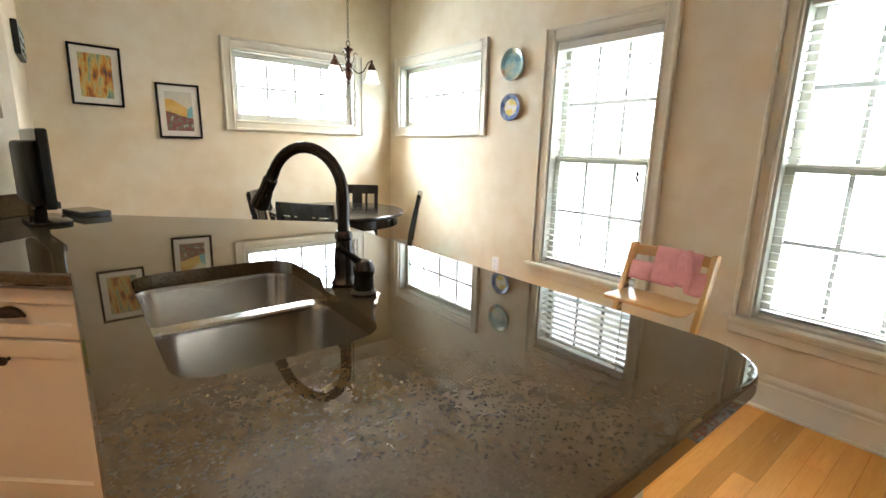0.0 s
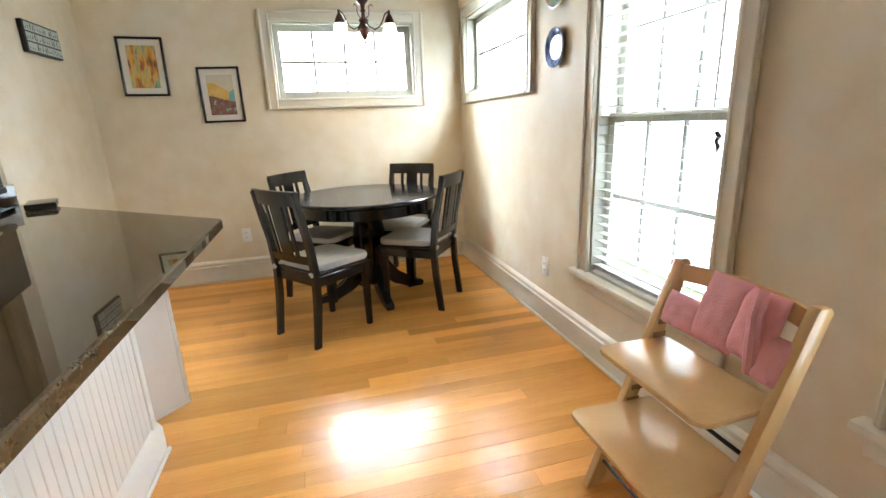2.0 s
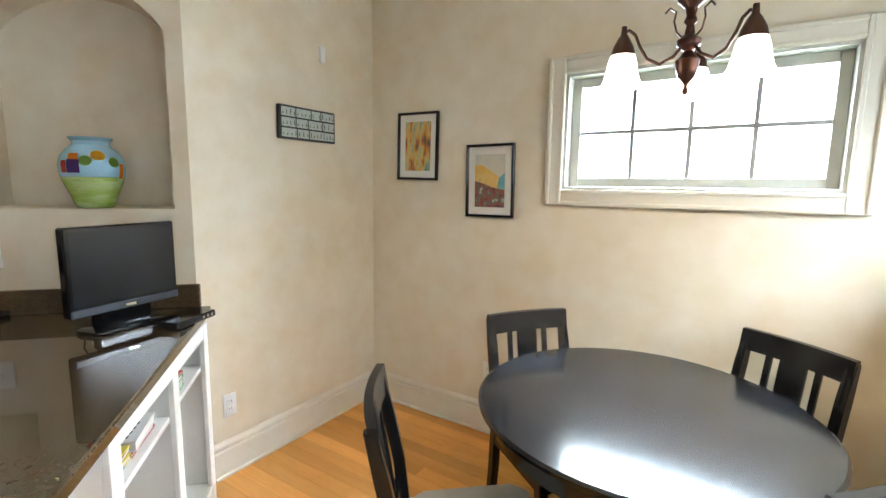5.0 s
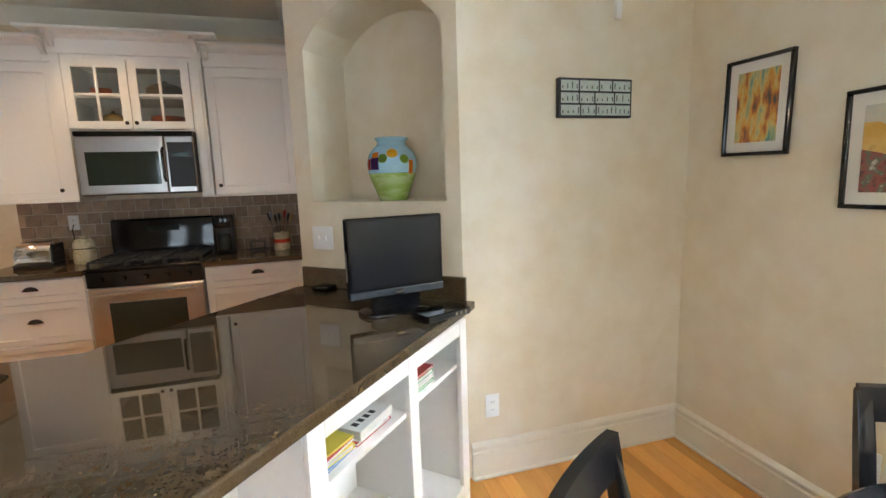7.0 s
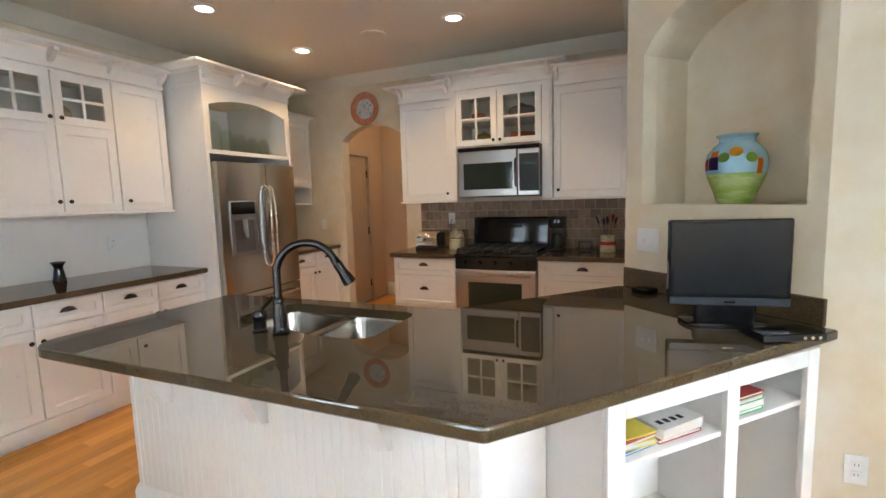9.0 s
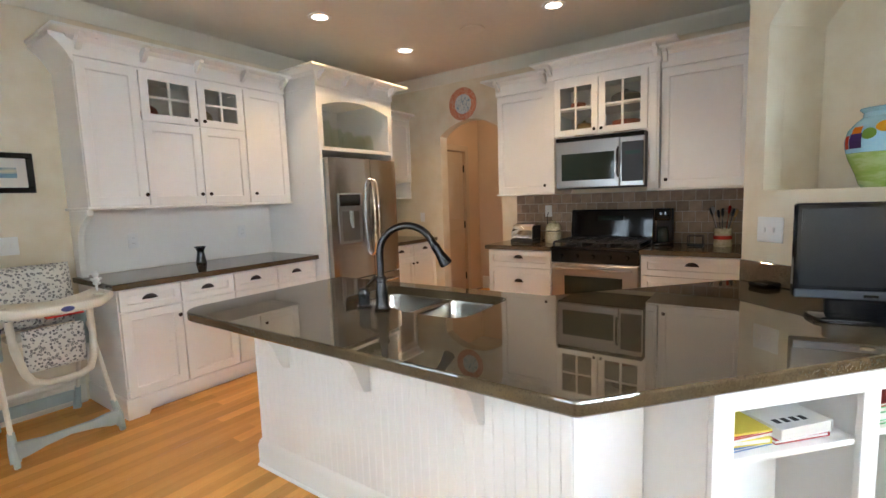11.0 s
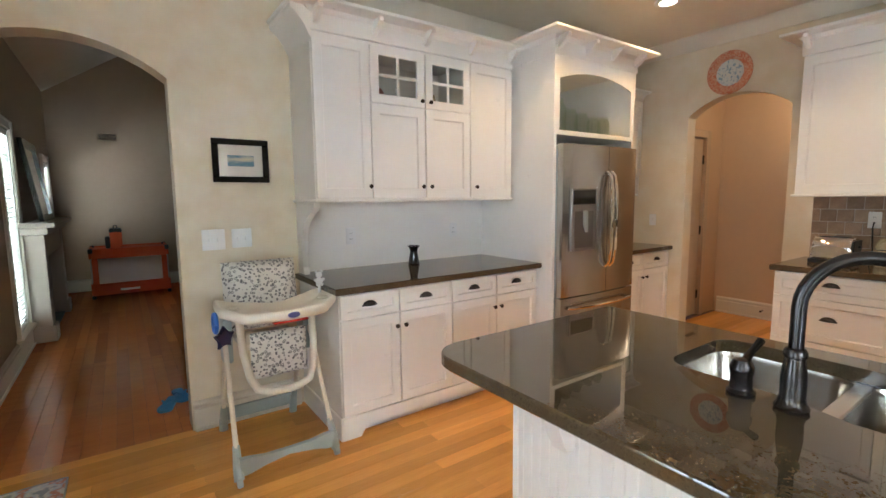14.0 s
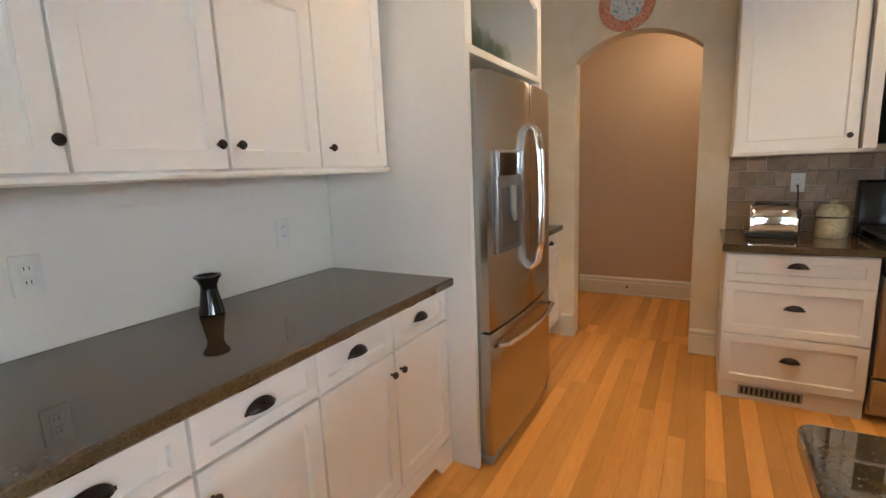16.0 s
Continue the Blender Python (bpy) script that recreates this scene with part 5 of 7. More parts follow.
def back_board(z0, z1, y0, y1, thick, curve):
    b = bmesh.new()
    k = 8
    vs = []
    def bx(z):
        return -0.185 - 0.0 - (max(0, z - 0.43) * 0.165)
    for i in range(k + 1):
        y = y0 + (y1 - y0) * i / k
        dx = -curve * (1 - (2 * y / 0.37) ** 2)
        vs.append([b.verts.new((bx(z) + dx + t, y, z)) for z, t in ((z0, -thick / 2), (z0, thick / 2), (z1, thick / 2), (z1, -thick / 2))])
    for p, r in zip(vs, vs[1:]):
        for j in range(4):
            b.faces.new((p[j], p[(j + 1) % 4], r[(j + 1) % 4], r[j]))
    b.faces.new(vs[0][::-1])
    b.faces.new(vs[-1])
    return b


part("top_rail", back_board(0.838, 0.922, -0.20, 0.20, 0.024, 0.018), BLACKWOOD, ch)
part("lower_rail", back_board(0.50, 0.545, -0.17, 0.17, 0.020, 0.014), BLACKWOOD, ch)
for y0, y1 in ((-0.048, 0.048), (-0.10, -0.078), (0.078, 0.10)):
    part("slat", back_board(0.545, 0.838, y0, y1, 0.012, 0.016), BLACKWOOD, ch)
q = bmesh.new()
prism(q, rounded([(-0.165, -0.18), (0.225, -0.205), (0.225, 0.205), (-0.165, 0.18)], 0.045, 5), 0.4475, 0.485, 0.014, seg=3)
pad = part("seat_pad", q, CUSHION, ch, "pale grey cloth seat pad")
for s in (-1, 1):
    q = bmesh.new()
    tube(q, [(-0.15, s * 0.16, 0.462), (-0.19, s * 0.185, 0.455), (-0.215, s * 0.175, 0.44)], [0.014, 0.012, 0.016], 8)
    part("tie", q, CUSHION, pad)


def seat_at(cx, cy, fx, fy):
    """Pose for a chair whose back top is centred on (cx, cy) and which faces (fx, fy)."""
    a = math.atan2(fy, fx)
    return pose(cx + 0.262 * math.cos(a), cy + 0.262 * math.sin(a), 0, 0, 0, math.degrees(a))


PLACES = ((1.603, 3.125, 0.79, 0.61), (2.712, 3.425, -0.80, 0.60), (2.62, 4.33, -0.60, -0.80), (1.625, 4.14, 0.80, -0.60))
ch.matrix_world = seat_at(*PLACES[0])
for pl in PLACES[1:]:
    copy_thing(ch, seat_at(*pl))


# ---- pictures, plates and fittings on the walls ----
def daub(name, stops, scale=6.0, stretch=(1, 1, 1), rough=0.5, along=None):
    """Loose painted patches of colour."""
    m = bpy.data.materials.new(name)
    m.use_nodes = True
    n, l = m.node_tree.nodes, m.node_tree.links
    tc, mp, ns, r = n.new("ShaderNodeTexCoord"), n.new("ShaderNodeMapping"), n.new("ShaderNodeTexNoise"), n.new("ShaderNodeValToRGB")
    mp.inputs["Scale"].default_value = stretch
    ns.inputs["Scale"].default_value, ns.inputs["Detail"].default_value = scale, 5
    l.new(tc.outputs["Object"], mp.inputs[0])
    l.new(mp.outputs[0], ns.inputs["Vector"])
    r.color_ramp.interpolation = "EASE"
    while len(r.color_ramp.elements) < len(stops):
        r.color_ramp.elements.new(0.5)
    for e, (p, c) in zip(r.color_ramp.elements, stops):
        e.position, e.color = p, (*c, 1)
    l.new(ns.outputs["Fac"], r.inputs[0])
    b = n["Principled BSDF"]
    l.new(r.outputs[0], b.inputs["Base Color"])
    b.inputs["Roughness"].default_value = rough
    return m


MATBOARD = mat("mat_board", (0.72, 0.69, 0.62), 0.8, scale=8, amount=0.2)
ART1 = daub("art_market", [(0.34, (0.09, 0.07, 0.05)), (0.42, (0.42, 0.13, 0.03)), (0.48, (0.60, 0.30, 0.05)), (0.53, (0.58, 0.44, 0.16)), (0.58, (0.36, 0.38, 0.20)), (0.66, (0.09, 0.24, 0.22))], 15, (1.7, 1, 0.45))
ART2S = daub("art_sky", [(0.35, (0.62, 0.56, 0.42)), (0.65, (0.50, 0.50, 0.45))], 6)
ART2H = daub("art_hill", [(0.35, (0.60, 0.34, 0.06)), (0.6, (0.66, 0.44, 0.14)), (0.7, (0.25, 0.16, 0.06))], 10)
ART2B = daub("art_shore", [(0.35, (0.05, 0.05, 0.05)), (0.48, (0.28, 0.08, 0.06)), (0.58, (0.12, 0.14, 0.10)), (0.66, (0.5, 0.46, 0.38))], 26)
ART2W = daub("art_water", [(0.3, (0.08, 0.30, 0.36)), (0.7, (0.20, 0.42, 0.44))], 8)
ART3 = daub("art_seascape", [(0.35, (0.62, 0.56, 0.36)), (0.47, (0.12, 0.25, 0.33)), (0.55, (0.45, 0.47, 0.40)), (0.65, (0.62, 0.57, 0.4))], 5, (0.6, 1, 5))


def framed(name, cx, cz, w, h, m, label, fw, art, matw, tilt=0.0, frame_mat=BLACK):
    """A framed picture on the wall frame m: n = 0 is the wall."""
    mm = m @ Matrix.Translation((cx, 0, cz)) @ Matrix.Rotation(radians(tilt), 4, "Y")
    t = thing(name, (mm @ Vector((0, 0.012, -h / 2)))[:], label, "picture", "framed pictures")
    for a, b_, c_, d in ((-w / 2, w / 2, h / 2 - fw, h / 2), (-w / 2, w / 2, -h / 2, -h / 2 + fw), (-w / 2, -w / 2 + fw, -h / 2 + fw, h / 2 - fw), (w / 2 - fw, w / 2, -h / 2 + fw, h / 2 - fw)):
        part("frame_bar", one(a, b_, 0.003, 0.026, c_, d, 0.003, mm), frame_mat, t)
    part("mat_board", one(-w / 2 + fw, w / 2 - fw, 0.004, 0.012, -h / 2 + fw, h / 2 - fw, m=mm), MATBOARD, t)
    iw, ih = w / 2 - fw - matw, h / 2 - fw - matw
    if art == 1:
        part("painting", one(-iw, iw, 0.012, 0.014, -ih, ih, m=mm), ART1, t)
    elif art == 2:
        s = part("painting", one(-iw, iw, 0.012, 0.0135, -ih, ih, m=mm), ART2S, t)
        q = bmesh.new()
        prism(q, [(-iw, -ih * 0.4), (iw, -ih * 0.4), (iw, 0.0), (0.3 * iw, ih * 0.28), (-0.5 * iw, ih * 0.6), (-iw, ih * 0.62)], 0.0135, 0.0143, m=mm @ STAND)
        part("painted_hill", q, ART2H, s)
        q = bmesh.new()
        prism(q, [(0.5 * iw, -ih * 0.35), (iw, -ih * 0.3), (iw, ih * 0.3), (0.62 * iw, ih * 0.12)], 0.0143, 0.0150, m=mm @ STAND)
        part("painted_water", q, ART2W, s)
        q = bmesh.new()
        prism(q, [(-iw, -ih), (iw, -ih), (iw, -ih * 0.35), (0.2 * iw, -ih * 0.25), (-0.4 * iw, -ih * 0.1), (-iw, 0.0)], 0.0150, 0.0157, m=mm @ STAND)
        part("painted_shore", q, ART2B, s)
    else:
        part("painting", one(-iw, iw, 0.012, 0.014, -ih * 0.75, ih * 0.75, m=mm), ART3, t)
    return t


framed("framed_picture", 0.678, 1.73, 0.308, 0.415, MN, "black framed abstract print in orange and teal", 0.016, 1, 0.042, 1.0)
framed("framed_picture", 1.187, 1.52, 0.305, 0.415, MN, "black framed landscape print with a yellow hill", 0.016, 2, 0.042, -0.5)
MS = Matrix(((1, 0, 0, 0), (0, 1, 0, SOUTH), (0, 0, 1, 0), (0, 0, 0, 1)))
framed("framed_picture", 1.637, 1.645, 0.325, 0.262, MS, "wide black framed small seascape with cream mat", 0.036, 3, 0.05, 0.0)

# word plaque on the nook wall
MNK = side(SIGN, 0, -90)
sg = thing("word_plaque", (SIGN + 0.02, 4.02, 1.73), "black plaque with rows of worn pale word blocks", "sign")
part("board", one(-4.22, -3.825, 0.002, 0.03, 1.728, 1.905, 0.003, MNK), BLACKMATTE, sg)
WORD = mat("plaque_block", (0.52, 0.57, 0.53), 0.8, second=(0.36, 0.41, 0.38), scale=40, amount=0.9)
INK = mat("plaque_ink", (0.03, 0.03, 0.03), 0.8)
rs = random.Random(4)
for r, cuts in enumerate(((0.0, 0.27, 0.46, 0.74, 1.0), (0.0, 0.24, 0.52, 0.74, 1.0), (0.0, 0.50, 0.72, 1.0))):
    for a, b_ in zip(cuts, cuts[1:]):
        u0, u1 = -4.212 + a * 0.379 + 0.004, -4.212 + b_ * 0.379 - 0.004
        z0 = 1.738 + (2 - r) * 0.055
        bl = part("word_block", one(u0, u1, 0.03, 0.033, z0, z0 + 0.046, 0.001, MNK), WORD, sg)
        k = max(2, int((u1 - u0) / 0.022))
        for i in range(k):
            uu = u0 + 0.008 + (u1 - u0 - 0.016) * i / max(1, k - 1)
            hh = rs.choice((0.012, 0.02, 0.028))
            part("letter_bar", one(uu - 0.0022, uu + 0.0022, 0.033, 0.034, z0 + 0.009, z0 + 0.009 + hh, m=MNK), INK, bl)

solo("wall_sensor", one(-4.165, -4.13, 0.001, 0.018, 2.18, 2.27, 0.004, MNK, 2), PUREWHITE, "small white sensor box on the wall", "sensor")

# plates hung on walls
PLATE1 = daub("plate_sea", [(0.3, (0.12, 0.28, 0.36)), (0.45, (0.30, 0.45, 0.46)), (0.55, (0.50, 0.48, 0.36)), (0.68, (0.55, 0.33, 0.16))], 9, rough=0.15)
PLATERIM = daub("plate_rim_blue", [(0.35, (0.08, 0.14, 0.36)), (0.65, (0.25, 0.34, 0.52))], 30, rough=0.15)
PLATE2 = daub("plate_lemon", [(0.35, (0.62, 0.62, 0.58)), (0.5, (0.60, 0.48, 0.12)), (0.62, (0.16, 0.35, 0.38))], 14, rough=0.15)
RIM3 = daub("plate_rim_red", [(0.38, (0.50, 0.13, 0.06)), (0.5, (0.55, 0.22, 0.12)), (0.62, (0.58, 0.36, 0.25))], 75, rough=0.2)
CENTRE3 = daub("plate_centre", [(0.40, (0.24, 0.34, 0.42)), (0.5, (0.62, 0.62, 0.58)), (0.66, (0.50, 0.55, 0.56))], 35, rough=0.2)


def wall_plate(m, u, z, r, rim_m, mid_m, label, split):
    mm = m @ Matrix.Translation((u, 0.004, z)) @ STAND
    t = thing("decorative_plate", (m @ Vector((u, 0.01, z - r)))[:], label, "plate", "plates hung on the walls")
    q = bmesh.new()
    lathe(q, [(r * split, 0.006), (r, 0.020), (r, 0.024), (r * 0.97, 0.025), (r * split, 0.012)], seg=40, m=mm)
    part("rim", q, rim_m, t)
    q = bmesh.new()
    lathe(q, [(0.0, 0.002), (r * split, 0.006), (r * split, 0.012), (0.0, 0.009)], seg=40, m=mm)
    part("centre", q, mid_m, t)


wall_plate(ME, 2.845, 1.915, 0.118, PLATE1, PLATE1, "blue and sand glazed plate hung on the wall", 0.7)
wall_plate(ME, 2.845, 1.605, 0.10, PLATERIM, PLATE2, "small plate with a blue rim hung on the wall", 0.62)
MW = Matrix(((0, 1, 0, WEST), (1, 0, 0, 0), (0, 0, 1, 0), (0, 0, 0, 1)))
wall_plate(MW, -0.17, 2.46, 0.185, RIM3, CENTRE3, "large plate with a red patterned rim above the arch", 0.60)


def wall_box(name, m, u, z, w, h, label, category, rockers=0, sockets=0):
    t = thing(name, (m @ Vector((u, 0.004, z - h / 2)))[:], label, category, "outlets and switches")
    p = part("plate", one(u - w / 2, u + w / 2, 0.001, 0.007, z - h / 2, z + h / 2, 0.003, m, 2), PUREWHITE, t)
    for i in range(rockers):
        uu = u + (i - (rockers - 1) / 2) * 0.046
        part("toggle", one(uu - 0.006, uu + 0.006, 0.006, 0.016, z - 0.013, z + 0.013, 0.003, m), PUREWHITE, t)
    for i in range(sockets):
        zz = z + (i - (sockets - 1) / 2) * 0.04
        s = part("socket", one(u - 0.017, u + 0.017, 0.006, 0.009, zz - 0.014, zz + 0.014, 0.002, m), PUREWHITE, t)
        for du in (-0.006, 0.006):
            part("slot", one(u + du - 0.001, u + du + 0.001, 0.009, 0.0095, zz - 0.005, zz + 0.005, m=m), BLACKMATTE, s)
    return t


wall_box("outlet", ME, 2.935, 0.354, 0.072, 0.116, "white double outlet low on the beige wall", "outlet", 0, 2)
wall_box("outlet", MN, 1.21, 0.383, 0.072, 0.116, "white double outlet low behind the table", "outlet", 0, 2)
wall_box("outlet", MNK, -3.485, 0.365, 0.072, 0.116, "white double outlet low beside the bookcase", "outlet", 0, 2)
wall_box("light_switch", DIAG, 0.835, 1.178, 0.135, 0.122, "white switch plate under the niche", "light switch", 2)
wall_box("outlet", DIAG, 0.425, 1.165, 0.072, 0.116, "white outlet with cords behind the television", "outlet", 0, 2)
wall_box("light_switch", MS, 1.817, 1.168, 0.128, 0.126, "white double switch plate on the beige wall", "light switch", 2)
wall_box("light_switch", MS, 1.656, 1.17, 0.118, 0.118, "white double switch plate beside the hutch", "light switch", 2)
MHB = Matrix.Translation((0, SOUTH + 0.012, 0))
wall_box("outlet", MHB, 0.93, 1.14, 0.072, 0.116, "white outlet on the white hutch panel", "outlet", 0, 2)
wall_box("outlet", MHB, 0.02, 1.14, 0.072, 0.116, "white outlet on the white hutch panel", "outlet", 0, 2)
wall_box("light_switch", MW, -0.83, 1.16, 0.072, 0.116, "white switch plate beside the arch", "light switch", 1)

# ---- ceiling fittings ----
for x, y in ((-0.112, -0.18), (-1.18, -0.20), (-1.11, 1.345)):
    t = thing("recessed_light", (x, y, CEILZ - 0.012), "round recessed ceiling light, switched on", "ceiling light", "recessed lights", local=True)
    q = bmesh.new()
    lathe(q, [(0.062, 0.0), (0.092, 0.002), (0.092, 0.011), (0.062, 0.011)], seg=32)
    part("trim_ring", q, PUREWHITE, t)
    q = bmesh.new()
    lathe(q, [(0.0, 0.004), (0.062, 0.004), (0.062, 0.010), (0.0, 0.010)], seg=32)
    part("lens", q, CANGLOW, t)
    lamp("recessed_lamp", "SPOT", (x, y, CEILZ - 0.02), CAN_W, (1.0, 0.69, 0.35), 0.06, (x, y + 0.001, 0))
t = thing("ceiling_speaker", (-1.145, 0.59, CEILZ - 0.012), "round white ceiling speaker grille", "speaker", local=True)
q = bmesh.new()
lathe(q, [(0.0, 0.004), (0.085, 0.003), (0.10, 0.0), (0.112, 0.004), (0.112, 0.0115), (0.0, 0.0115)], seg=36)
part("grille", q, CEIL, t)

# ---- chandelier ----
cx, cy = 2.24, 3.73
CZ = 1.755
cd = thing("chandelier", (cx, cy, CZ), "bronze three-arm chandelier with white glass shades", "chandelier")
q = bmesh.new()
lathe(q, [(0.0, 0.0), (0.007, 0.004), (0.009, 0.012), (0.004, 0.022), (0.006, 0.03), (0.022, 0.05), (0.030, 0.075), (0.032, 0.095), (0.022, 0.105), (0.012, 0.12), (0.030, 0.135), (0.032, 0.15), (0.014, 0.165), (0.010, 0.19), (0.018, 0.20), (0.012, 0.215), (0.016, 0.235), (0.038, 0.255), (0.038, 0.262), (0.012, 0.268), (0.008, 0.285), (0.0, 0.286)], (cx, cy, CZ), 24)
part("column", q, COPPER, cd)
q = bmesh.new()
tube(q, [(cx + 0.016 * math.cos(t_), cy, CZ + 0.30 + 0.02 * math.sin(t_)) for t_ in [2 * math.pi * k / 14 for k in range(15)]], 0.003, 6)
part("hanging_ring", q, BRONZE, cd)
z = CZ + 0.318
i = 0
while z < CEILZ - 0.04:
    q = bmesh.new()
    rot = Matrix.Translation((cx, cy, z + 0.016)) @ Matrix.Rotation((i % 2) * math.pi / 2, 4, "Z")
    tube(q, [(0.007 * math.cos(a), 0, 0.019 * math.sin(a)) for a in [2 * math.pi * k / 10 for k in range(11)]], 0.0018, 5, rot)
    part("chain_link", q, BRONZE, cd)
    z += 0.031
    i += 1
q = bmesh.new()
lathe(q, [(0.0, -0.05), (0.012, -0.045), (0.02, -0.03), (0.055, -0.012), (0.06, 0.0), (0.0, 0.0)], (cx, cy, CEILZ - 0.002), 28)
part("canopy", q, BRONZE, cd)
for ang in (328, 208, 88):
    R = pose(cx, cy, CZ, 0, 0, ang) @ Matrix.Diagonal((0.9, 0.9, 1, 1))
    q = bmesh.new()
    tube(q, [(0.015, 0, 0.14), (0.045, 0, 0.105), (0.085, 0, 0.085), (0.125, 0, 0.10), (0.15, 0, 0.135), (0.165, 0, 0.165), (0.185, 0, 0.178), (0.20, 0, 0.17)], 0.005, 8, R)
    arm = part("arm", q, COPPER, cd)
    q = bmesh.new()
    tube(q, [(0.012, 0, 0.15), (0.04, 0, 0.17), (0.05, 0, 0.20), (0.045, 0, 0.225), (0.065, 0, 0.235), (0.078, 0, 0.222)], 0.0032, 7, R)
    part("scroll", q, COPPER, cd)
    q = bmesh.new()
    lathe(q, [(0.0, 0.19), (0.008, 0.188), (0.010, 0.165), (0.018, 0.155), (0.032, 0.13), (0.038, 0.108), (0.0, 0.108)], (0.20, 0, 0), 18, R)
    part("socket_cup", q, COPPER, arm)
    b = bmesh.new()
    lathe(b, [(0.034, 0.112), (0.042, 0.095), (0.048, 0.065), (0.055, 0.04), (0.066, 0.022), (0.064, 0.022), (0.053, 0.041), (0.046, 0.065), (0.040, 0.094), (0.032, 0.11)], (0.20, 0, 0), 28, R)
    part("shade", b, SHADEGLASS, arm)
    p = R @ Vector((0.20, 0, 0.04))
    lamp("chandelier_bulb", "POINT", p[:], BULB_W, (1.0, 0.80, 0.55), 0.03)

# ---- beech child's chair by the window ----
tt = thing("child_high_chair", (2.87, 1.40, 0), "beech adjustable child's chair with two plates", "high chair")
for y0 in (1.175, 1.605):
    q = bmesh.new()
    prism(q, [(2.632, 0.0), (2.69, 0.0), (2.975, 0.775), (2.965, 0.79), (2.935, 0.792), (2.925, 0.785)], y0, y0 + 0.03, 0.005, m=STAND, seg=2)
    part("side_rail", q, BEECH, tt)
    q = bmesh.new()
    prism(q, [(2.68, 0.0), (3.115, 0.0), (3.118, 0.035), (3.10, 0.062), (2.71, 0.062)], y0 + 0.001, y0 + 0.029, 0.005, m=STAND, seg=2)
    part("floor_rail", q, BEECH, tt)
    for k in range(11):
        z = 0.14 + k * 0.045
        xx = 2.66 + 0.29 * z / 0.79
        inner = y0 + 0.03 if y0 < 1.3 else y0
        q = bmesh.new()
        box(q, xx - 0.012, xx + 0.035, inner - 0.002, inner + 0.002, z - 0.009, z + 0.009)
        part("groove", q, mat("groove_shadow", (0.30, 0.16, 0.06), 0.7) if k == 0 and y0 < 1.3 else bpy.data.materials["groove_shadow"], tt)
for z, x0, x1, hx in ((0.52, 2.645, 2.90, 0.0), (0.305, 2.555, 2.86, 0.0)):
    q = bmesh.new()
    pl = rounded([(x0, 1.19), (x1, 1.206), (x1, 1.604), (x0, 1.62)], [0.035, 0.01, 0.01, 0.035], 6)
    prism(q, pl, z, z + 0.015, 0.003)
    part("plate", q, BEECH, tt)
for z in (0.405, 0.10):
    q = bmesh.new()
    xx = 2.655 + 0.29 * z / 0.79
    tube(q, [(xx, 1.205, z), (xx, 1.605, z)], 0.006, 8)
    part("tie_rod", q, BLACKMATTE, tt, "black steel tie rod")
q = bmesh.new()
box(q, 2.86, 2.90, 1.205, 1.605, 0.012, 0.045, 0.005)
part("cross_bar", q, BEECH, tt)
for z in (0.62, 0.725):
    b = bmesh.new()
    vs = []
    x00 = 2.655 + 0.30 * z / 0.79
    for i in range(13):
        y = 1.205 + 0.40 * i / 12
        dx = 0.045 * (1 - ((y - 1.405) / 0.2) ** 2)
        vs.append([b.verts.new((x00 + dx + a, y, z + c_)) for a, c_ in ((0, 0), (0.012, 0), (0.012, 0.055), (0, 0.055))])
    for p, r in zip(vs, vs[1:]):
        for j in range(4):
            b.faces.new((p[j], p[(j + 1) % 4], r[(j + 1) % 4], r[j]))
    b.faces.new(vs[0][::-1])
    b.faces.new(vs[-1])
    part("back_bar", b, BEECH, tt)


def pillow(u0, u1, z0, z1, depth, m, seed, k=14):
    """A soft puffed pad."""
    b = bmesh.new()
    bmesh.ops.create_grid(b, x_segments=k, y_segments=k, size=0.5)
    top = b
    out = bmesh.new()
    front, back = [], []
    for v in b.verts:
        e = (1 - (2 * v.co.x) ** 4) * (1 - (2 * v.co.y) ** 4)
        w_ = 0.25 * noise.noise((v.co.x * 5 + seed, v.co.y * 5, 0)) + 0.85
        u, z = u0 + (v.co.x + 0.5) * (u1 - u0), z0 + (v.co.y + 0.5) * (z1 - z0)
        front.append(out.verts.new((u, depth * max(0, e) ** 0.5 * w_ * 0.6, z)))
        back.append(out.verts.new((u, -depth * max(0, e) ** 0.5 * 0.4 - 0.001, z)))
    b.verts.index_update()
    for f in b.faces:
        ids = [v.index for v in f.verts]
        out.faces.new([front[i] for i in ids])
        out.faces.new([back[i] for i in ids][::-1])
    bmesh.ops.remove_doubles(out, verts=out.verts, dist=0.0012)
    b.free()
    return merge(bmesh.new(), out, m)


pk = thing("chair_cushion", (2.93, 1.40, 0.60), "pink quilted cloth cushion draped over the chair back", "cushion")
MP = Matrix(((0, -1, 0.34, 2.895 - 0.34 * 0.68), (1, 0, 0, 0), (0, 0, 1, 0), (0, 0, 0, 1)))
for i, (a, b_, c_, d) in enumerate(((1.46, 1.60, 0.60, 0.70), (1.34, 1.48, 0.60, 0.795), (1.24, 1.36, 0.61, 0.79), (1.19, 1.27, 0.58, 0.70))):
    part("pad", pillow(a, b_, c_, d, 0.045, MP, i * 3.1), PINK, pk, smooth=80)
q = bmesh.new()
tube(q, [(2.905, 1.30, 0.80), (2.875, 1.285, 0.74), (2.865, 1.275, 0.66), (2.86, 1.27, 0.59)], [0.016, 0.02, 0.02, 0.016], 10)
part("strap", q, PINK, pk)

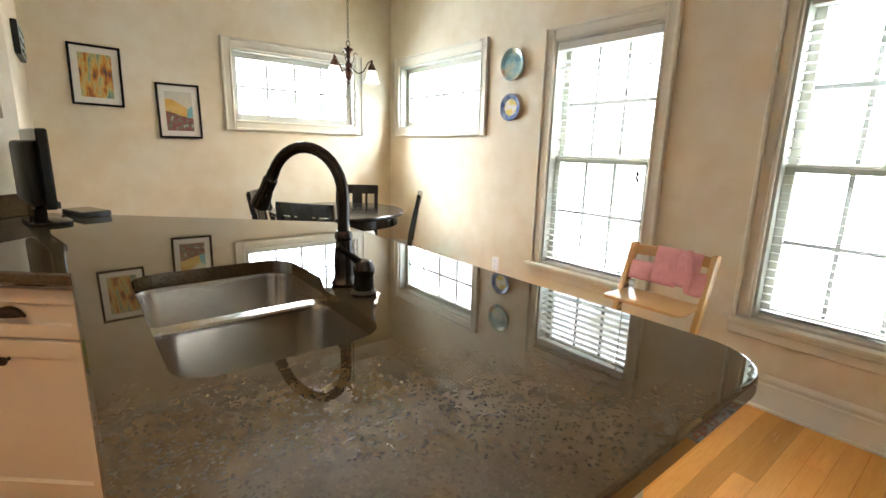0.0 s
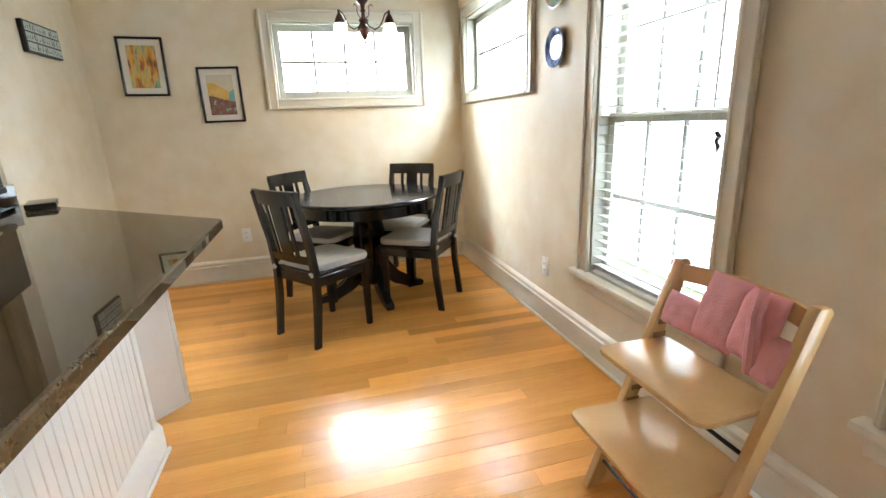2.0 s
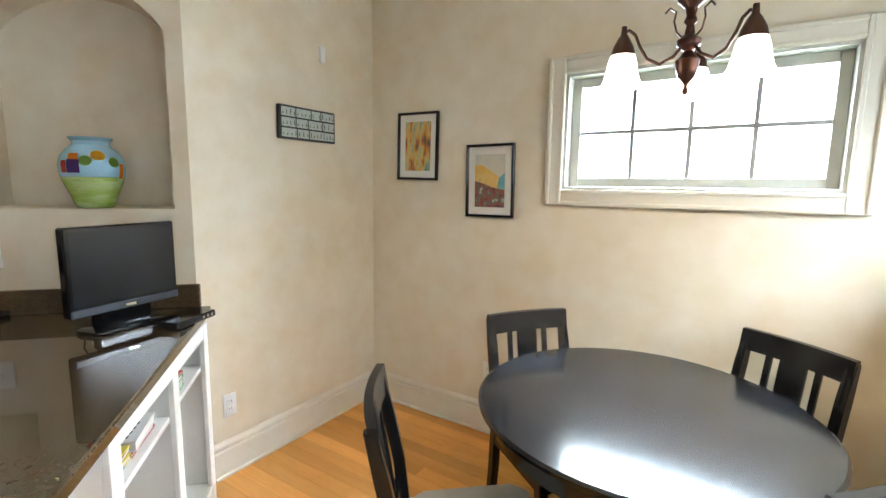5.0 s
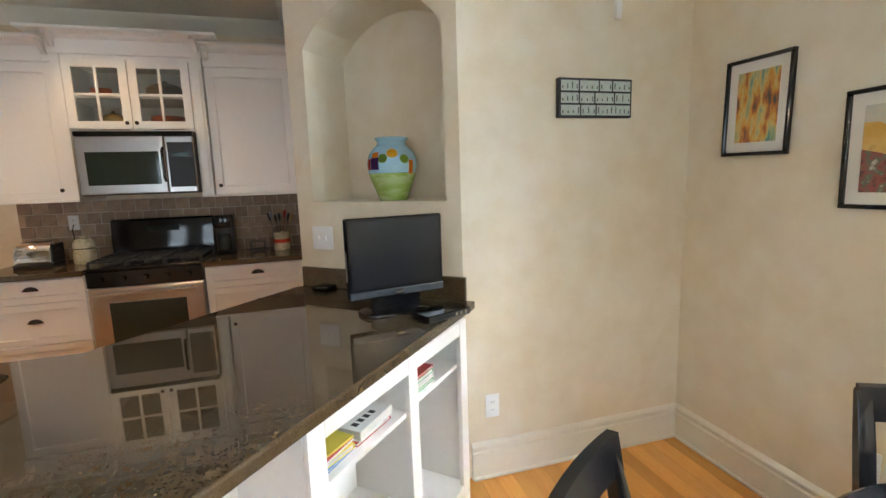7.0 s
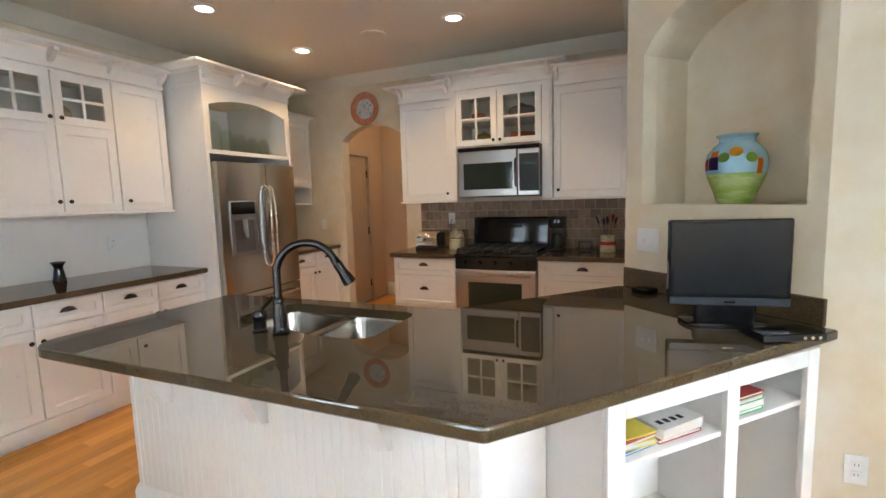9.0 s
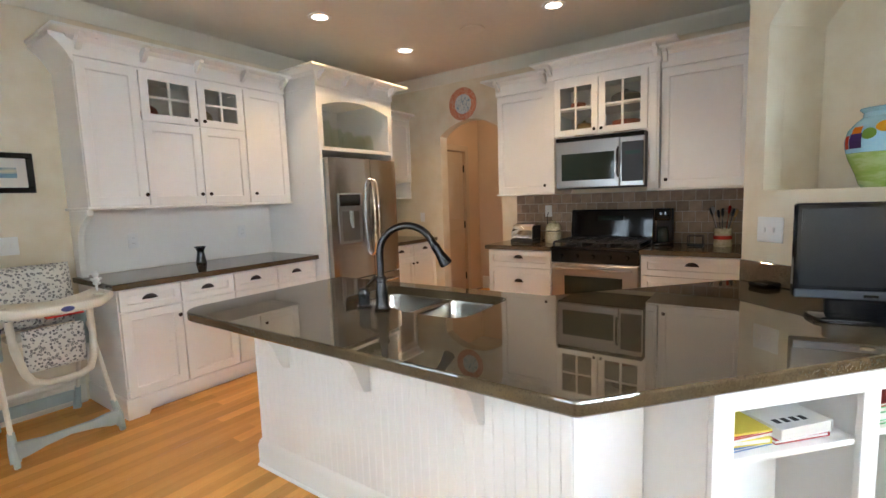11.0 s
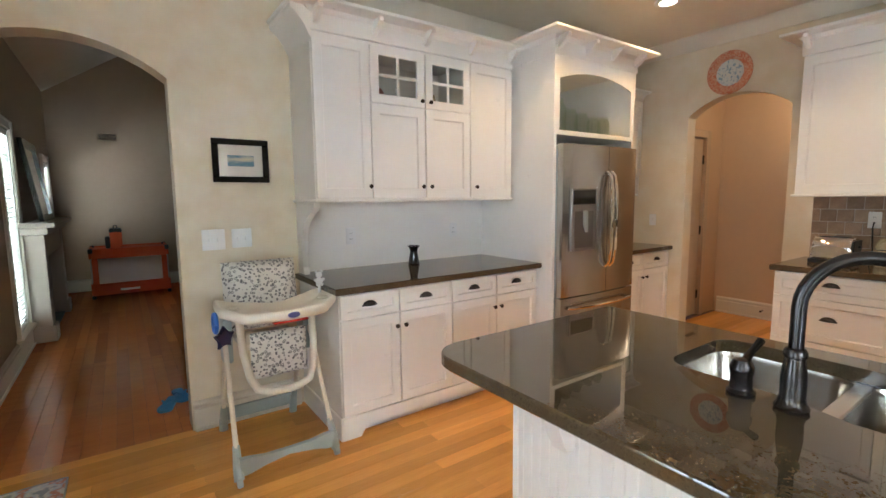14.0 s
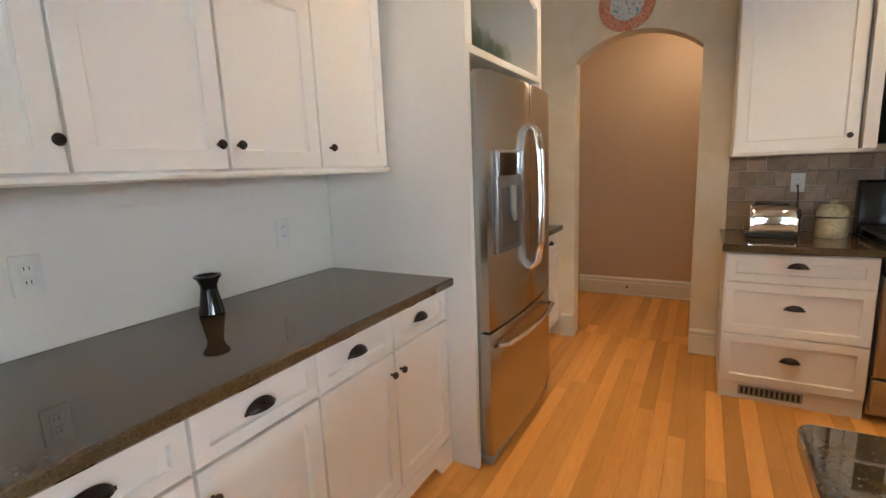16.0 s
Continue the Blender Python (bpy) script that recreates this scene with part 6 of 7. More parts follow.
# floor register and small things at the window
rgst = thing("floor_register", (3.03, 1.36, 0.0005), "flat wooden floor vent beside the wall", "floor vent")
part("frame", one(2.985, 3.085, 1.21, 1.50, 0.0005, 0.005, 0.002), BEECH, rgst)
for i in range(10):
    part("slot", one(2.998, 3.072, 1.225 + i * 0.027, 1.237 + i * 0.027, 0.005, 0.0062), BLACKMATTE, rgst)
sc_ = bmesh.new()
tube(sc_, [(EAST + 0.062, 1.815, 1.17), (EAST + 0.062, 1.80, 1.155), (EAST + 0.062, 1.812, 1.14), (EAST + 0.062, 1.80, 1.12), (EAST + 0.062, 1.808, 1.10)], [0.008, 0.010, 0.007, 0.009, 0.004], 8)
solo("window_ornament", sc_, BLACKMATTE, "small dark curled ornament stuck on the window pane", "ornament")

# ---- television corner ----
tv = thing("television", (0.36, 3.03, 0.911), "black flat-screen television on a low stand, switched off", "television")
MTV = Matrix.Translation((0.36, 3.035, 0)) @ Matrix.Rotation(radians(100), 4, "Z") @ Matrix.Diagonal((1, -1, 1, 1))
part("bezel", one(-0.213, 0.213, -0.028, 0.012, 0.985, 1.32, 0.006, MTV), BLACK, tv)
part("screen", one(-0.196, 0.196, 0.012, 0.0135, 1.03, 1.302, m=MTV), SCREEN, tv)
part("lower_strip", one(-0.211, 0.211, 0.012, 0.022, 0.987, 1.018, 0.004, MTV), mat("tv_strip", (0.05, 0.055, 0.065), 0.15), tv)
part("back", one(-0.18, 0.18, -0.075, -0.028, 1.0, 1.27, 0.02, MTV, 2), BLACKMATTE, tv)
q = bmesh.new()
box(q, -0.11, 0.11, -0.055, -0.012, 0.92, 0.99, 0.010, MTV)
part("neck", q, BLACK, tv)
q = bmesh.new()
prism(q, rounded([(-0.17, -0.08), (0.15, -0.08), (0.13, 0.07), (-0.15, 0.07)], 0.04, 5), 0.911, 0.925, 0.004, m=MTV)
part("stand_base", q, BLACK, tv)
part("badge", one(-0.02, 0.02, 0.022, 0.0235, 0.996, 1.006, m=MTV), CHROME, tv)
bx_ = thing("disc_player", (0.50, 3.15, 0.911), "slim black disc player in front of the television", "disc player")
MPL = Matrix.Translation((0.375, 3.10, 0)) @ Matrix.Rotation(radians(112), 4, "Z") @ Matrix.Diagonal((1, -1, 1, 1))
part("case", one(-0.08, 0.14, 0.09, 0.21, 0.911, 0.940, 0.004, MPL), BLACK, bx_)
part("front_panel", one(-0.075, 0.135, 0.21, 0.213, 0.916, 0.937, 0.001, MPL), BLACKMATTE, bx_)
for i in range(3):
    q = bmesh.new()
    lathe(q, [(0.0, 0.003), (0.006, 0.003), (0.006, 0.0), (0, 0)], seg=10, m=MPL @ Matrix.Translation((0.06 + i * 0.025, 0.213, 0.928)) @ STAND)
    part("button", q, CHROME, bx_)
q = bmesh.new()
pts = [DIAG @ Vector((0.425, 0.012, 1.185)), DIAG @ Vector((0.425, 0.045, 1.18)), DIAG @ Vector((0.44, 0.06, 1.14)), DIAG @ Vector((0.475, 0.06, 1.06)), DIAG @ Vector((0.46, 0.07, 0.99)), DIAG @ Vector((0.40, 0.10, 0.975))]
tube(q, pts, 0.004, 6)
solo("power_cord", q, BLACKMATTE, "black power cord plugged in behind the television", "cord")
q = bmesh.new()
pts = [DIAG @ Vector((0.425, 0.012, 1.145)), DIAG @ Vector((0.42, 0.045, 1.14)), DIAG @ Vector((0.40, 0.06, 1.08)), DIAG @ Vector((0.41, 0.06, 1.0)), DIAG @ Vector((0.38, 0.07, 0.93)), DIAG @ Vector((0.33, 0.10, 0.9155))]
tube(q, pts, 0.004, 6)
solo("power_cord", q, BLACKMATTE, "black power cord looping down to the counter", "cord")
ph = thing("cable_box", (-0.22, 2.78, 0.911), "small flat black box on the counter", "cable box")
MPH = Matrix.Translation((-0.215, 2.775, 0)) @ Matrix.Rotation(radians(-42), 4, "Z")
part("case", one(-0.09, 0.09, -0.05, 0.05, 0.911, 0.935, 0.008, MPH, 2), BLACK, ph)
part("front_strip", one(-0.03, 0.03, -0.0515, -0.05, 0.918, 0.926, m=MPH), CHROME, ph)

# painted vase in the niche
VS = 0.88
VASE = daub("vase_glaze", [(0.3, (0.16, 0.30, 0.05)), (0.45, (0.30, 0.42, 0.10)), (0.6, (0.42, 0.52, 0.22)), (0.72, (0.20, 0.36, 0.20))], 8, (1, 1, 3), 0.12)
VASETOP = mat("vase_sky", (0.28, 0.50, 0.62), 0.12, second=(0.42, 0.58, 0.62), scale=9)
ORANGE = mat("glaze_orange", (0.80, 0.22, 0.02), 0.15)
PURPLE = mat("glaze_purple", (0.09, 0.04, 0.16), 0.15)
REDG = mat("glaze_red", (0.5, 0.05, 0.03), 0.15)
YELLOW = mat("glaze_yellow", (0.85, 0.42, 0.03), 0.15)
GREEN = mat("glaze_green", (0.22, 0.36, 0.06), 0.15)
vp = DIAG @ Vector((0.455, -0.115, 1.3665))
vs_ = thing("painted_vase", vp[:], "round ceramic vase painted with hills, house and sun", "vase")
VM = Matrix.Translation(vp) @ Matrix.Diagonal((VS, VS, VS, 1))
prof = [(0.0, 0.0), (0.075, 0.0), (0.085, 0.012), (0.10, 0.06), (0.128, 0.13), (0.135, 0.155)]
q = bmesh.new()
lathe(q, prof + [(0.135, 0.1551), (0.0, 0.1551)], (0, 0, 0), 40, VM)
part("lower_body", q, VASE, vs_)
q = bmesh.new()
lathe(q, [(0.0, 0.156), (0.135, 0.156), (0.14, 0.18), (0.142, 0.215), (0.132, 0.26), (0.105, 0.295), (0.082, 0.315), (0.08, 0.335), (0.095, 0.35), (0.092, 0.354), (0.075, 0.335), (0.0, 0.33)], (0, 0, 0), 40, VM)
part("upper_body", q, VASETOP, vs_)


def on_vase(deg, z, w, h, material, name, r=None, round_=False):
    b = bmesh.new()
    mm = VM @ Matrix.Rotation(radians(deg), 4, "Z")
    k = 5
    def rad(zz):
        pr = prof + [(0.14, 0.18), (0.142, 0.215), (0.132, 0.26), (0.105, 0.295), (0.082, 0.315)]
        for (a, za), (c_, zc) in zip(pr, pr[1:]):
            if za <= zz <= zc:
                return a + (c_ - a) * (zz - za) / max(1e-6, zc - za)
        return 0.1
    if round_:
        grid = [[(w * 0.5 * rr * math.cos(a), z + h * 0.5 * rr * math.sin(a)) for a in [2 * math.pi * i / 16 for i in range(16)]] for rr in (0.01, 0.5, 1.0)]
        rings = [[b.verts.new(((rad(zz) + 0.0025) * math.cos(uu / 0.13), (rad(zz) + 0.0025) * math.sin(uu / 0.13), zz)) for uu, zz in g] for g in grid]
        for p, r2 in zip(rings, rings[1:]):
            for i in range(16):
                b.faces.new((p[i], p[(i + 1) % 16], r2[(i + 1) % 16], r2[i]))
    else:
        rows_ = [[b.verts.new(((rad(z + h * j / k) + 0.0025) * math.cos((i / k - 0.5) * w / 0.13), (rad(z + h * j / k) + 0.0025) * math.sin((i / k - 0.5) * w / 0.13), z + h * j / k)) for i in range(k + 1)] for j in range(k + 1)]
        for p, r2 in zip(rows_, rows_[1:]):
            for i in range(k):
                b.faces.new((p[i], p[i + 1], r2[i + 1], r2[i]))
    bmesh.ops.solidify(b, geom=b.faces[:], thickness=-0.003)
    return part(name, merge(bmesh.new(), b, mm), material, vs_)


FA = -12
on_vase(FA + 2, 0.262, 0.062, 0.05, YELLOW, "painted_sun", round_=True)
on_vase(FA - 42, 0.175, 0.055, 0.065, PURPLE, "painted_house")
on_vase(FA - 42, 0.24, 0.045, 0.03, ORANGE, "painted_roof")
on_vase(FA - 62, 0.175, 0.03, 0.06, REDG, "painted_house")
on_vase(FA + 48, 0.15, 0.03, 0.075, ORANGE, "painted_tree")
on_vase(FA + 30, 0.23, 0.05, 0.05, GREEN, "painted_tree", round_=True)
on_vase(FA - 20, 0.235, 0.05, 0.05, GREEN, "painted_tree", round_=True)

# ---- books in the bookcase ----
def book(name, u0, u1, n0, n1, z0, th, cover, label, turn=0.0):
    t = thing(name, (MB @ Vector(((u0 + u1) / 2, (n0 + n1) / 2, z0)))[:], label, "book", "books on the shelves")
    mm = MB @ Matrix.Translation(((u0 + u1) / 2, (n0 + n1) / 2, 0)) @ Matrix.Rotation(radians(turn), 4, "Z")
    w_, d_ = (u1 - u0) / 2, (n1 - n0) / 2
    part("cover", one(-w_, w_, -d_, d_, z0 + th - 0.003, z0 + th, 0.001, mm), cover, t)
    part("cover", one(-w_, w_, -d_, d_, z0, z0 + 0.003, 0.001, mm), cover, t)
    part("spine", one(w_ - 0.004, w_, -d_, d_, z0 + 0.003, z0 + th - 0.003, m=mm), cover, t)
    part("page_block", one(-w_ + 0.003, w_ - 0.004, -d_ + 0.003, d_ - 0.003, z0 + 0.003, z0 + th - 0.003, m=mm), MATBOARD, t)
    return t


def cover_mat(name, c):
    return mat(name, c, 0.35, scale=20, amount=0.25)


cy_, cb_, cr_, cw_, cg_ = cover_mat("cover_yellow", (0.72, 0.58, 0.08)), cover_mat("cover_blue", (0.12, 0.25, 0.5)), cover_mat("cover_red", (0.45, 0.05, 0.04)), cover_mat("cover_white", (0.72, 0.70, 0.66)), cover_mat("cover_green", (0.10, 0.40, 0.16))
z = 0.661
for th, c_, lb in ((0.010, cb_, "thin blue paperback lying on the shelf"), (0.018, cy_, "yellow paperback lying in a stack"), (0.006, cw_, "thin white booklet lying in a stack"), (0.008, cr_, "thin red booklet lying in a stack"), (0.006, cy_, "thin yellow booklet on top of a stack")):
    book("book", 0.08, 0.24, -0.22, -0.05, z, th, c_, lb, 4 * math.sin(z * 900))
    z += th + 0.0006
book("book", 0.252, 0.44, -0.235, -0.05, 0.661, 0.014, cr_, "red hardback lying under a white book", 0)
bkx = book("book", 0.255, 0.445, -0.235, -0.045, 0.6756, 0.034, cw_, "white hardback with black lettering bars on its cover", -3)
for i in range(6):
    part("title_bar", one(0.285 + i * 0.019, 0.297 + i * 0.019, -0.20, -0.18, 0.7097, 0.7103, m=MB), INK, bkx)
for i in range(4):
    part("title_bar", one(0.28 + i * 0.03, 0.298 + i * 0.03, -0.095, -0.072, 0.7097, 0.7103, m=MB), INK, bkx)
z = 0.676
for th, c_, lb in ((0.014, cg_, "green paperback lying on the shelf"), (0.02, cw_, "white paperback lying on a green one"), (0.018, cg_, "bright green book in a stack"), (0.012, cr_, "thin red book in a stack")):
    book("book", BL * 0.53 + 0.04, BL * 0.53 + 0.22, -0.22, -0.04, z, th, c_, lb)
    z += th + 0.0006
book("book", 0.09, 0.27, -0.22, -0.04, 0.301, 0.02, cb_, "blue book lying on the lower shelf")

# ---- kitchen counter things ----
ts = thing("toaster", (-1.90, 0.70, 0.912), "chrome two-slice toaster on the counter", "toaster")
q = bmesh.new()
prism(q, rounded([(-2.0, 0.912 + 0.03), (-1.80, 0.912 + 0.03), (-1.80, 1.10), (-2.0, 1.10)], [0.01, 0.01, 0.075, 0.075], 8), 0.60, 0.83, 0.022, m=Matrix(((1, 0, 0, 0), (0, 0, 1, 0), (0, 1, 0, 0), (0, 0, 0, 1))))
part("shell", q, CHROME, ts)
part("base", one(-2.0, -1.80, 0.585, 0.835, 0.912, 0.942, 0.006), BLACKMATTE, ts)
for xx in (-1.935, -1.875):
    part("slot", one(xx - 0.012, xx + 0.012, 0.63, 0.79, 1.0985, 1.1012), BLACKMATTE, ts)
part("end_cap", one(-1.99, -1.81, 0.828, 0.84, 0.945, 1.08, 0.005), BLACKMATTE, ts)
part("lever", one(-1.915, -1.885, 0.84, 0.858, 1.03, 1.045, 0.004), BLACKMATTE, ts)
ck = thing("cookie_jar", (-1.93, 1.0, 0.912), "ivory ceramic crock with a domed lid", "jar")
IVORY = mat("ivory_ceramic", (0.64, 0.56, 0.40), 0.2, second=(0.26, 0.22, 0.10), scale=38, amount=0.8)
q = bmesh.new()
lathe(q, [(0, 0), (0.075, 0), (0.08, 0.01), (0.078, 0.09), (0.07, 0.11), (0, 0.11)], (-1.93, 1.0, 0.912), 24)
part("body", q, IVORY, ck)
q = bmesh.new()
lathe(q, [(0, 0.111), (0.06, 0.111), (0.06, 0.118), (0.0, 0.118)], (-1.93, 1.0, 0.912), 24)
part("band", q, BLACKMATTE, ck)
q = bmesh.new()
lathe(q, [(0, 0.119), (0.074, 0.119), (0.078, 0.135), (0.07, 0.165), (0.05, 0.19), (0.02, 0.197), (0.022, 0.215), (0, 0.22)], (-1.93, 1.0, 0.912), 24)
part("lid", q, IVORY, ck)
wall_box("outlet", Matrix.Translation((0.016, 0, 0)) @ MW, 0.86, 1.215, 0.074, 0.118, "white outlet with a plug on the tiled backsplash", "outlet", 0, 2)
q = bmesh.new()
tube(q, [(WEST + 0.03, 0.86, 1.20), (WEST + 0.06, 0.86, 1.16), (WEST + 0.06, 0.87, 1.0), (WEST + 0.08, 0.86, 0.925), (-2.02, 0.84, 0.918)], 0.004, 6)
solo("power_cord", q, BLACKMATTE, "black cord of the toaster", "cord")
kb = thing("coffee_maker", (-1.93, 2.01, 0.912), "slim black coffee maker beside the range", "coffee maker")
part("base", one(-2.03, -1.84, 1.945, 2.075, 0.912, 0.945, 0.008), BLACK, kb)
part("tower", one(-2.03, -1.95, 1.945, 2.075, 0.945, 1.23, 0.010, seg=2), BLACKMATTE, kb)
part("head", one(-1.95, -1.85, 1.948, 2.072, 1.13, 1.235, 0.012, seg=2), BLACK, kb)
q = bmesh.new()
lathe(q, [(0, 0), (0.045, 0), (0.052, 0.02), (0.05, 0.09), (0.04, 0.12), (0.045, 0.13), (0, 0.13)], (-1.895, 2.01, 0.946), 20)
part("carafe", q, DARKGLASS, kb)
ut = thing("utensil_crock", (-1.95, 2.45, 0.912), "ivory patterned crock full of cooking utensils", "utensil holder")
q = bmesh.new()
lathe(q, [(0, 0), (0.065, 0), (0.068, 0.01), (0.062, 0.07), (0.066, 0.15), (0.06, 0.15), (0.055, 0.02), (0, 0.02)], (-1.95, 2.45, 0.912), 24)
part("crock", q, IVORY, ut)
q = bmesh.new()
lathe(q, [(0.0635, 0.06), (0.0665, 0.06), (0.067, 0.09), (0.064, 0.09)], (-1.95, 2.45, 0.912), 24)
part("pattern_band", q, REDG, ut)
rs = random.Random(9)
for i, mt in enumerate((BLACKMATTE, BLACKMATTE, BEECH, REDG, BLACKMATTE, BLACKMATTE, STEELH)):
    a = 2 * math.pi * i / 7
    p0 = Vector((-1.95 + 0.02 * math.cos(a), 2.45 + 0.02 * math.sin(a), 0.94))
    p1 = p0 + Vector((0.05 * math.cos(a), 0.06 * math.sin(a), 0.20 + 0.04 * rs.random()))
    q = bmesh.new()
    dd = (p1 - p0).normalized()
    tube(q, [p0, p1, p1 + dd * 0.012, p1 + dd * 0.04, p1 + dd * 0.065, p1 + dd * 0.07], [0.006, 0.006, 0.024, 0.034, 0.028, 0.010], 8, flat=0.35)
    part("utensil", q, mt, ut)
sr = thing("spoon_rest", (-1.90, 2.26, 0.912), "small black wire rack on the counter", "rack")
part("tray", one(-1.96, -1.85, 2.20, 2.32, 0.912, 0.925, 0.004), BLACKMATTE, sr)
for yy in (2.205, 2.315):
    for xx in (-1.955, -1.855):
        q = bmesh.new()
        tube(q, [(xx, yy, 0.92), (xx, yy, 1.0)], 0.003, 6)
        part("post", q, BLACKMATTE, sr)
q = bmesh.new()
tube(q, [(-1.955, 2.205, 1.0), (-1.855, 2.205, 1.0), (-1.855, 2.315, 1.0), (-1.955, 2.315, 1.0), (-1.955, 2.205, 1.0)], 0.003, 6)
part("rim", q, BLACKMATTE, sr)

bj = thing("black_vase", (0.49, -1.15, 0.9125), "small glossy black waisted jar on the hutch", "jar")
q = bmesh.new()
lathe(q, [(0, 0), (0.040, 0), (0.043, 0.006), (0.038, 0.03), (0.028, 0.09), (0.028, 0.105), (0.036, 0.125), (0.045, 0.135), (0.045, 0.142), (0.036, 0.142), (0.024, 0.11), (0, 0.105)], (0.49, -1.15, 0.9125), 24)
part("body", q, BLACK, bj)

# dishes behind the glazed doors
TERRA = mat("terracotta_glaze", (0.35, 0.10, 0.05), 0.3)
SLATE = mat("slate_glaze", (0.13, 0.13, 0.13), 0.35)
OLIVE = mat("olive_glaze", (0.28, 0.20, 0.08), 0.3)


def pot(x, y, z, r, h, mt, label, lid=False):
    t = thing("serving_pot", (x, y, z), label, "pot", "dishes behind glass")
    q = bmesh.new()
    lathe(q, [(0, 0), (r * 0.75, 0), (r, h * 0.35), (r * 0.97, h), (r * 0.9, h), (r * 0.7, h * 0.2), (0, h * 0.15)], (x, y, z), 22)
    part("bowl", q, mt, t)
    if lid:
        q = bmesh.new()
        lathe(q, [(0, h + 0.002), (r * 0.95, h + 0.002), (r * 0.8, h * 1.25), (r * 0.3, h * 1.5), (r * 0.12, h * 1.55), (r * 0.14, h * 1.7), (0, h * 1.75)], (x, y, z), 22)
        part("lid", q, mt, t)


pot(-1.86, 1.28, 2.1405, 0.07, 0.07, TERRA, "small terracotta pot behind glass")
pot(-1.88, 1.33, 1.9005, 0.10, 0.09, OLIVE, "olive glazed bowl behind glass", True)
pot(-1.88, 1.70, 2.1405, 0.13, 0.08, SLATE, "dark grey lidded pot behind glass", True)
pot(-1.88, 1.70, 1.9005, 0.12, 0.11, TERRA, "terracotta casserole behind glass")
pot(0.80, -1.10, 2.0205, 0.06, 0.09, TERRA, "small red jar behind glass", True)
pot(0.66, -1.10, 2.0205, 0.05, 0.07, ORANGE, "small orange cup behind glass")
pot(0.38, -1.10, 2.0205, 0.06, 0.10, IVORY, "ivory jug behind glass", True)
pot(0.26, -1.10, 2.0205, 0.05, 0.06, SLATE, "dark cup behind glass")

# glass jars in the open shelf above the refrigerator
JAR = glass("jar_glass", (0.97, 0.99, 0.95), 0.08)
for x, r, h in ((-0.50, 0.075, 0.24), (-0.66, 0.06, 0.18), (-0.80, 0.06, 0.16), (-0.95, 0.055, 0.14), (-1.08, 0.05, 0.15)):
    t = thing("glass_jar", (x, -0.66, 1.8855), "greenish glass storage jar on the open shelf", "jar", "jars above the refrigerator")
    q = bmesh.new()
    lathe(q, [(0, 0), (r, 0), (r, h * 0.8), (r * 0.7, h * 0.95), (r * 0.7, h), (r * 0.66, h), (r * 0.66, h * 0.94), (r * 0.95, h * 0.78), (r * 0.95, 0.01), (0, 0.01)], (x, -0.66, 1.8855), 22)
    part("body", q, JAR, t)
    q = bmesh.new()
    lathe(q, [(0, h + 0.001), (r * 0.75, h + 0.001), (r * 0.75, h + 0.015), (r * 0.2, h + 0.022), (0, h + 0.03)], (x, -0.66, 1.8855), 22)
    part("lid", q, JAR, t)

# ---- hall door ----
DOORP = mat("door_paint", (0.55, 0.42, 0.28), 0.4, scale=5, amount=0.3)
dr_ = thing("door_1", (-2.83, -0.84, 0), "tan two-panel arched interior door, closed", "door", kind="structure")
leaf = part("door_leaf", one(-3.195, -2.465, -0.90, -0.86, 0.006, 2.03, 0.003), DOORP, dr_)
q = bmesh.new()
prism(q, [(-3.08, 1.10), (-2.58, 1.10)] + arch_points(-3.08, -2.58, 1.78, 1.90, 10)[::-1], -0.862, -0.852, 0.004, m=STAND)
part("panel", q, DOORP, leaf)
part("panel", one(-3.08, -2.58, -0.862, -0.852, 0.22, 0.95, 0.006), DOORP, leaf)
for zz in (0.25, 1.0, 1.8):
    part("hinge", one(-3.212, -3.19, -0.865, -0.848, zz - 0.05, zz + 0.05, 0.002), BRONZE, leaf)
for a, b_, c_, d in ((-3.29, -3.21, 0, 2.12), (-2.45, -2.37, 0, 2.12), (-3.21, -2.45, 2.04, 2.12)):
    part("door_casing", one(a, b_, -0.839, -0.82, c_, d, 0.004), DOORP, dr_)
hl = thing("hall_ceiling_light", (-2.95, 0.2, 2.52), "flush glass ceiling light in the hall, switched on", "ceiling light", local=True)
q = bmesh.new()
lathe(q, [(0.0, 0.0), (0.08, 0.01), (0.13, 0.04), (0.14, 0.06), (0.0, 0.06)], seg=28)
part("bowl", q, SHADEGLASS, hl)
q = bmesh.new()
lathe(q, [(0.0, 0.06), (0.15, 0.06), (0.15, 0.079), (0.0, 0.079)], seg=28)
part("rim", q, BRONZE, hl)
lamp("hall_lamp", "POINT", (-2.95, 0.2, 2.44), HALL_W, (1.0, 0.78, 0.52), 0.08)
ds = thing("door_stop", (-3.58, -0.30, 0.10), "small dark spring door stop on the baseboard", "door stop")
q = bmesh.new()
tube(q, [(-3.585, -0.30, 0.10), (-3.53, -0.30, 0.10), (-3.51, -0.30, 0.10)], [0.007, 0.007, 0.012], 8)
part("spring", q, BRONZE, ds)

# ---- folding high chair by the south wall ----
PATT = mat("patterned_vinyl", (0.62, 0.60, 0.55), 0.45, scale=4, amount=0.15)
_n, _l = PATT.node_tree.nodes, PATT.node_tree.links
_tc = _n.new("ShaderNodeTexCoord")
_v = _n.new("ShaderNodeTexVoronoi")
_v.inputs["Scale"].default_value = 54
_l.new(_tc.outputs["Object"], _v.inputs["Vector"])
_w = _n.new("ShaderNodeMapRange")
_w.inputs[1].default_value, _w.inputs[2].default_value = 0.39, 0.43
_l.new(_v.outputs["Distance"], _w.inputs[0])
_w2 = _n.new("ShaderNodeMapRange")
_w2.inputs[1].default_value, _w2.inputs[2].default_value = 0.22, 0.17
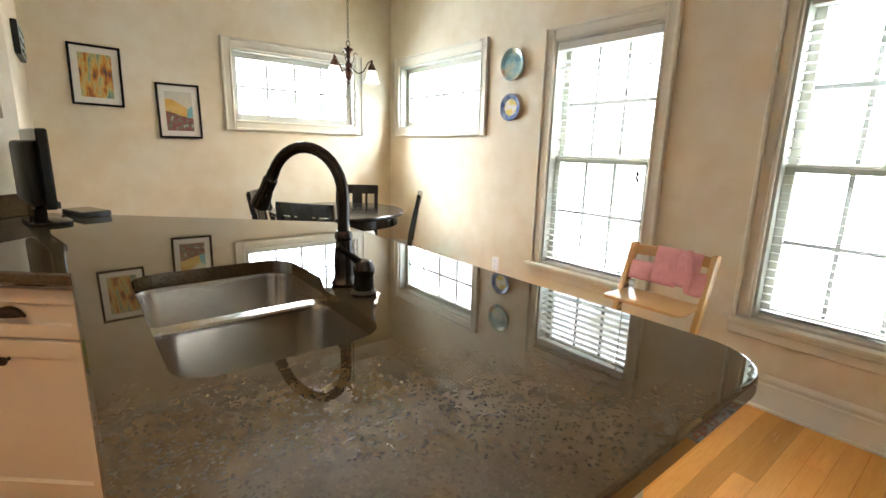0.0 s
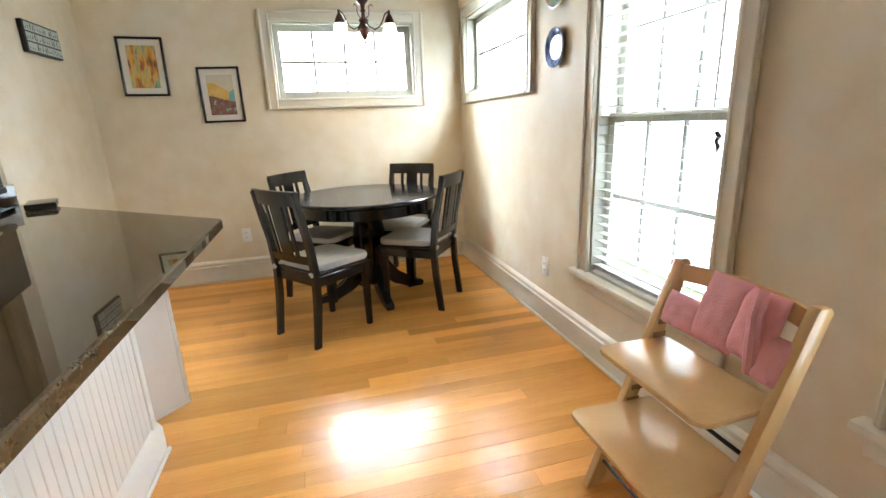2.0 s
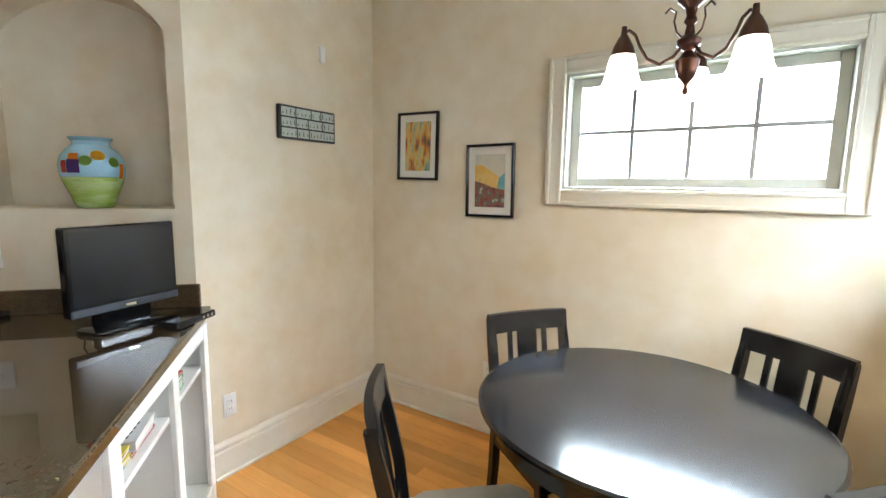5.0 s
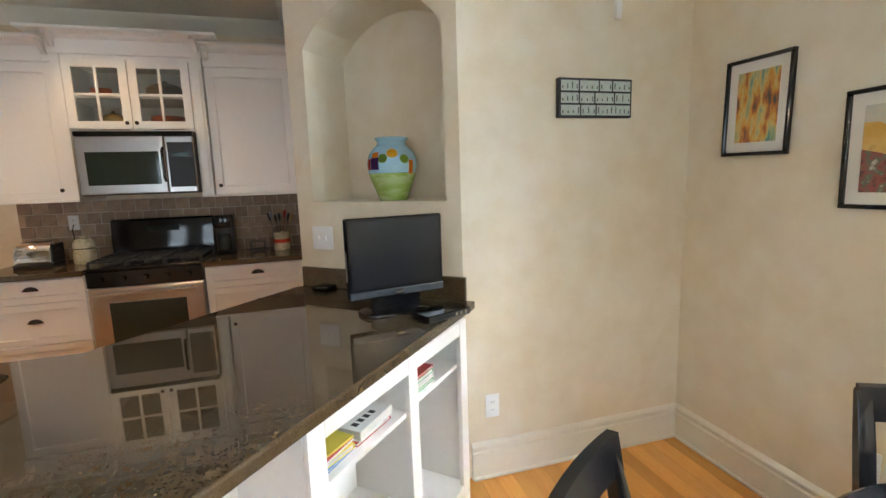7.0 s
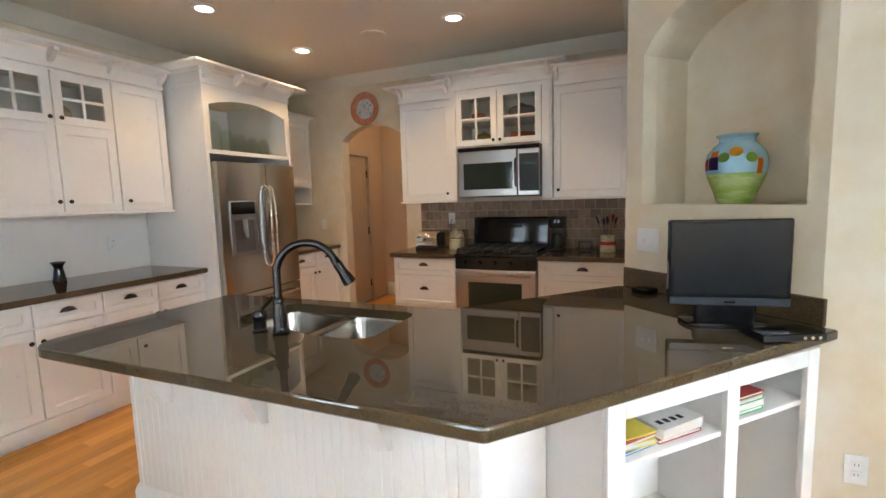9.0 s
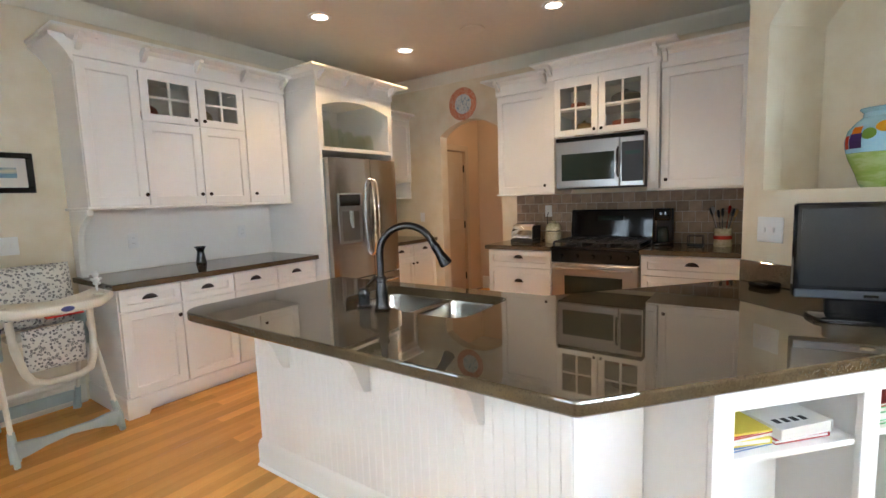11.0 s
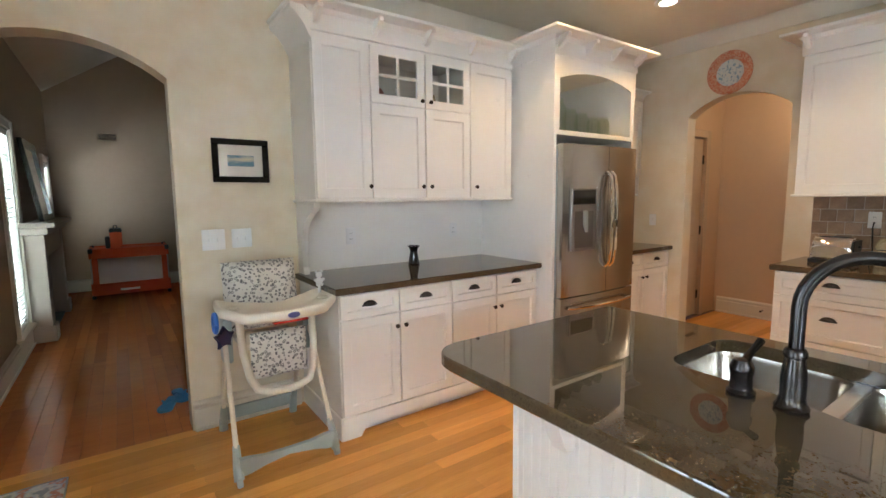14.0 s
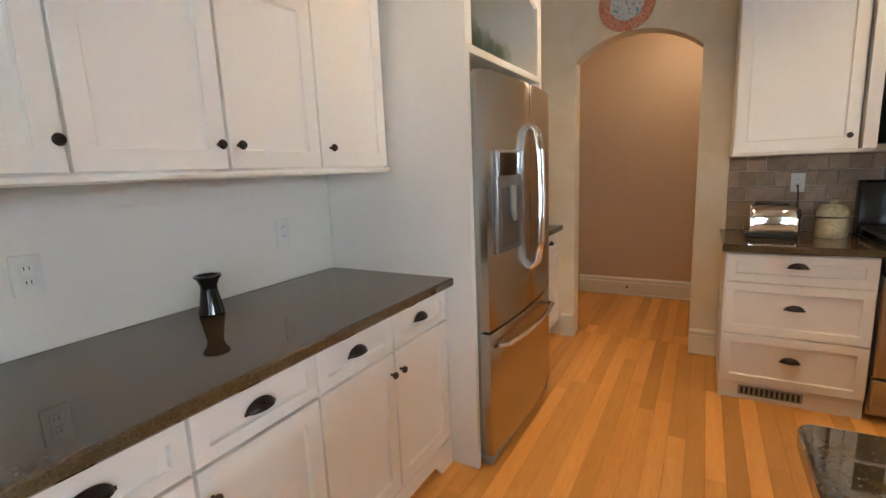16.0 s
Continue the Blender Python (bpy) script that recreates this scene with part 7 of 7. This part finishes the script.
_l.new(_v.outputs["Distance"], _w2.inputs[0])
_mx = _n.new("ShaderNodeMath")
_mx.operation = "MAXIMUM"
_l.new(_w.outputs[0], _mx.inputs[0])
_l.new(_w2.outputs[0], _mx.inputs[1])
_mc = _n.new("ShaderNodeMix")
_mc.data_type = "RGBA"
_mc.inputs[6].default_value = (0.10, 0.10, 0.11, 1)
_b = _n["Principled BSDF"]
_src = _b.inputs["Base Color"].links[0].from_socket
_l.new(_mx.outputs[0], _mc.inputs[0])
_l.new(_src, _mc.inputs[7])
_l.new(_mc.outputs[2], _b.inputs["Base Color"])

hc = thing("folding_high_chair", (1.62, -0.88, 0), "ivory and grey folding baby high chair with patterned pad", "high chair")
SEAG = mat("sea_grey_plastic", (0.36, 0.42, 0.40), 0.4, scale=6, amount=0.3)
for xf, xr in ((1.885, 1.845), (1.385, 1.42)):
    q = bmesh.new()
    tube(q, [(xf, -0.55, 0.05), (xf + (xr - xf) * 0.5, -0.83, 0.62), (xr, -0.92, 0.76)], 0.013, 10)
    part("front_leg", q, IVORYPL, hc)
    q = bmesh.new()
    tube(q, [(xr, -1.20, 0.05), (xr, -1.03, 0.45), (xr, -0.90, 0.78)], 0.013, 10)
    part("rear_leg", q, IVORYPL, hc)
    q = bmesh.new()
    tube(q, [(xf, -0.55, 0.03), (xf, -0.57, 0.09), (xf + (xr - xf) * 0.15, -0.62, 0.18)], [0.024, 0.024, 0.017], 10)
    part("foot", q, SEAG, hc)
    q = bmesh.new()
    lathe(q, [(0, -0.012), (0.022, -0.012), (0.024, 0.0), (0.022, 0.012), (0, 0.012)], seg=16, m=Matrix.Translation((xf, -0.535, 0.0245)) @ Matrix.Rotation(math.pi / 2, 4, "Y"))
    part("caster", q, SEAG, hc)
    q = bmesh.new()
    tube(q, [(xr, -1.21, 0.0), (xr, -1.20, 0.06), (xr, -1.15, 0.17)], [0.026, 0.024, 0.017], 10)
    part("foot", q, SEAG, hc)
    q = bmesh.new()
    prism(q, rounded([(-0.99, 0.52), (-0.86, 0.52), (-0.84, 0.82), (-0.95, 0.82)], 0.03, 4), xr - 0.022, xr + 0.022, 0.006, m=Matrix(((0, 0, 1, 0), (1, 0, 0, 0), (0, 1, 0, 0), (0, 0, 0, 1))))
    part("height_slider", q, SEAG, hc)
q = bmesh.new()
prism(q, [(1.39, 0.04), (1.44, 0.045), (1.52, 0.075), (1.635, 0.085), (1.75, 0.075), (1.83, 0.045), (1.88, 0.04), (1.88, 0.14), (1.83, 0.125), (1.75, 0.118), (1.635, 0.117), (1.52, 0.118), (1.44, 0.125), (1.39, 0.14)], -0.575, -0.548, 0.006, m=STAND)
part("front_cross_bar", q, SEAG, hc)
q = bmesh.new()
box(q, 1.43, 1.84, -1.215, -1.19, 0.06, 0.14, 0.010, seg=2)
part("rear_cross_bar", q, SEAG, hc)
q = bmesh.new()
box(q, 1.47, 1.79, -1.06, -0.78, 0.60, 0.64, 0.02, seg=2)
part("seat", q, IVORYPL, hc)
MHC = Matrix.Translation((0, -1.05, 0)) @ Matrix(((1, 0, 0, 0), (0, 1, -0.18, 0.16), (0, 0, 1, 0), (0, 0, 0, 1)))
q = bmesh.new()
box(q, 1.44, 1.79, -0.05, -0.02, 0.66, 1.03, 0.03, MHC, 3)
part("seat_back", q, IVORYPL, hc)
part("back_pad", pillow(1.41, 1.825, 0.66, 1.05, 0.10, MHC, 2.0, 18), PATT, hc, "white pad with grey printed pattern", smooth=80)
MHS = Matrix.Translation((0, -0.76, 0))
part("leg_pad", pillow(1.455, 1.755, 0.445, 0.70, 0.05, MHS, 5.0, 16), PATT, hc, "white pad with grey printed pattern", smooth=80)
q = bmesh.new()
tube(q, [(1.405, -0.80, 0.76), (1.41, -0.77, 0.60), (1.43, -0.74, 0.46), (1.455, -0.725, 0.40), (1.51, -0.72, 0.375), (1.59, -0.715, 0.37), (1.67, -0.72, 0.375), (1.735, -0.725, 0.40), (1.765, -0.74, 0.46), (1.79, -0.77, 0.60), (1.795, -0.80, 0.76)], 0.021, 12)
part("leg_rest_frame", q, IVORYPL, hc)
tray = rounded([(1.315, -0.93), (1.305, -0.66), (1.40, -0.555), (1.61, -0.53), (1.82, -0.555), (1.915, -0.66), (1.905, -0.93), (1.80, -0.90), (1.61, -0.76), (1.42, -0.90)][::-1], 0.055, 6)


def tray_z(p, z):
    """The tray's arms sweep upwards at both ends."""
    return z + 0.028 * min(1.0, max(0.0, (abs(p[0] - 1.61) - 0.14) / 0.14)) ** 2


b = bmesh.new()
rings = []
for d, z in ((0.022, 0.794), (0.006, 0.800), (0.0, 0.816), (0.0, 0.838), (0.005, 0.850), (0.014, 0.852), (0.024, 0.846), (0.034, 0.834)):
    rings.append([b.verts.new((*p, tray_z(p, z))) for p in offset(tray, d)])
for p, q in zip(rings, rings[1:]):
    for i in range(len(p)):
        b.faces.new((p[i], p[(i + 1) % len(p)], q[(i + 1) % len(p)], q[i]))
for ring in (rings[0], rings[-1]):
    bmesh.ops.triangle_fill(b, use_beauty=True, edges=[b.edges.get((ring[i], ring[(i + 1) % len(ring)])) for i in range(len(ring))])
tr_ = part("tray", b, IVORYPL, hc, smooth=60)
for sx in (1.37, 1.85):
    q = bmesh.new()
    lathe(q, [(0.030, 0.0), (0.036, 0.004), (0.036, 0.010), (0.030, 0.012), (0.027, 0.004)], (sx, -0.70, 0.852), 22)
    part("cup_ring", q, IVORYPL, tr_)
q = bmesh.new()
lathe(q, [(0, 0), (0.032, 0), (0.03, 0.003), (0, 0.004)], seg=20, m=Matrix.Translation((1.585, -0.528, 0.826)) @ Matrix.Diagonal((1, 1, 0.5, 1)) @ STAND)
part("badge", q, cover_mat("badge_navy", (0.07, 0.08, 0.24)), tr_, "small navy oval badge")
q = bmesh.new()
box(q, 1.50, 1.68, -0.60, -0.56, 0.780, 0.7935, 0.005)
part("tray_latch", q, REDG, tr_, "red tray latch")
sy = thing("star_toy", (1.875, -0.70, 0.60), "navy cloth star toy hanging from a blue ring", "toy")
q = bmesh.new()
tube(q, [(1.925, -0.70 + 0.038 * math.cos(a), 0.80 + 0.045 * math.sin(a)) for a in [2 * math.pi * k / 16 for k in range(17)]], 0.012, 8)
part("ring", q, cover_mat("blue_cloth", (0.04, 0.16, 0.55)), sy)
q = bmesh.new()
st = [(0.06 * (1 if k % 2 == 0 else 0.45) * math.sin(k * math.pi / 5), 0.06 * (1 if k % 2 == 0 else 0.45) * math.cos(k * math.pi / 5)) for k in range(10)]
prism(q, st, -0.012, 0.012, 0.006, m=Matrix.Translation((1.895, -0.66, 0.73)) @ Matrix.Rotation(radians(30), 4, "Z") @ STAND)
part("star", q, cover_mat("navy_cloth", (0.012, 0.015, 0.05)), sy)
by = thing("small_bear_toy", (1.355, -0.79, 0.868), "small white plastic bear on the tray edge", "toy", local=True)
q = bmesh.new()
for c_, r in (((0, 0, 0.028), 0.022), ((0, 0, 0.064), 0.019), ((-0.016, 0, 0.083), 0.008), ((0.016, 0, 0.083), 0.008), ((-0.024, 0.005, 0.036), 0.009), ((0.024, 0.005, 0.036), 0.009), ((-0.012, 0.008, 0.008), 0.01), ((0.012, 0.008, 0.008), 0.01)):
    b = bmesh.new()
    bmesh.ops.create_icosphere(b, subdivisions=2, radius=r)
    merge(q, b, Matrix.Translation((c_[0], c_[1], c_[2] + 0.04)))
tube(q, [(0, 0, 0), (0, 0, 0.05)], 0.008, 8)
part("bear", q, PUREWHITE, by, smooth=80)

# rug by the south arch
RUGM = daub("rug_pile", [(0.36, (0.26, 0.28, 0.29)), (0.44, (0.58, 0.54, 0.48)), (0.52, (0.42, 0.46, 0.48)), (0.58, (0.50, 0.19, 0.11)), (0.66, (0.60, 0.56, 0.5))], 13, rough=0.95)
rg_ = thing("floor_rug", (2.86, -0.4, 0.0005), "grey rug with faded red and cream pattern", "rug")
part("carpet", one(2.59, 3.10, -1.135, 0.35, 0.0008, 0.011, 0.003), RUGM, rg_)
part("edging", one(2.585, 2.592, -1.14, 0.355, 0.0008, 0.012, 0.002), GREYPL, rg_)
part("edging", one(2.592, 3.10, -1.142, -1.135, 0.0008, 0.012, 0.002), GREYPL, rg_)

# ---- living room things ----
STONE = mat("mantel_paint", (0.36, 0.30, 0.24), 0.5, scale=5, amount=0.4)
fp = thing("fireplace", (3.0, -5.05, 0), "taupe painted fireplace with mantel shelf and dark firebox", "fireplace")
for y0 in (-4.40, -5.90):
    part("pilaster", one(2.90, LIVE - 0.005, y0, y0 + 0.20, 0.0, 1.08, 0.006), STONE, fp)
    part("plinth", one(2.875, LIVE - 0.005, y0 - 0.015, y0 + 0.215, 0.0, 0.16, 0.006), STONE, fp)
part("frieze", one(2.91, LIVE - 0.005, -5.70, -4.40, 0.84, 1.08, 0.006), STONE, fp)
part("bed_mould", one(2.86, LIVE - 0.005, -5.95, -4.15, 1.08, 1.15, 0.02, seg=2), STONE, fp)
part("mantel_shelf", one(2.80, LIVE - 0.005, -6.0, -4.10, 1.15, 1.20, 0.008), STONE, fp)
part("surround", one(3.03, LIVE - 0.005, -5.70, -4.40, 0.0, 0.84, 0.003), BLACKMATTE, fp)
part("hearth", one(2.93, 3.03, -5.70, -4.40, 0.0, 0.02, 0.003), BLACKMATTE, fp)
mr = thing("mantel_mirror", (3.02, -4.95, 1.20), "dark framed mirror leaning on the mantel", "mirror")
MIRR = mat("mirror_silver", (0.8, 0.8, 0.8), 0.03, 1.0, scale=2, amount=0.05, rough_var=0.01)
for a, b_, c_, d in ((-0.45, -0.38, 0, 0.85), (0.38, 0.45, 0, 0.85), (-0.38, 0.38, 0, 0.07), (-0.38, 0.38, 0.78, 0.85)):
    q = bmesh.new()
    box(q, a, b_, -0.02, 0.02, c_, d)
    for v in q.verts:
        v.co = Vector((2.935 + 0.13 * v.co.z + v.co.y, -4.95 + v.co.x, 1.2005 + v.co.z))
    part("frame_bar", q, BLACKWOOD, mr)
q = bmesh.new()
box(q, -0.38, 0.38, -0.002, 0.01, 0.07, 0.78)
for v in q.verts:
    v.co = Vector((2.935 + 0.13 * v.co.z + v.co.y, -4.95 + v.co.x, 1.2005 + v.co.z))
part("glass", q, MIRR, mr)
MLE = Matrix(((0, -1, 0, LIVE), (1, 0, 0, 0), (0, 0, 1, 0), (0, 0, 0, 1)))
for i, (a, b_, c_, d) in enumerate(((-6.85, -6.35, 0.75, 1.95), (-4.17, -3.60, 0.22, 2.08))):
    w = thing("window_%d" % (5 + i), (LIVE, (a + b_) / 2, c_), "living room window with cream casing", "window", kind="structure")
    casing(w, a, b_, c_, d, MLE, True)
    sash(w, a + 0.015, b_ - 0.015, c_ + 0.015, d - 0.015, -0.09, 2, 2, MLE, 0.045)
    blind(None, a + 0.02, b_ - 0.02, c_ + 0.004, d - 0.016, -0.03, MLE, "white wide-slat blind in the living room window", tilt=30)
pp = thing("playpen", (2.20, -6.5, 0), "orange-red portable playpen with mesh sides", "playpen")
REDC = mat("playpen_cloth", (0.62, 0.10, 0.025), 0.8, second=(0.55, 0.08, 0.02), scale=12, bump=0.2, bump_scale=200)
MESHC = mat("playpen_mesh", (0.52, 0.50, 0.49), 0.8, scale=30, bump=0.3, bump_scale=400)
PX0, PX1, PY0, PY1 = 1.70, 2.68, -7.02, -6.36
for y0, y1 in ((PY1 - 0.03, PY1), (PY0, PY0 + 0.03)):
    part("side_wall", one(PX0 + 0.03, PX1 - 0.03, y0, y1, 0.05, 0.22, 0.008), REDC, pp)
    part("mesh_side", one(PX0 + 0.10, PX1 - 0.10, y0 + 0.01, y1 - 0.01, 0.22, 0.58), MESHC, pp)
    part("top_band", one(PX0 + 0.03, PX1 - 0.03, y0, y1, 0.58, 0.72, 0.012, seg=2), REDC, pp)
    for xx in (PX0 + 0.03, PX1 - 0.10):
        part("corner_cloth", one(xx, xx + 0.07, y0, y1, 0.22, 0.58, 0.006), REDC, pp)
for x0, x1 in ((PX0, PX0 + 0.03), (PX1 - 0.03, PX1)):
    part("end_wall", one(x0, x1, PY0 + 0.03, PY1 - 0.03, 0.05, 0.22, 0.008), REDC, pp)
    part("mesh_side", one(x0 + 0.01, x1 - 0.01, PY0 + 0.03, PY1 - 0.03, 0.22, 0.58), MESHC, pp)
    part("top_band", one(x0, x1, PY0 + 0.03, PY1 - 0.03, 0.58, 0.72, 0.012, seg=2), REDC, pp)
part("cover", one(PX0 + 0.03, PX1 - 0.03, PY0 + 0.03, PY1 - 0.03, 0.66, 0.70, 0.01), REDC, pp)
part("label_bar", one(2.10, 2.34, PY1, PY1 + 0.002, 0.10, 0.13), PUREWHITE, pp)
for xx in (PX0, PX1 - 0.05):
    for yy in (PY0, PY1 - 0.05):
        part("foot", one(xx, xx + 0.05, yy, yy + 0.05, 0.0, 0.05, 0.01), BLACKMATTE, pp)
        part("corner_cap", one(xx - 0.005, xx + 0.055, yy - 0.005, yy + 0.055, 0.66, 0.73, 0.015, seg=2), BLACKMATTE, pp)
bp = thing("backpack", (2.36, -6.65, 0.70), "black and orange backpack standing on the playpen", "backpack")
part("bag", one(2.27, 2.42, -6.74, -6.58, 0.7005, 0.98, 0.04, seg=3), REDC, bp)
part("side_pocket", one(2.42, 2.48, -6.72, -6.60, 0.7005, 0.88, 0.025, seg=3), BLACKMATTE, bp)
part("top_flap", one(2.265, 2.425, -6.745, -6.575, 0.93, 1.0, 0.03, seg=3), BLACKMATTE, bp)
q = bmesh.new()
tube(q, [(2.32, -6.66, 0.99), (2.33, -6.66, 1.04), (2.36, -6.66, 1.04), (2.37, -6.66, 0.99)], 0.008, 8)
part("handle", q, BLACKMATTE, bp)
am = thing("armoire", (1.05, -7.0, 0), "tall dark wooden armoire against the wall", "armoire")
DARKW = mat("dark_walnut", (0.02, 0.014, 0.011), 0.4, scale=10, stretch=(1, 1, 0.2))
part("body", one(0.55, 1.48, -7.22, -6.72, 0.06, 1.92, 0.008), DARKW, am)
part("cornice", one(0.52, 1.51, -7.24, -6.69, 1.92, 2.0, 0.02, seg=2), DARKW, am)
part("plinth", one(0.54, 1.49, -7.23, -6.71, 0.0, 0.06, 0.004), DARKW, am)
for a, b_ in ((0.57, 1.01), (1.02, 1.46)):
    d_ = part("door", one(a, b_, -6.72, -6.70, 0.10, 1.88, 0.004), DARKW, am)
    part("panel", one(a + 0.08, b_ - 0.08, -6.70, -6.69, 0.2, 1.78, 0.006), DARKW, d_)
vt = thing("wall_vent", (2.35, LIVS, 2.35), "small dark wall vent high on the wall", "vent")
part("frame", one(2.22, 2.48, LIVS + 0.001, LIVS + 0.012, 2.35, 2.45, 0.003), LIVPAINT, vt)
for i in range(5):
    part("louvre", one(2.235, 2.465, LIVS + 0.012, LIVS + 0.016, 2.362 + i * 0.017, 2.37 + i * 0.017), BLACKMATTE, vt)
SLIP = mat("blue_foam", (0.05, 0.28, 0.55), 0.7, scale=12, amount=0.3)
for i, (x, y, r) in enumerate(((2.09, -1.80, 70), (2.01, -1.92, 98))):
    t = thing("flip_flop", (x, y, 0.001), "bright blue foam flip-flop on the floor", "shoe", "pair of flip-flops", rz=r, local=True)
    q = bmesh.new()
    prism(q, rounded([(-0.12, -0.035), (-0.02, -0.032), (0.10, -0.048), (0.13, 0.0), (0.10, 0.045), (-0.02, 0.036), (-0.12, 0.035)], 0.025, 4), 0.0, 0.022, 0.004)
    part("sole", q, SLIP, t)
    q = bmesh.new()
    tube(q, [(0.085, 0.0, 0.022), (0.075, -0.005, 0.045), (0.03, -0.03, 0.05), (-0.02, -0.036, 0.022)], 0.006, 6)
    tube(q, [(0.085, 0.0, 0.022), (0.075, 0.005, 0.045), (0.03, 0.03, 0.05), (-0.02, 0.038, 0.022)], 0.006, 6)
    part("strap", q, SLIP, t)

# ---- backsplash tiles ----
bs = thing("tile_backsplash", (WEST + 0.005, 1.55, 0.912), "brown tumbled stone tile backsplash in running bond", "backsplash", kind="structure")
part("mortar", one(0.49, 2.656, 0.001, 0.008, 0.9125, 1.388, m=MW), GROUT, bs)
TS = 0.102
tile_meshes = {}
for r in range(5):
    z0 = 0.914 + r * 0.0945
    u = 0.492 - (TS / 2 if r % 2 else 0)
    while u < 2.655:
        a, b_ = max(u, 0.492), min(u + TS - 0.005, 2.655)
        if b_ - a > 0.02:
            key = round(b_ - a, 3)
            if key not in tile_meshes:
                q = bmesh.new()
                box(q, 0, b_ - a, 0, 0.009, 0, 0.089, 0.003)
                tile_meshes[key] = mesh_of("tile", q, TILE)
            o = new("tile", tile_meshes[key])
            o.parent = bs
            o.matrix_basis = bs.matrix_world.inverted() @ MW @ Matrix.Translation((a, 0.006 + 0.002 * rs.random(), z0))
        u += TS

# ---- floor boards, last ----
def board_mesh(store, length, w, material):
    key = round(length, 2)
    if key not in store:
        q = bmesh.new()
        box(q, 0.0006, length - 0.0006, 0.0006, w - 0.0006, -0.012, 0.0)
        me = mesh_of("plank", q, material)
        store[key] = me
    return store[key]


store = {}
PW = 0.083
rr = random.Random(21)
y = SOUTH - 0.02
rows_n = 0
while y < NORTH - 0.001:
    w_ = PW
    x = WEST - 0.14
    first = True
    while x < EAST - 0.01:
        ln = round(rr.choice((0.9, 1.2, 1.5, 1.8, 2.1, 2.4)) * (rr.random() * 0.6 + 0.4 if first else 1), 2)
        first = False
        if EAST - (x + ln) < 0.35:
            ln = round(EAST - x, 2)
        o = new("plank", board_mesh(store, ln, w_, PLANK))
        o.parent = FLOOR
        o.location = (x, y, 0)
        x += ln
    y += PW


def joined_boards(name, x0, x1, y0, y1, along_x, material, label):
    verts, faces = [], []
    rj = random.Random(5)
    a0, a1, b0, b1 = (x0, x1, y0, y1) if along_x else (y0, y1, x0, x1)
    b_ = b0
    while b_ < b1 - 0.001:
        e = min(b_ + PW, b1)
        a = a0
        while a < a1 - 0.001:
            n_ = min(a + rj.choice((0.8, 1.1, 1.5, 1.9)), a1)
            i = len(verts)
            for za in (-0.012, 0.0):
                for p, q2 in ((a + 0.0006, b_ + 0.0006), (n_ - 0.0006, b_ + 0.0006), (n_ - 0.0006, e - 0.0006), (a + 0.0006, e - 0.0006)):
                    verts.append((p, q2, za) if along_x else (q2, p, za))
            faces += [(i + 4, i + 5, i + 6, i + 7), (i, i + 1, i + 5, i + 4), (i + 1, i + 2, i + 6, i + 5), (i + 2, i + 3, i + 7, i + 6), (i + 3, i, i + 4, i + 7)]
            a = n_
        b_ = e
    me = bpy.data.meshes.new(name)
    me.from_pydata(verts, [], faces)
    me.update()
    me.materials.append(material)
    o = new(name, me)
    o.parent = FLOOR
    return tagged(o, label, kind="stuff")


PLANKJ = wood_floor("oak_plank_joined", (0.79, 0.38, 0.10), (0.66, 0.285, 0.067), 0.26, 0.0, 0.22)
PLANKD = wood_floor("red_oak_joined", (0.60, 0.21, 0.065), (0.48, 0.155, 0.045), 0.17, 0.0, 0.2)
joined_boards("hall_boards", -3.60, WEST - 0.1405, -0.80, 1.40, True, PLANKJ, "honey oak strips in the hall")
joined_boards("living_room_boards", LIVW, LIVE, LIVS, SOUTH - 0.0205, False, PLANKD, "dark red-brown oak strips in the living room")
